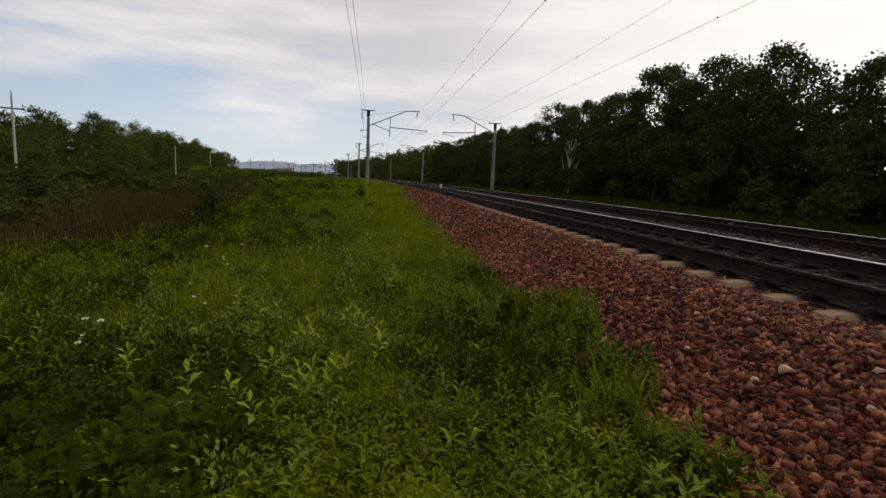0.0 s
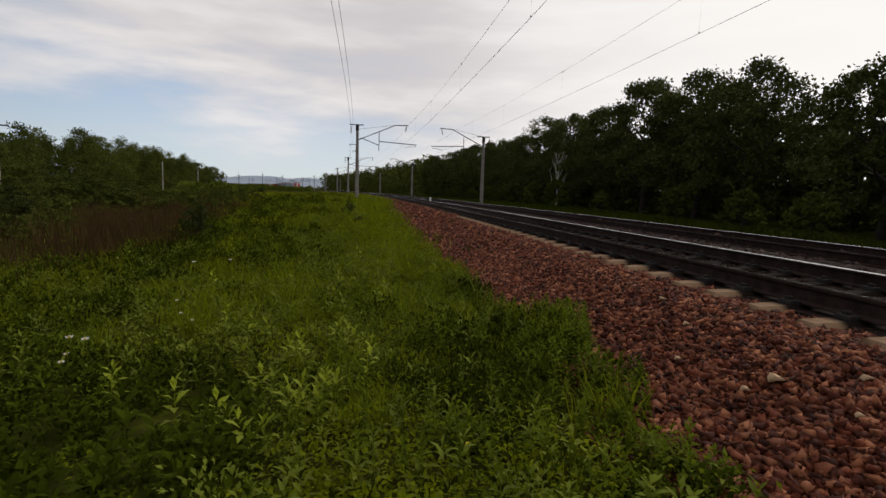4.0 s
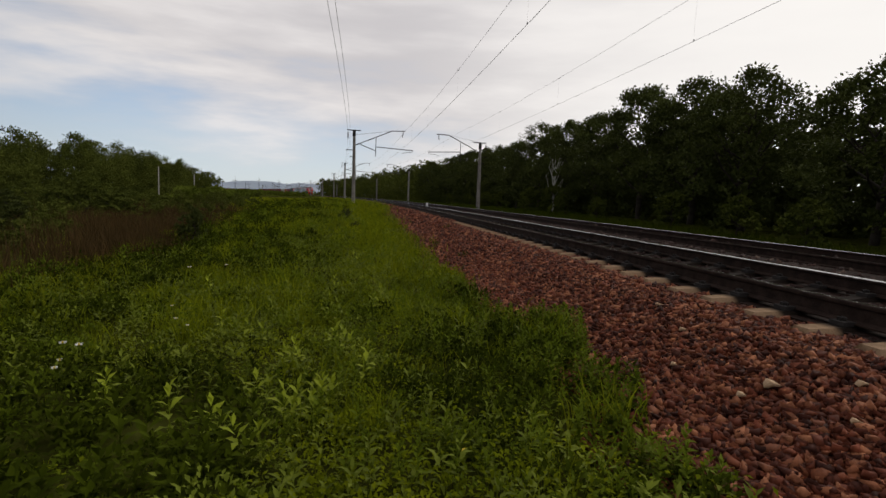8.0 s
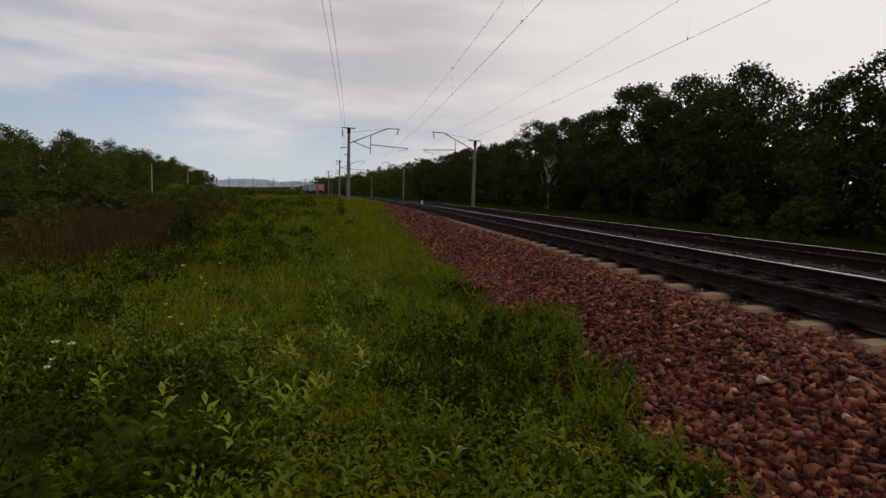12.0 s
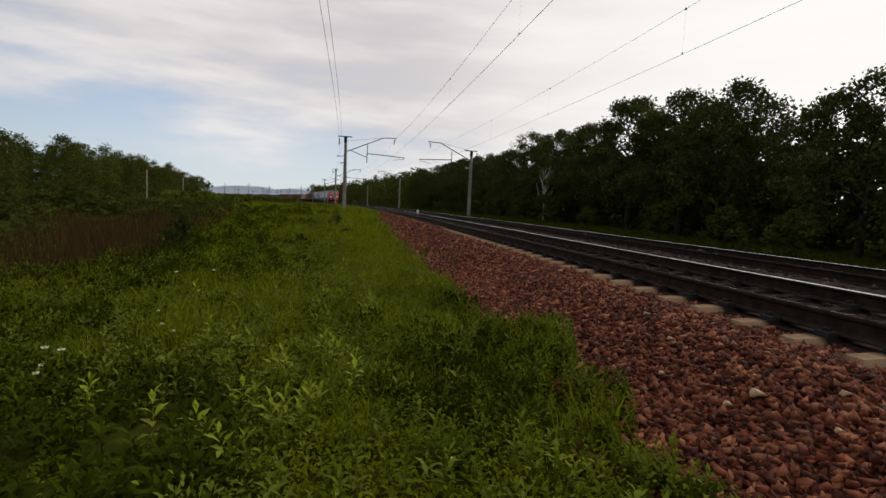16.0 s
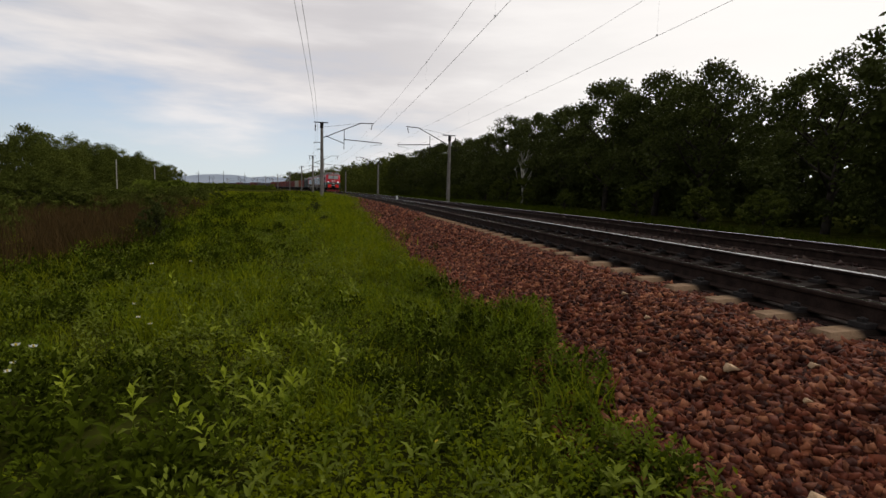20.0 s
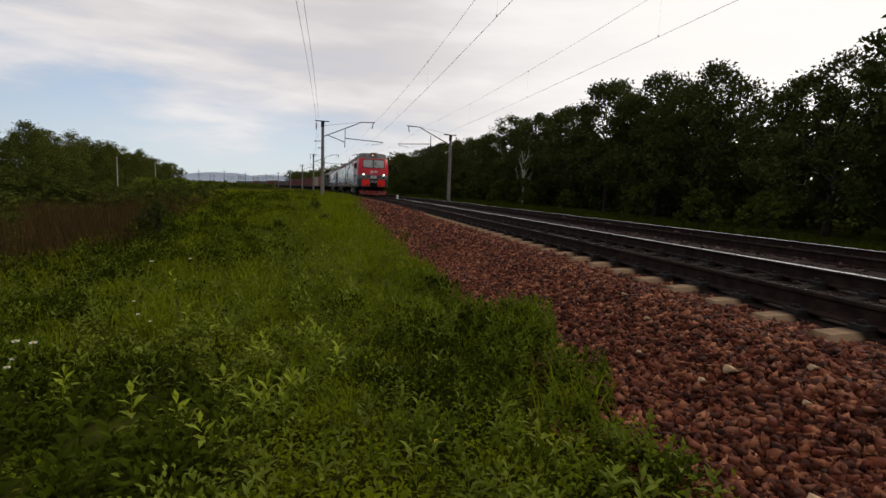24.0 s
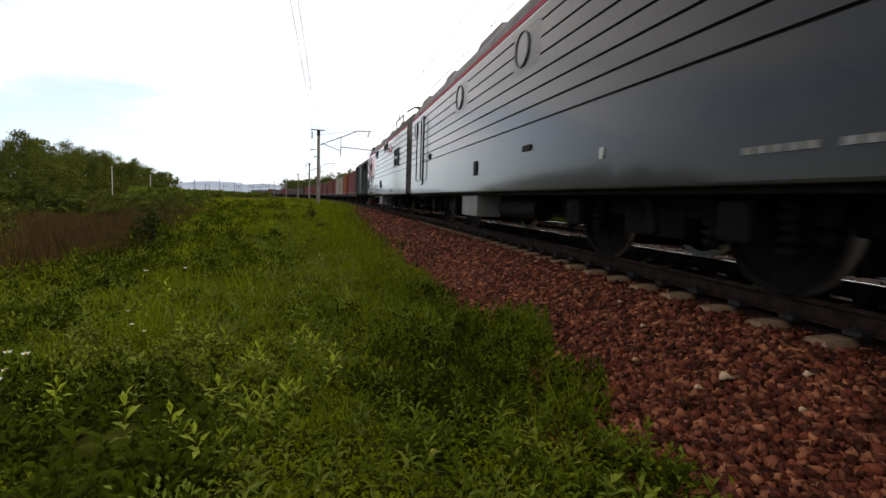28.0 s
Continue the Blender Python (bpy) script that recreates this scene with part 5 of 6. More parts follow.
        add_tube(bm, [(s * 1.57, FLANK + 0.85, 3.36), (s * 1.8, FLANK + 0.70, 3.30)], 0.015, 6)
        add_tube(bm, [(s * 1.57, FLANK + 0.85, 2.86), (s * 1.8, FLANK + 0.70, 2.96)], 0.015, 6)
        part("mirror", bm, M_RUBBER, sec)


def build_cab_section():
    sec = thing("locomotive_section", "red and grey electric locomotive section with a driver's cab", "locomotive", "locomotive sections")
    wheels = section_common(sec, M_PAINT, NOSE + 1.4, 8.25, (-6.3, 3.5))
    cab_front(sec)
    f = FLANK
    side_items(sec, M_PAINT, [
        ("door", f + 2.80, f + 3.38, 1.90, 3.62), ("grille", f + 6.4, f + 7.65, 3.40, 3.76), ("grille", f + 11.2, f + 12.4, 3.40, 3.76), ("grille", f + 15.35, f + 16.75, 2.30, 3.10),
        ("slot", f + 4.60, f + 5.14, 2.10, 2.28), ("hole", f + 2.85, f + 3.13, 1.46, 1.62), ("hole", f + 2.80, f + 3.10, 1.10, 1.24), ("socket", f + 6.65, f + 6.98, 1.46, 1.56), ("socket", f + 9.42, f + 9.60, 1.36, 1.80),
        ("socket", f + 4.31, f + 4.36, 1.10, 1.22), ("case", f + 8.1, f + 9.5, 0.38, 0.90), ("case", f + 5.5, f + 5.9, 0.74, 0.90), ("tray", f + 6.4, f + 7.2, 0.33, 0.37), ("tray", f + 9.7, f + 10.4, 0.33, 0.37), ("tank", f + 10.2, f + 11.6, 0.46, 0.80), ("socket", f + 14.16, f + 14.21, 1.10, 1.22)])
    bars_on_side(sec, f + 0.46, 8, 0.128, 0.05, 1.05, 1.21)
    bars_on_side(sec, f + 0.74, 4, 0.16, 0.06, 2.62, 2.80)
    for s in (-1, 1):
        for u0, u1, z0, z1 in ((0, 0.1, 2.98, 3.44), (0.1, 0.35, 3.36, 3.44), (0.28, 0.35, 3.18, 3.36), (0.5, 0.8, 3.14, 3.22), (0.8, 0.88, 3.14, 3.44), (1.02, 1.4, 3.36, 3.44), (1.32, 1.4, 3.22, 3.36), (1.02, 1.4, 3.14, 3.22)):
            y0, y1 = (3.64 - u1, 3.64 - u0) if s < 0 else (2.24 + u0, 2.24 + u1)
            bm = bmesh.new()
            add_box(bm, (s * 1.585 - 0.01, y0, z0), (s * 1.585 + 0.004, y1, z1))
            part("mark_stroke", bm, M_STRIPE, sec)
    roof_gear(sec, f + 2.3, 8.1, 4.6)
    for s in (-1, 1):
        bm = bmesh.new()
        y = f + 14.3
        add_tube(bm, [(s * 1.35, y, 4.1), (s * 1.38, y, 4.66), (s * 1.38, y + 2.2, 4.66), (s * 1.35, y + 2.2, 4.1)], 0.022, 6)
        add_rod(bm, (s * 1.38, y + 0.85, 4.62), (s * 1.38, y + 0.85, 4.85), 0.02, 0.02, 6)
        part("roof_ladder_rail", bm, M_IRON, sec)
    return sec, wheels


def build_booster():
    sec = thing("locomotive_section", "light grey cabless booster section of the locomotive", "locomotive", "locomotive sections")
    f = -9.30
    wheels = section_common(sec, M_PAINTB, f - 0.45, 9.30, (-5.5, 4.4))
    side_items(sec, M_PAINTB, [
        ("porthole", f + 2.6, f + 3.2, 3.02, 3.62), ("porthole", f + 6.6, f + 7.2, 3.02, 3.62), ("porthole", f + 10.8, f + 11.4, 3.02, 3.62), ("porthole", f + 17.3, f + 17.8, 3.02, 3.6),
        ("door", f + 16.0, f + 16.6, 1.25, 3.60), ("slot", f + 14.6, f + 14.9, 2.05, 2.22), ("socket", f + 9.3, f + 9.55, 1.30, 1.62), ("socket", f + 6.3, f + 6.65, 1.58, 1.68), ("socket", f + 4.1, f + 4.16, 1.28, 1.42),
        ("case", f + 9.6, f + 10.9, 0.38, 0.90), ("tank", f + 6.8, f + 8.7, 0.42, 0.80)])
    bars_on_side(sec, f + 0.25, 14, 0.13, 0.10, 1.16, 1.215, (4, 8))
    roof_gear(sec, f + 0.4, 9.0, None)
    return sec, wheels


# -------- wagons
def wagon_bogie(parent, y):
    bm = bmesh.new()
    for s in (-1, 1):
        for a, b in ((-1.25, -0.5), (1.25, 0.5)):
            add_rod(bm, (s * 1.02, y + a, 0.55), (s * 1.02, y + b, 0.78), 0.08, 0.08, 6)
            add_rod(bm, (s * 1.02, y + a * 0.8, 0.5), (s * 1.02, y + b * 0.8, 0.3), 0.07, 0.07, 6)
        add_box(bm, (s * 1.02 - 0.1, y - 0.4, 0.25), (s * 1.02 + 0.1, y + 0.4, 0.8), 0.04)
    add_box(bm, (-1.05, y - 0.2, 0.45), (1.05, y + 0.2, 0.8), 0.04)
    part("bogie", bm, M_BLACK, parent)
    for e in (-0.925, 0.925):
        bm = bmesh.new()
        rot = Euler((0, radians(90), 0)).to_matrix().to_4x4()
        add_rod(bm, (-1.0, y + e, 0.475), (1.0, y + e, 0.475), 0.08, 0.08, 8)
        for s in (-1, 1):
            add_lathe(bm, [(0.08, -0.07), (0.50, -0.06), (0.50, -0.03), (0.475, -0.02), (0.475, 0.06), (0.08, 0.07)], 18, Matrix.Translation((s * 0.8, y + e, 0.475)) @ rot)
        part("wheelset", bm, M_BLACK, parent)


def build_flat_wagon(length):
    w = thing("container_wagon", "dark flat container wagon on two bogies", "wagon", "container wagons")
    h = length / 2
    bm = bmesh.new()
    for s in (-1, 1):
        add_box(bm, (s * 1.2 - 0.09, -h, 0.80), (s * 1.2 + 0.09, h, 1.12), 0.015)
    add_box(bm, (-0.2, -h, 0.62), (0.2, h, 1.05), 0.02)
    for i in range(8):
        y = -h + 0.15 + i * (length - 0.3) / 7
        add_box(bm, (-1.2, y - 0.08, 0.85), (1.2, y + 0.08, 1.10))
    part("frame", bm, M_IRON, w)
    for e in (-1, 1):
        bm = bmesh.new()
        add_box(bm, (-0.12, min(e * h, e * (h + 0.55)), 0.9), (0.12, max(e * h, e * (h + 0.55)), 1.12), 0.03)
        part("coupler", bm, M_BLACK, w)
        wagon_bogie(w, e * (h - 2.2))
    return w


def container_paint(name, dark, light):
    return material(name, dark, light, 0.6, 0.7, 20, 0.1, spec=0.35)


def build_container(length, mat, label, h=2.6):
    c = thing("shipping_container", label, "container", "shipping containers")
    L, W = length / 2, 1.22
    n = int(length / 0.28)
    for s in (-1, 1):
        bm = bmesh.new()
        prev = None
        for i in range(n * 4 + 1):
            y = -L + 0.12 + (length - 0.24) * i / (n * 4)
            d = (0.0, 0.0, 0.036, 0.036)[i % 4]
            a, b = bm.verts.new((s * (W - 0.01 - d), y, 0.16)), bm.verts.new((s * (W - 0.01 - d), y, h - 0.12))
            if prev:
                bm.faces.new((prev[0], a, b, prev[1]))
            prev = (a, b)
        part("corrugated_wall", bm, mat, c)
        bm = bmesh.new()
        add_box(bm, (s * W - 0.06, -L, 0), (s * W + 0.0, L, 0.16), 0.01)
        add_box(bm, (s * W - 0.06, -L, h - 0.12), (s * W + 0.0, L, h), 0.01)
        part("side_rail", bm, mat, c)
        for e in (-1, 1):
            bm = bmesh.new()
            add_box(bm, (s * W - 0.09, e * L - 0.08, 0), (s * W + 0.005, e * L + 0.08, h + 0.005), 0.015)
            part("corner_post", bm, mat, c)
    bm = bmesh.new()
    add_box(bm, (-W + 0.05, -L + 0.05, h - 0.05), (W - 0.05, L - 0.05, h - 0.01))
    add_box(bm, (-W + 0.05, -L + 0.05, 0.08), (W - 0.05, L - 0.05, 0.14))
    part("roof_panel", bm, mat, c)
    for e in (-1, 1):
        for s in (-1, 1):
            bm = bmesh.new()
            add_box(bm, (min(s * 0.02, s * (W - 0.1)), e * (L - 0.03) - 0.03, 0.12), (max(s * 0.02, s * (W - 0.1)), e * (L - 0.03) + 0.03, h - 0.1), 0.01)
            for x in (0.3, 0.85):
                add_rod(bm, (s * x, e * (L + 0.02), 0.2), (s * x, e * (L + 0.02), h - 0.2), 0.02, 0.02, 6)
            part("end_door", bm, mat, c)
    return c


def build_box_wagon(mat):
    w = thing("covered_wagon", "dark green covered goods wagon with ribbed sides", "wagon", "goods wagons")
    h = 5.9
    bm = bmesh.new()
    add_box(bm, (-1.45, -h, 1.05), (1.45, h, 3.7), 0.03)
    part("body", bm, mat, w)
    bm = bmesh.new()
    prof = [(1.5, 3.7), (1.4, 3.95), (1.0, 4.2), (0.4, 4.32), (-0.4, 4.32), (-1.0, 4.2), (-1.4, 3.95), (-1.5, 3.7)]
    a, b = [bm.verts.new((x, -h - 0.05, z)) for x, z in prof], [bm.verts.new((x, h + 0.05, z)) for x, z in prof]
    for i in range(len(prof) - 1):
        bm.faces.new((a[i], a[i + 1], b[i + 1], b[i]))
    bm.faces.new(a[::-1]), bm.faces.new(b)
    bmesh.ops.recalc_face_normals(bm, faces=bm.faces[:])
    part("roof", bm, mat, w)
    for s in (-1, 1):
        for i in range(13):
            bm = bmesh.new()
            y = -h + 0.06 + i * (2 * h - 0.12) / 12
            add_box(bm, (s * 1.45 - 0.06, y - 0.05, 1.05), (s * 1.45 + 0.07, y + 0.05, 3.72), 0.01)
            part("rib", bm, mat, w)
        bm = bmesh.new()
        add_box(bm, (s * 1.5 - 0.03, -1.1, 1.15), (s * 1.5 + 0.05, 1.1, 3.55), 0.02)
        part("sliding_door", bm, mat, w)
    bm = bmesh.new()
    add_box(bm, (-1.3, -h, 0.85), (1.3, h, 1.06), 0.02)
    part("underframe", bm, M_BLACK, w)
    for e in (-1, 1):
        bm = bmesh.new()
        add_box(bm, (-0.12, min(e * h, e * (h + 0.6)), 0.9), (0.12, max(e * h, e * (h + 0.6)), 1.12), 0.03)
        part("coupler", bm, M_BLACK, w)
        wagon_bogie(w, e * (h - 1.9))
    return w


def build_gondola(mat):
    w = thing("gondola_wagon", "dark open-topped gondola wagon with ribbed sides", "wagon", "goods wagons")
    h = 6.0
    bm = bmesh.new()
    for s in (-1, 1):
        add_box(bm, (s * 1.45 - 0.04, -h, 1.05), (s * 1.45 + 0.04, h, 3.2), 0.01)
        add_box(bm, (-1.45, s * h - 0.04, 1.05), (1.45, s * h + 0.04, 3.2), 0.01)
    add_box(bm, (-1.45, -h, 1.0), (1.45, h, 1.12))
    part("body", bm, mat, w)
    for s in (-1, 1):
        for i in range(9):
            bm = bmesh.new()
            y = -h + 0.1 + i * (2 * h - 0.2) / 8
            add_box(bm, (s * 1.5 - 0.04, y - 0.06, 1.0), (s * 1.5 + 0.08, y + 0.06, 3.2), 0.01)
            part("rib", bm, mat, w)
        bm = bmesh.new()
        add_box(bm, (s * 1.5 - 0.06, -h - 0.02, 3.12), (s * 1.5 + 0.08, h + 0.02, 3.26), 0.02)
        part("top_rail", bm, mat, w)
    for e in (-1, 1):
        wagon_bogie(w, e * (h - 1.9))
        bm = bmesh.new()
        add_box(bm, (-0.12, min(e * h, e * (h + 0.6)), 0.9), (0.12, max(e * h, e * (h + 0.6)), 1.12), 0.03)
        part("coupler", bm, M_BLACK, w)
    return w


def build_train():
    """All vehicles: (object, metres from the cab front to its middle, height, turned round)."""
    out = []
    lead, lw = build_cab_section()
    boost, bw = build_booster()
    tail = copy_thing(lead, pose(0, 0, 0))
    tail["label"] = "trailing red and grey locomotive section, cab facing backwards"
    for sec in (lead, boost, tail):
        sec.scale = (1.06, 1, 1)
    tw = [o for o in tail.children if o.name.startswith("wheelset")]
    out += [(lead, 10.70, 0, False), (boost, 10.80 + PITCH, 0, False), (tail, 48.85, 0, True)]
    spins = [(w, 1) for w in lw + bw] + [(w, -1) for w in tw]
    d = 60.3
    green = build_box_wagon(container_paint("dark_green_wagon_paint", (0.03, 0.042, 0.036), (0.07, 0.085, 0.075)))
    out.append((green, d + 6.6, 0, False))
    d += 13.2
    red = container_paint("red_container_paint", (0.15, 0.032, 0.025), (0.26, 0.055, 0.042))
    maroon = container_paint("maroon_container_paint", (0.12, 0.03, 0.026), (0.21, 0.055, 0.045))
    orange = container_paint("orange_container_paint", (0.32, 0.075, 0.03), (0.45, 0.12, 0.055))
    pale = container_paint("cream_container_paint", (0.36, 0.32, 0.26), (0.55, 0.49, 0.40))
    rust = container_paint("rusty_gondola_paint", (0.05, 0.035, 0.03), (0.12, 0.085, 0.07))
    flat = build_flat_wagon(13.0)
    cache, wagons, gond = {}, [flat], None

    def container(length, mat, words):
        key = (length, mat.name)
        if key in cache:
            return copy_thing(cache[key], pose(0, 0, 0))
        cache[key] = build_container(length, mat, words)
        return cache[key]

    loads = [[(12.2, red)], [(6.06, orange), (6.06, pale)], [(6.06, pale), (6.06, red)], [(12.2, red)], [(12.2, maroon)], [(12.2, red)], [(6.06, red), (6.06, maroon)], [(12.2, maroon)], [(12.2, red)]]
    words = {red.name: "red corrugated shipping container on a flat wagon", maroon.name: "maroon corrugated shipping container on a flat wagon", orange.name: "orange corrugated shipping container on a flat wagon", pale.name: "cream corrugated shipping container on a flat wagon"}
    for i in range(24):
        if i < len(loads) or i in (13, 14, 18):
            load = loads[i % len(loads)]
            w = flat if i == 0 else copy_thing(flat, pose(0, 0, 0))
            out.append((w, d + 7.05, 0, False))
            y = d + 7.05 - (sum(q[0] for q in load) + 0.1 * (len(load) - 1)) / 2
            for ln, mat in load:
                out.append((container(ln, mat, words[mat.name]), y + ln / 2, 1.12, False))
                y += ln + 0.1
            d += 14.1
        else:
            if gond is None:
                gond = build_gondola(rust)
                g = gond
            else:
                g = copy_thing(gond, pose(0, 0, 0))
            out.append((g, d + 6.6, 0, False))
            d += 13.2
    return out, spins


TRAIN, SPINS = build_train()

# seconds, and metres along the track to the cab front
FRONT = [(0, 432.0), (3, 384.0), (6, 335.5), (8, 304.0), (12, 243.0), (15, 197.5), (18, 151.0), (20, 119.5), (21.5, 95.5), (23.5, 62.8), (24.5, 45.4), (25, 36.2), (25.6, 25.2), (26.2, 14.4), (26.5, 9.0), (27, -0.5), (27.5, -10.0), (28, -19.4)]


def motions():
    for ob, back, z, turned in TRAIN:
        rows = []
        for t, s in FRONT:
            y = s + back
            m = track_pose(y, 0.0, RAIL_TOP + z)
            rows.append((t, m @ pose(0, 0, 0, 0, 0, 180) if turned else m))
        walk(ob, rows)
    ts, ss = [r[0] for r in FRONT], [r[1] for r in FRONT]
    for w, sign in SPINS:
        x, y, z = w.location
        rows = []
        for i in range(0, 841):
            t = i / FPS
            rows.append((t, pose(x, y, z, sign * math.degrees(float(432.0 - np.interp(t, ts, ss)) / 0.625))))
        walk(w, rows)


# ---------------------------------------------------------------- grass, herbs and weeds of the verge
def toe(y):
    """Where the turf gives way to ballast, with tongues that reach into it."""
    edge = np.interp(y, [-10, 1.8, 2.7, 3.0, 3.3, 3.6, 4.0, 4.6, 5.1, 5.5, 5.9, 7.8, 11.8, 19, 30, 50], [1.75, 1.72, 1.72, 1.92, 1.95, 1.72, 1.88, 2.10, 2.12, 1.78, 1.62, 1.55, 1.50, 1.52, 1.73, 2.14])
    return edge - CURVE * y * y / 2 + 0.05 * np.sin(1.7 * y + 0.6) + 0.04 * np.sin(4.1 * y)


def bed_height(off):
    return np.interp(off, [-3.75, -3.3, -2.55, -1.75, -1.3, 1.2, 2.05, 2.9, 5.3, 5.9, 7.4], [-0.30, 0.02, 0.17, 0.445, 0.497, 0.515, 0.44, 0.475, 0.475, 0.44, -0.3])


def turf_height(x, y):
    """The ground, or the foot of the ballast where plants grow over it."""
    return np.maximum(ground_height(x, y), bed_height(x - AXIS + CURVE * y * y / 2))


def edge_left(y):
    return -3.4 - 0.10 * y - CURVE * y * y / 2 + 0.5 * np.sin(0.6 * y)


def scatter(rng, n, y0, y1, x0, x1, power=1.0):
    y = y0 + (y1 - y0) * rng.random(n) ** power
    return x0 + (x1 - x0) * rng.random(n), y


def blades(rng, x, y, h, w, lean):
    n = len(x)
    z = turf_height(x, y) - 0.01
    ang, way = rng.uniform(0, 2 * math.pi, n), rng.uniform(0, 2 * math.pi, n)
    side = np.stack([np.cos(ang), np.sin(ang), 0 * x], 1) * w[:, None] * 0.5
    bend = np.stack([np.cos(way), np.sin(way), 0 * x], 1) * (h * lean)[:, None]
    p = np.stack([x, y, z], 1)
    up = np.zeros((n, 3))
    up[:, 2] = h
    m = p + up * 0.55 + bend * 0.35
    t = p + up * 0.92 + bend
    v = np.stack([p - side, p + side, m + side * 0.8, m - side * 0.8, t], 1).reshape(-1, 3)
    i = np.arange(n)[:, None] * 5
    return v, np.concatenate([i + (0, 1, 2), i + (0, 2, 3), i + (3, 2, 4)])


def patchy(x, y, s, seed):
    return 0.5 + 0.5 * np.sin(x * s + seed) * np.cos(y * s * 0.8 - seed * 1.7) * np.cos((x + y) * s * 0.37 + seed * 0.5)


def join(chunks):
    vs, fs, base = [], [], 0
    for v, f in chunks:
        vs.append(v)
        fs.append(f + base)
        base += len(v)
    return np.concatenate(vs), np.concatenate(fs)


def build_grass():
    rng = np.random.default_rng(7)
    out = []
    for n, y0, y1, xl, xr, hh, ww in ((14000, -7, 1.3, -6, 3.0, 0.16, 0.010), (42000, 1.2, 7, -6, 3.0, 0.14, 0.005), (46000, 6, 17, -13, 3.0, 0.17, 0.010), (50000, 15, 42, -12, 2.2, 0.22, 0.024), (42000, 38, 130, -30, 2.0, 0.34, 0.07)):
        x, y = scatter(rng, n, y0, y1, xl, xr)
        keep = (x < toe(y) + rng.normal(0, 0.06, n)) & (x > edge_left(y) - 2.5 - rng.random(n) * 3)
        x, y = x[keep], y[keep]
        sparse = (((x < -0.5) & (y < 3.7)) | ((x > toe(y) - 1.5) & (y < 5.6))) & (rng.random(len(x)) < 0.72)
        x, y = x[~sparse], y[~sparse]
        keep = np.clip(2.6 * patchy(x, y, 1.7, 0.9) * patchy(x, y, 4.0, 2.1) ** 0.5 - 0.25, 0.10, 1) > rng.random(len(x))
        keep |= y > 30
        x, y = x[keep], y[keep]
        pt = patchy(x, y, 3.4, 0.4) * patchy(x, y, 1.1, 2.0) ** 0.5
        h = hh * (0.25 + 1.7 * pt) * rng.uniform(0.5, 1.35, len(x))
        h *= np.where((x < -0.3) & (y < 3.9), 0.55, 1.0)
        h *= np.where(y < 30, 0.8 + 0.5 * np.clip((x - 0.2) / 1.5, 0, 1), 1)
        out.append(blades(rng, x, y, h, ww * rng.uniform(0.6, 1.5, len(x)), rng.uniform(0.15, 0.75, len(x))))
    # tussocks
    for n, y0, y1, xl in ((120, 2.2, 9, -5), (200, 8, 26, -8), (200, 25, 60, -9)):
        cx, cy = scatter(rng, n, y0, y1, xl, 2.4)
        k = (cx < toe(cy) - 0.12) & (cx > edge_left(cy) - 1) & ~((cy < 4.6) & (cx < -0.4))
        cx, cy = cx[k], cy[k]
        m = 60
        r = rng.uniform(0.06, 0.20, len(cx)) * (1 + cy / 25)
        x = np.repeat(cx, m) + rng.normal(0, 1, len(cx) * m) * np.repeat(r, m)
        y = np.repeat(cy, m) + rng.normal(0, 1, len(cx) * m) * np.repeat(r, m)
        h = np.repeat(rng.uniform(0.18, 0.36, len(cx)) * (1 + cy / 80), m) * rng.uniform(0.6, 1.15, len(x))
        out.append(blades(rng, x, y, h, rng.uniform(0.005, 0.010, len(x)) * (1 + y / 9), rng.uniform(0.2, 0.8, len(x))))
    # rough grass on the far side of the tracks
    x, y = scatter(rng, 26000, 2, 110, 12.0, 21.0)
    x = x - CURVE * y * y / 2
    v, f = blades(rng, x, y, rng.uniform(0.1, 0.5, len(x)), rng.uniform(0.02, 0.05, len(x)), rng.uniform(0.1, 0.6, len(x)))
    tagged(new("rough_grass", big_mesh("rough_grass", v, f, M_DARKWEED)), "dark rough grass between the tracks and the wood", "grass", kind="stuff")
    v, f = join(out)
    tagged(new("meadow_grass", big_mesh("meadow_grass", v, f, M_GRASS)), "lush green grass on the railway verge", "grass", kind="stuff")


def leaves(rng, p, way, length, width, droop):
    """Pointed leaves, folded along the midrib: six corners, four triangles."""
    n = len(p)
    side = np.cross(way, (0, 0, 1.0))
    side /= np.linalg.norm(side, axis=1)[:, None] + 1e-9
    up = np.cross(side, way)
    L, W = length[:, None], width[:, None]
    m = p + way * L * 0.5 + up * L * 0.04
    t = p + way * L - np.array((0, 0, 1.0)) * (droop[:, None] * L)
    v = np.stack([p, m + side * W * 0.5 + up * W * 0.16, t, m - side * W * 0.5 + up * W * 0.16, m], 1).reshape(-1, 3)
    i = np.arange(n)[:, None] * 5
    return v, np.concatenate([i + (0, 1, 4), i + (1, 2, 4), i + (4, 2, 3), i + (0, 4, 3)])


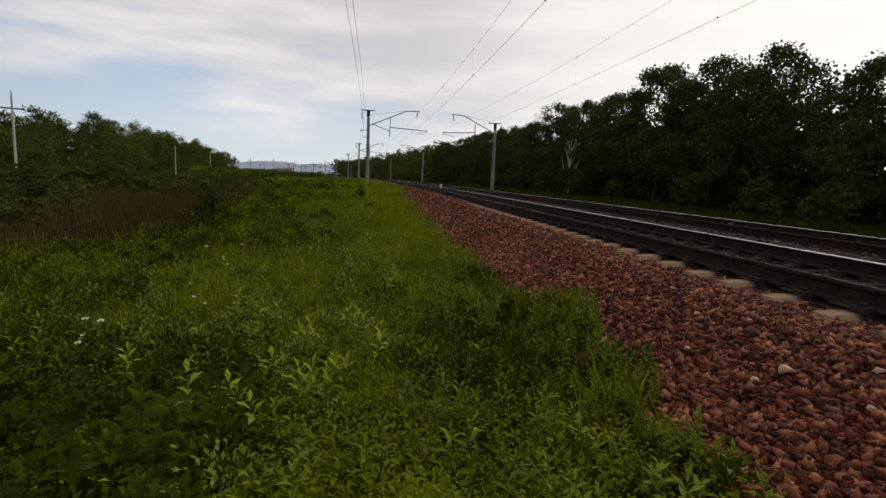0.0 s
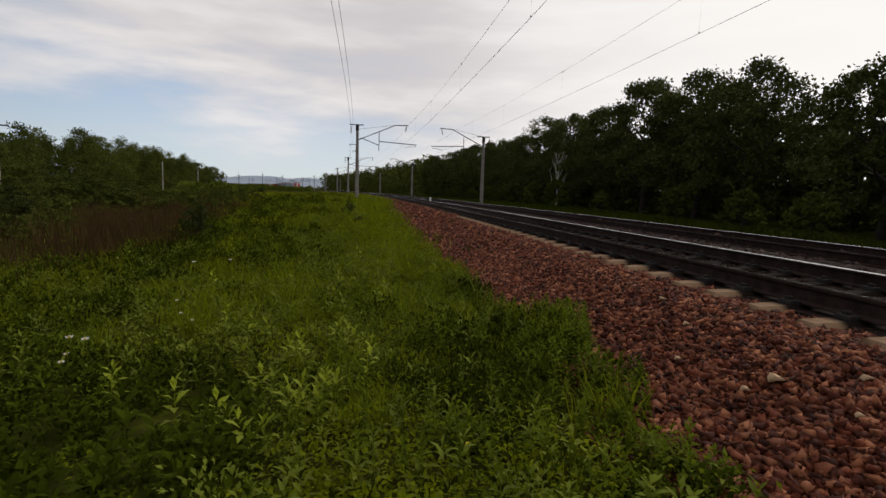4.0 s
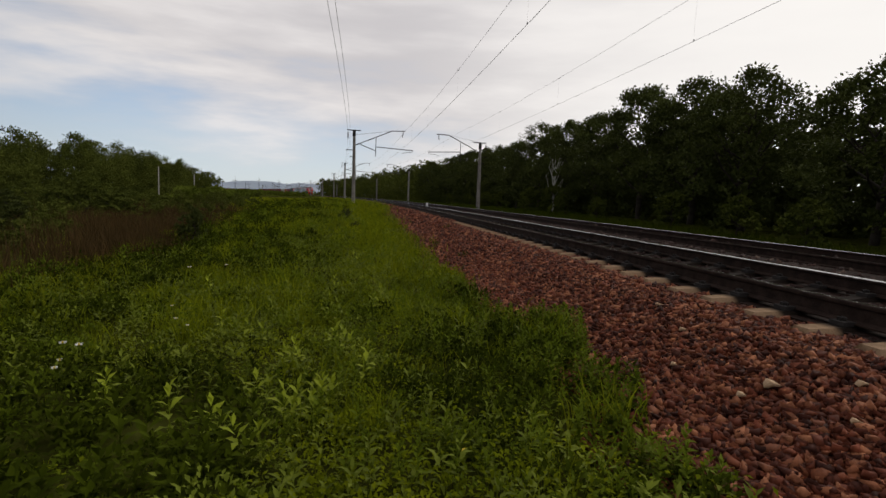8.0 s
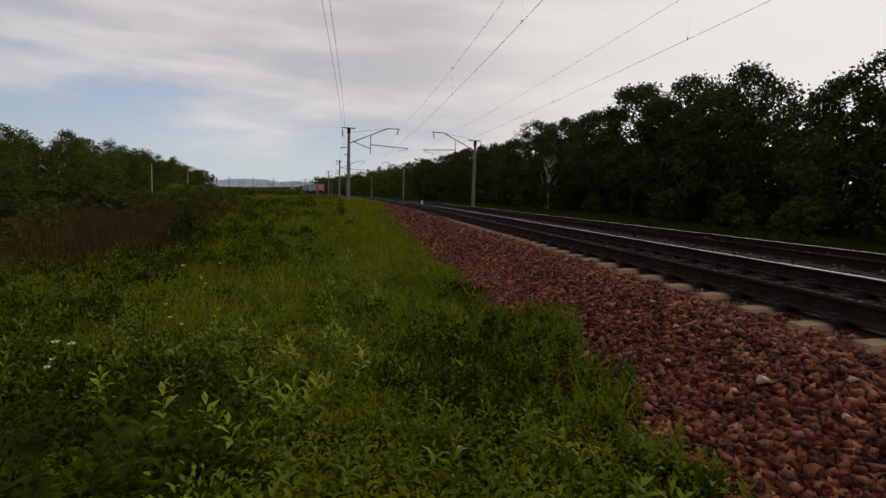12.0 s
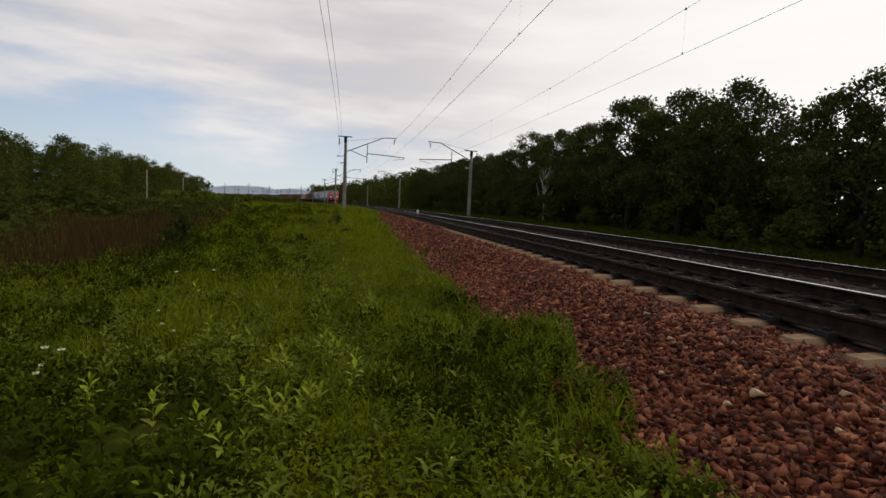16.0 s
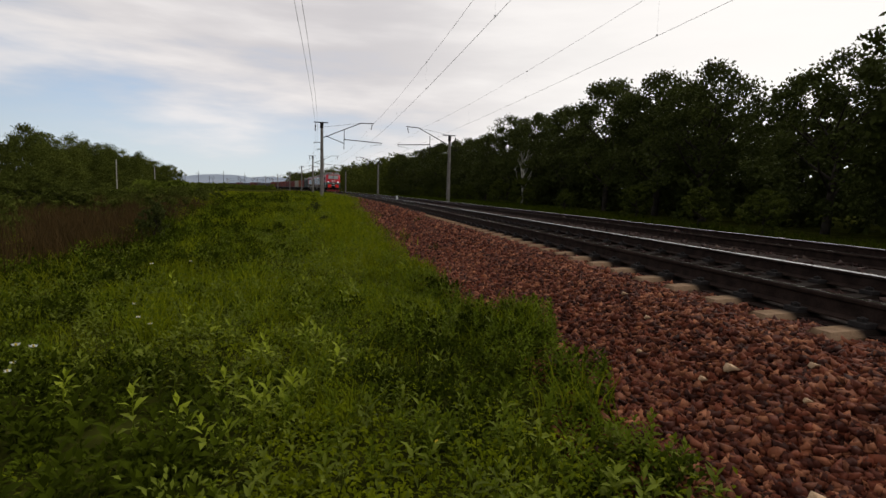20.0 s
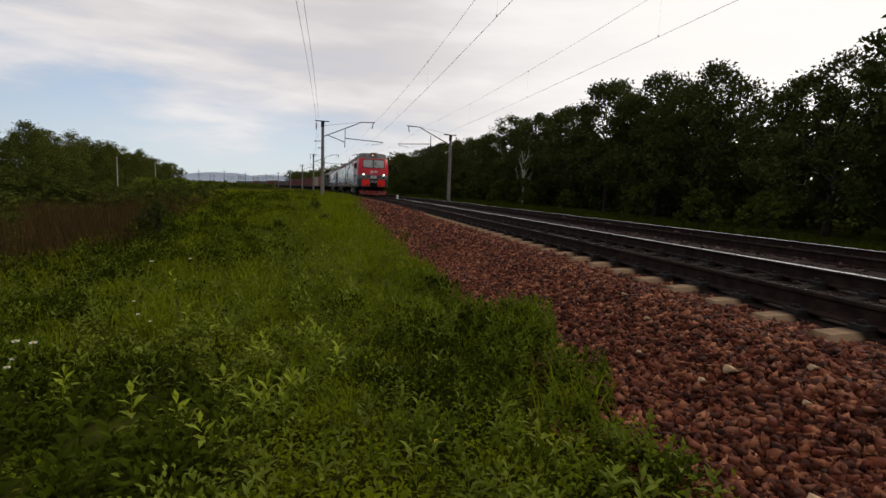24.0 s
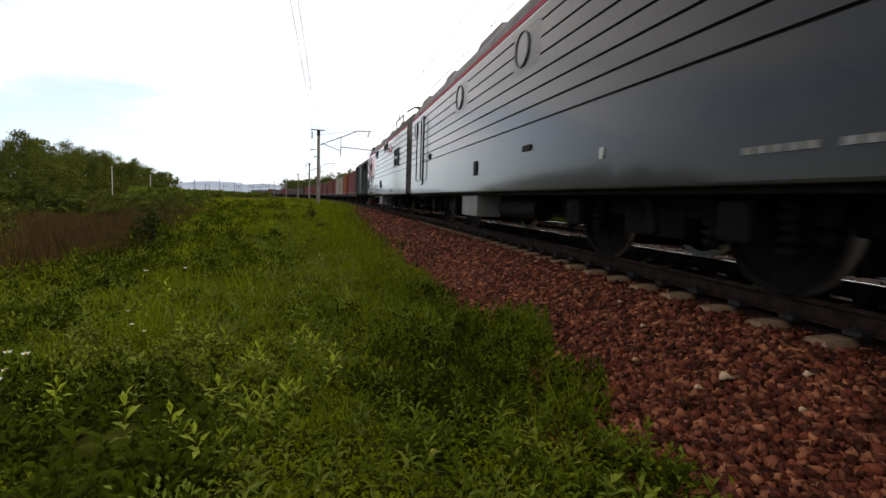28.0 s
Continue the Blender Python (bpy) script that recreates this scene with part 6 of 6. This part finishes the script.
def rosette(rng, cx, cy, height, n, length, width, z=None):
    """One upright herb with leaves set up the stem in turn."""
    z0 = float(turf_height(np.array(cx), np.array(cy))) if z is None else z
    lean = rng.normal(0, 0.08, 2)
    f = np.linspace(0.12, 1.0, n)
    ang = np.arange(n) * 2.4 + rng.uniform(0, 6.28)
    p = np.stack([cx + lean[0] * f * height, cy + lean[1] * f * height, z0 + f * height], 1)
    el = 0.15 + 0.85 * f ** 2 + rng.normal(0, 0.12, n)
    way = np.stack([np.cos(ang) * np.cos(el), np.sin(ang) * np.cos(el), np.sin(el)], 1)
    L = length * (0.65 + 0.55 * np.sin(np.pi * (0.15 + 0.75 * f))) * rng.uniform(0.8, 1.2, n)
    chunk = [leaves(rng, p, way, L, L * width * rng.uniform(0.85, 1.15, n), 0.18 * (1 - f) + 0.04)]
    s = blades(rng, np.array([cx, cx]), np.array([cy, cy]), np.array([height, height]), np.array([0.008, 0.008]), np.array([0.02, 0.02]))
    return join(chunk + [s])


def build_herbs():
    rng = np.random.default_rng(19)
    # tall pale herbs that stand out singly
    named = [(-1.20, 3.12, 0.34), (-0.92, 2.98, 0.30), (-0.40, 3.02, 0.36), (-0.52, 3.12, 0.32), (-0.66, 2.72, 0.30), (-0.42, 5.5, 0.42), (-0.03, 3.75, 0.38), (-0.26, 4.4, 0.40), (-1.05, 4.6, 0.34), (-1.4, 4.9, 0.36),
             (-0.32, 9.8, 0.45), (-0.62, 4.1, 0.34), (-0.12, 4.25, 0.32), (-0.78, 3.5, 0.30), (-0.30, 3.35, 0.28), (-1.7, 3.4, 0.28), (-0.5, 7.0, 0.42), (0.1, 6.1, 0.40), (-1.9, 6.2, 0.4)]
    for i, (x, y, h) in enumerate(named):
        stems = [rosette(rng, x + dx, y + dy, h * k, 11 + i % 4, 0.102 if y < 3.6 else 0.095, 0.34) for dx, dy, k in ((0, 0, 0.9), (0.07, 0.04, 0.7), (-0.06, 0.05, 0.62))[:1 + (i * 7) % 3]]
        v, f = join(stems)
        tagged(new("herb_plant", big_mesh("herb_plant", v, f, M_PALEHERB)), "leafy pale green weed standing in the grass", "weed", "weeds in the grass")
    out = []
    x, y = scatter(rng, 2700, 1.5, 13, -6, 2.8, 1.3)
    k = (x < toe(y) - 0.05) & (x > edge_left(y))
    for cx, cy, r in zip(x[k], y[k], rng.random(k.sum())):
        if (cx < -0.6 and cy < 3.6) or patchy(np.array(cx), np.array(cy), 1.9, 5.0) < 0.35 * rng.random() + 0.25:
            continue
        out.append(rosette(rng, cx, cy, 0.08 + 0.16 * r, 11, 0.045 + 0.045 * r, 0.28 + 0.2 * (1 - r)))
    v, f = join(out)
    tagged(new("leafy_weeds", big_mesh("leafy_weeds", v, f, M_HERB)), "mixed low leafy weeds in the verge", "weeds", kind="stuff")
    # taller dark-leaved weeds between the herbs and the ballast
    out = []
    x, y = scatter(rng, 420, 2.2, 8, -0.6, 2.6)
    for cx, cy, r in zip(x, y, rng.random(420)):
        if cx < toe(np.array(cy)) - 0.1 and patchy(np.array(cx), np.array(cy), 2.4, 0.3) > 0.42:
            out.append(rosette(rng, cx, cy, 0.14 + 0.16 * r, 20, 0.040 + 0.025 * r, 0.40))
    v, f = join(out)
    tagged(new("leafy_weeds", big_mesh("leafy_weeds", v, f, M_WEED)), "taller green leafy weeds beside the ballast", "weeds", kind="stuff")
    # clumps of weeds further along the verge
    out = []
    y = 9 + 42 * rng.random(620) ** 1.3
    x = edge_left(y) + (toe(y) - edge_left(y)) * rng.random(620)
    for cx, cy, r in zip(x, y, rng.random(620)):
        if patchy(np.array(cx), np.array(cy), 1.2, 2.5) > 0.45:
            out.append(rosette(rng, cx, cy, (0.15 + 0.26 * r) * (1 + cy / 90), 18, (0.045 + 0.04 * r) * (1 + cy / 40), 0.36))
    v, f = join(out)
    tagged(new("verge_weeds", big_mesh("verge_weeds", v, f, M_WEED)), "clumps of dark green weeds along the verge", "weeds", kind="stuff")
    # darker leafy weeds that creep onto the ballast
    out = []
    y = 2.0 + 9.0 * rng.random(420) ** 1.2
    x = toe(y) + 0.05 - np.abs(rng.normal(0, 0.45, 420))
    yy = rng.uniform(3.9, 5.9, 130)
    x, y = np.concatenate([x, toe(yy) + 0.06 - np.abs(rng.normal(0, 0.3, 130))]), np.concatenate([y, yy])
    rank = []
    for i, (cx, cy, r) in enumerate(zip(x, y, rng.random(550))):
        (rank if i >= 440 or i % 4 == 0 else out).append(rosette(rng, cx, cy, 0.09 + 0.15 * r, 18, 0.038 + 0.02 * r, 0.42))
    v, f = join(rank)
    tagged(new("edge_weeds", big_mesh("edge_weeds", v, f, M_WEED)), "rank green weeds on the foot of the ballast", "weeds", kind="stuff")
    v, f = join(out)
    tagged(new("edge_weeds", big_mesh("edge_weeds", v, f, M_WEED)), "mid green leafy weeds creeping onto the ballast", "weeds", kind="stuff")
    # single weeds that have taken root in the ballast
    for x, y, h in ((1.72, 13.2, 0.26), (1.86, 13.6, 0.2), (2.1, 10.9, 0.14), (2.75, 17.5, 0.16), (1.95, 3.4, 0.16)):
        v, f = join([rosette(rng, x + dx, y + dy, h * k, 14, 0.06, 0.4) for dx, dy, k in ((0, 0, 1), (0.1, 0.05, 0.8), (-0.08, 0.06, 0.7), (0.03, -0.09, 0.75))])
        tagged(new("ballast_weed", big_mesh("ballast_weed", v, f, M_DARKWEED)), "small dark weed rooted in the ballast stones", "weed", "weeds on the ballast")
    # broad-leaved weeds in the foreground, in a darker leaf colour that holds its shade
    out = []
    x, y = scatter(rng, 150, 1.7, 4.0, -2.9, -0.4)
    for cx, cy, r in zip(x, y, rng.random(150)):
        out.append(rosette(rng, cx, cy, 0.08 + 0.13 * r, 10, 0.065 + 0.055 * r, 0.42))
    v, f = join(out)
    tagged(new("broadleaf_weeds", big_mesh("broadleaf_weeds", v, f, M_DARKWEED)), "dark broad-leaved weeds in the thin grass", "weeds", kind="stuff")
    # low cover of small leaves, thickest near the ballast and in the foreground
    x, y = scatter(rng, 85000, 1.3, 13, -6, 3.0, 1.25)
    k = (x < toe(y) + rng.normal(0, 0.05, len(x))) & (x > edge_left(y))
    x, y = x[k], y[k]
    k = patchy(x, y, 2.3, 1.0) + 0.35 * (x > -0.4) + 0.2 * (y < 4) - 0.55 * ((x > toe(y) - 1.4) & (y > 2.7) & (y < 5.6)) - 0.6 * ((x < -0.6) & (y < 3.8)) > rng.random(len(x)) * 0.9 + 0.1
    x, y = x[k], y[k]
    n = len(x)
    z = turf_height(x, y) + rng.random(n) ** 0.7 * (0.05 + 0.20 * patchy(x, y, 2.0, 3.3))
    ang, el = rng.uniform(0, 6.28, n), rng.uniform(-0.2, 0.9, n)
    way = np.stack([np.cos(ang) * np.cos(el), np.sin(ang) * np.cos(el), np.sin(el)], 1)
    L = rng.uniform(0.016, 0.050, n)
    v, f = leaves(rng, np.stack([x, y, z], 1), way, L, L * rng.uniform(0.35, 0.75, n), rng.uniform(0, 0.2, n))
    tagged(new("low_leaf_cover", big_mesh("low_leaf_cover", v, f, M_CLOVER)), "yellowish green cover of small-leaved plants", "ground cover", kind="stuff")
    # dry brown weeds in the dip
    n = 60000
    y = 7 + 36 * rng.random(n) ** 1.5
    x = edge_left(y) - 0.1 - rng.random(n) * (4 + 0.36 * y)
    k = (patchy(x, y, 0.5, 1.2) > 0.36 + 0.35 * rng.random(n)) & (x / y > -0.75 + 0.3 * rng.random(n)) | ((y < 25) & (y > 11) & (x / y < -0.30) & (x / y > -0.50 - 0.06 * rng.random(n)))
    x, y = x[k], y[k]
    v, f = blades(rng, x, y, rng.uniform(0.25, 0.95, len(x)) * (0.45 + 0.55 * np.clip((edge_left(y) - x) / 2, 0, 1)) * (0.6 + 0.8 * patchy(x, y, 1.6, 0.7)), rng.uniform(0.008, 0.022, len(x)), rng.uniform(0.05, 0.4, len(x)))
    tagged(new("dry_weeds", big_mesh("dry_weeds", v, f, M_DRY)), "brown dry weeds in the dip beside the verge", "weeds", kind="stuff")
    # stalks with seed heads leaning over the foreground
    for x, y, h in ((0.3, 3.3, 0.4), (0.55, 3.1, 0.36), (0.75, 3.4, 0.38), (0.1, 2.9, 0.34), (1.05, 3.2, 0.3), (-0.2, 3.1, 0.4)):
        bm = bmesh.new()
        z = float(turf_height(np.array(x), np.array(y)))
        add_tube(bm, [(x, y, z), (x + 0.02, y, z + h * 0.6), (x + 0.06, y - 0.02, z + h)], 0.0022, 4)
        for i in range(10):
            f = 0.6 + 0.04 * i
            a = i * 2.2
            add_rod(bm, (x + 0.04 * f, y - 0.01, z + h * f), (x + 0.04 * f + 0.018 * math.cos(a), y + 0.018 * math.sin(a), z + h * f + 0.015), 0.003, 0.001, 4)
        me = bpy.data.meshes.new("grass_stalk")
        bm.to_mesh(me)
        bm.free()
        me.materials.append(M_HERB)
        tagged(new("grass_stalk", me), "single pale grass stalk with a seed head", "grass stalk", "grass stalks")


def build_flowers():
    def flower(x, y, h, r, mat, label):
        z = float(turf_height(np.array(x), np.array(y)))
        fl = thing("flower", label, "flower", "flowers in the grass", pose(x, y, z))
        bm = bmesh.new()
        add_tube(bm, [(0, 0, 0), (0.01, 0, h * 0.5), (0.0, 0.01, h)], 0.003, 5)
        part("stem", bm, M_HERB, fl)
        bm = bmesh.new()
        for i in range(9):
            a = i * 2 * math.pi / 9
            b = bmesh.ops.create_circle(bm, cap_ends=True, segments=6, radius=r * 0.45)["verts"]
            bmesh.ops.transform(bm, matrix=Matrix.Translation((math.cos(a) * r * 0.65, math.sin(a) * r * 0.65, h + 0.008 * (i % 2))) @ Euler((0.25 * math.sin(a), -0.25 * math.cos(a), 0)).to_matrix().to_4x4(), verts=b)
        part("petals", bm, mat, fl)
        bm = bmesh.new()
        add_lathe(bm, [(r * 0.28, h), (r * 0.25, h + 0.012), (0.002, h + 0.016)], 8)
        part("flower_centre", bm, M_PETALY, fl)
    w = "white-petalled wild flower in the grass"
    for x, y, h, r in ((-2.25, 3.95, 0.30, 0.026), (-2.13, 3.93, 0.29, 0.026), (-2.16, 3.75, 0.22, 0.018), (-2.12, 3.62, 0.20, 0.02), (-1.75, 4.75, 0.3, 0.018), (-1.6, 4.6, 0.27, 0.014), (-1.95, 5.2, 0.3, 0.016), (-2.6, 7.6, 0.35, 0.03), (-2.2, 8.0, 0.35, 0.025)):
        flower(x, y, h, r, M_PETAL, w)
    flower(0.52, 2.45, 0.16, 0.012, M_PETALY, "tiny yellow wild flower in low leaves")


def build_mounds():
    """Low rounded plants grown close together, each kind with leaves of its own colour."""
    rng = np.random.default_rng(77)
    kinds = {"clover": [], "weed": [], "herb": [], "dark": []}
    for n, y0, y1, xl, size, leaf, per, power in ((420, -6, 1.4, -5.0, 1.3, 0.05, 60, 1.0), (900, 1.3, 6.5, -5.0, 1.1, 0.040, 110, 0.9), (1000, 6, 15, -9, 1.5, 0.055, 95, 1.1), (900, 14, 36, -11, 2.0, 0.085, 80, 1.2), (500, 34, 75, -14, 3.0, 0.13, 70, 1.2)):
        cx, cy = scatter(rng, n, y0, y1, xl, 2.9, power)
        k = (cx < toe(cy) - 0.08) & (cx > edge_left(cy) - 1.0)
        cx, cy = cx[k], cy[k]
        rel = cx - (toe(cy) - 2.0)
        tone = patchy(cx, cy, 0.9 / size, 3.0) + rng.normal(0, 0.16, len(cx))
        # yellower growth along the ballast and in the open foreground, ranker and darker away from it; the verge's
        # uneven light is put into these leaf colours too
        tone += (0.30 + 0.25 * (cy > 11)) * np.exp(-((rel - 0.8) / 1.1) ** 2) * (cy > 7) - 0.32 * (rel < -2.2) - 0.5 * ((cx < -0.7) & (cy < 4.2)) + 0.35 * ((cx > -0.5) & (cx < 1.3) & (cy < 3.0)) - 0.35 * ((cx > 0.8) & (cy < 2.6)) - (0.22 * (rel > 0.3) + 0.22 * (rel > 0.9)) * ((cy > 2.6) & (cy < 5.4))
        for x, y, t in zip(cx, cy, tone):
            r = size * rng.uniform(0.07, 0.20)
            h = r * rng.uniform(0.7, 1.5)
            m = int(per * rng.uniform(0.6, 1.3))
            d = rng.normal(size=(m, 3))
            d[:, 2] = np.abs(d[:, 2])
            d /= np.linalg.norm(d, axis=1)[:, None]
            f = rng.uniform(0.72, 1.12, m)[:, None]
            p = d * f * (r, r, h) + (x, y, float(turf_height(np.array(x), np.array(y))))
            p[:, :2] += rng.normal(0, r * 0.16, (m, 2))
            way = d + rng.normal(0, 0.55, (m, 3)) + (0, 0, 0.15)
            way /= np.linalg.norm(way, axis=1)[:, None]
            L = leaf * rng.uniform(0.55, 1.3, m) * (1.35 if t < 0.25 else 1.0)
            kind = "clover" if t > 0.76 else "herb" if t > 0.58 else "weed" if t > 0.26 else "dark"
            kinds[kind].append(leaves(rng, p, way, L, L * rng.uniform(0.3, 0.6, m), rng.uniform(0, 0.2, m)))
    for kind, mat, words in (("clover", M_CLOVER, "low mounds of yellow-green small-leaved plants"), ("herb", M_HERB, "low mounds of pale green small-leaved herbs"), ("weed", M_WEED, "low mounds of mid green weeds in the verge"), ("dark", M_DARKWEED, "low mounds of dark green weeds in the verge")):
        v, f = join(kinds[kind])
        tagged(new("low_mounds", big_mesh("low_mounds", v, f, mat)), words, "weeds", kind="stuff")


build_grass()
build_mounds()
build_herbs()
build_flowers()


# ---------------------------------------------------------------- sleepers, fastenings and ballast stones
def sleeper_mesh():
    bm = bmesh.new()
    prof = [(-1.30, 0.546), (-1.02, 0.556), (-0.60, 0.556), (-0.4, 0.53), (0.4, 0.53), (0.60, 0.556), (1.02, 0.556), (1.30, 0.546)]
    rings = []
    for x, z in prof:
        e = 0.03 if abs(x) > 1.2 else 0
        rings.append([bm.verts.new(p) for p in ((x - math.copysign(e, x) * -1, -0.14, 0.33), (x, -0.108, z - 0.045), (x - math.copysign(e, x), -0.072, z), (x - math.copysign(e, x), 0.072, z), (x, 0.108, z - 0.045), (x - math.copysign(e, x) * -1, 0.14, 0.33))])
    for a, b in zip(rings[:-1], rings[1:]):
        for i in range(5):
            bm.faces.new((a[i], a[i + 1], b[i + 1], b[i]))
    bm.faces.new(rings[0])
    bm.faces.new(rings[-1][::-1])
    bmesh.ops.recalc_face_normals(bm, faces=bm.faces[:])
    me = bpy.data.meshes.new("sleeper")
    bm.to_mesh(me)
    bm.free()
    me.materials.append(M_TIE)
    return me


def fastening_mesh():
    bm = bmesh.new()
    for s in (-1, 1):
        add_box(bm, (s * 0.055 if s > 0 else -0.17, -0.07, 0.556), (0.17 if s > 0 else -0.055, 0.07, 0.60), 0.008)
        add_rod(bm, (s * 0.12, 0, 0.58), (s * 0.12, 0, 0.635), 0.018, 0.018, 6)
        add_rod(bm, (s * 0.12, 0, 0.60), (s * 0.12, 0, 0.628), 0.036, 0.036, 6)
    me = bpy.data.meshes.new("fastening")
    bm.to_mesh(me)
    bm.free()
    me.materials.append(M_IRON)
    return me


SLEEPER_STEP = 0.57


def build_sleepers():
    tie, clip = sleeper_mesh(), fastening_mesh()
    rng = random.Random(2)
    for tr, off, y0, y1 in ((TRACKS[0], 0.0, -4.51, 110.0), (TRACKS[1], TRACK_GAP, 0.0, 60.0)):
        y = y0
        while y < y1:
            o = new("sleeper", tie)
            o.parent = tr
            o.matrix_basis = track_pose(y + rng.uniform(-0.02, 0.02), off, rng.uniform(-0.004, 0.012) - (0.05 if off else 0.0))
            if off == 0.0 and y < 24:
                for s in (-0.78, 0.78):
                    c = new("fastening", clip)
                    c.parent = o
                    c.location = (s, 0, 0)
            y += SLEEPER_STEP


def stone_verts(rng):
    """A broken stone: a cube knocked out of shape, twelve triangles."""
    v = np.array([(x, y, z) for x in (-1, 1) for y in (-1, 1) for z in (-1, 1)], float)
    v += rng.uniform(-0.42, 0.12, (8, 3)) * np.sign(v)
    v[:, 0] += 0.28 * rng.uniform(-1, 1) * v[:, 2]
    v[:, 1] += 0.35 * rng.uniform(-1, 1) * v[:, 2]
    v[7] *= rng.uniform(0.5, 0.9)
    v[2] *= rng.uniform(0.5, 0.95)
    v[4] *= rng.uniform(0.55, 1.0)
    v[1] *= rng.uniform(0.5, 1.0)
    return v * (1.0, 0.84, 0.68)


STONE_FACES = np.array([(0, 1, 3), (0, 3, 2), (4, 6, 7), (4, 7, 5), (0, 4, 5), (0, 5, 1), (0, 2, 6), (0, 6, 4), (1, 5, 7), (1, 7, 3), (2, 3, 7), (2, 7, 6)])


def build_stones():
    rng = np.random.default_rng(5)
    shapes = [stone_verts(rng) for _ in range(14)]
    meshes = []
    for v in shapes:
        meshes.append(big_mesh("stone", v * 0.036, STONE_FACES, M_STONE))
    bed = bpy.data.objects["ballast"]

    def spot(n, y0, y1, o0, o1, power=1.0):
        y = y0 + (y1 - y0) * rng.random(n) ** power
        return o0 + (o1 - o0) * rng.random(n), y

    # the stones that lie nearest, each one for itself
    off, y = spot(300, 2.2, 5.2, -2.75, -1.35)
    for o, yy in zip(off, y):
        s = new("stone", meshes[rng.integers(14)])
        s.parent = bed
        p = on_track(yy, o, float(bed_height(o)) + 0.030)
        s.location, s.rotation_euler = p, (rng.normal(0, 0.5), rng.normal(0, 0.5), rng.uniform(0, 6.28))
        k = rng.uniform(0.42, 1.0)
        s.scale = (k, k, k)
    pale = material("pale_stone", (0.50, 0.33, 0.19), (0.68, 0.48, 0.31), 0.8, 20, 90, 0.3, spec=0.1)
    for x, y, k in ((2.60, 2.75, 1.15), (2.40, 2.76, 0.7), (2.93, 2.45, 0.8), (2.05, 1.62, 1.2), (2.95, 4.6, 0.8), (2.35, 3.4, 0.6), (2.75, 3.9, 0.7), (2.62, 2.2, 0.6)):
        s = new("stone", big_mesh("stone", shapes[3] * 0.036, STONE_FACES, pale))
        s.parent = bed
        s.location, s.rotation_euler, s.scale = (x, y, float(bed_height(x - AXIS)) + 0.055), (-0.35, -0.3, 0.6 + x), (k, k, k * 1.25)
        s["label"] = "pale stone among the reddish ballast"
    # the rest
    rail = lambda o: (np.abs(np.abs(o) - 0.78) > 0.09)
    for name, words, mat, beds in (("ballast_stones", "broken reddish-brown ballast stones", M_STONE, ((9000, -7, 1.1, -3.5, -1.0, 0.034, 1.0), (42000, 1.0, 9, -3.5, -1.0, 0.0225, 1.2), (33000, 7, 22, -3.6, -1.0, 0.0275, 1.2), (13000, 20, 60, -3.5, -1.0, 0.05, 1.3))), ("oily_ballast_stones", "dark ballast stones between the rails", M_STONE_DARK, (
            (5000, 0, 18, -0.98, 0.98, 0.030, 1.0), (4000, 18, 60, -0.9, 0.9, 0.045, 1.0), (7500, 2, 40, 0.9, 3.3, 0.036, 1.2), (3500, 4, 50, 3.4, 7.2, 0.05, 1.2)))):
        scatter_stones(rng, shapes, spot, rail, name, words, mat, beds, bed)


def scatter_stones(rng, shapes, spot, rail, name, words, mat, beds, bed):
    vs, fs, base = [], [], 0
    for n, y0, y1, o0, o1, size, power in beds:
        off, y = spot(n, y0, y1, o0, o1, power)
        h = CURVE * y
        x = AXIS - CURVE * y * y / 2 + off * np.cos(h)
        yy = y + off * np.sin(h)
        k = rail(off) & (x > toe(yy) - 0.22 - np.abs(rng.normal(0, 0.10, n)))
        # sleepers keep their tops clear
        ph = np.abs((y + 4.51) / SLEEPER_STEP - np.round((y + 4.51) / SLEEPER_STEP)) * SLEEPER_STEP
        k &= ~((off > -1.34) & (off < 1.34) & (ph < 0.15))
        x, yy, off = x[k], yy[k], off[k]
        m = len(x)
        z = np.maximum(bed_height(off), ground_height(x, yy) + 0.01 - 0.5 * (off > -2.4)) + size * rng.uniform(-0.35, 1.25, m) - np.where((off > -1.3) & (off < 1.3), 0.02, 0)
        # most stones have settled on their flatter sides
        q = rng.normal(size=(m, 4)) * (1.0, 0.33, 0.33, 1.0)
        q /= np.linalg.norm(q, axis=1)[:, None]
        w, a, b, c = q.T
        R = np.stack([1 - 2 * (b * b + c * c), 2 * (a * b - w * c), 2 * (a * c + w * b), 2 * (a * b + w * c), 1 - 2 * (a * a + c * c), 2 * (b * c - w * a), 2 * (a * c - w * b), 2 * (b * c + w * a), 1 - 2 * (a * a + b * b)], 1).reshape(-1, 3, 3)
        sh = np.array(shapes)[rng.integers(0, 14, m)] * (size * rng.uniform(0.6, 1.45, m) ** 1.8)[:, None, None]
        v = np.einsum("nij,nkj->nki", R, sh) + np.stack([x, yy, z], 1)[:, None, :]
        vs.append(v.reshape(-1, 3))
        fs.append((STONE_FACES[None] + (np.arange(m) * 8)[:, None, None]).reshape(-1, 3) + base)
        base += m * 8
    ob = new(name, big_mesh(name, np.concatenate(vs), np.concatenate(fs), mat))
    ob.parent = bed
    tagged(ob, words, kind="stuff")


build_sleepers()
build_stones()


motions()
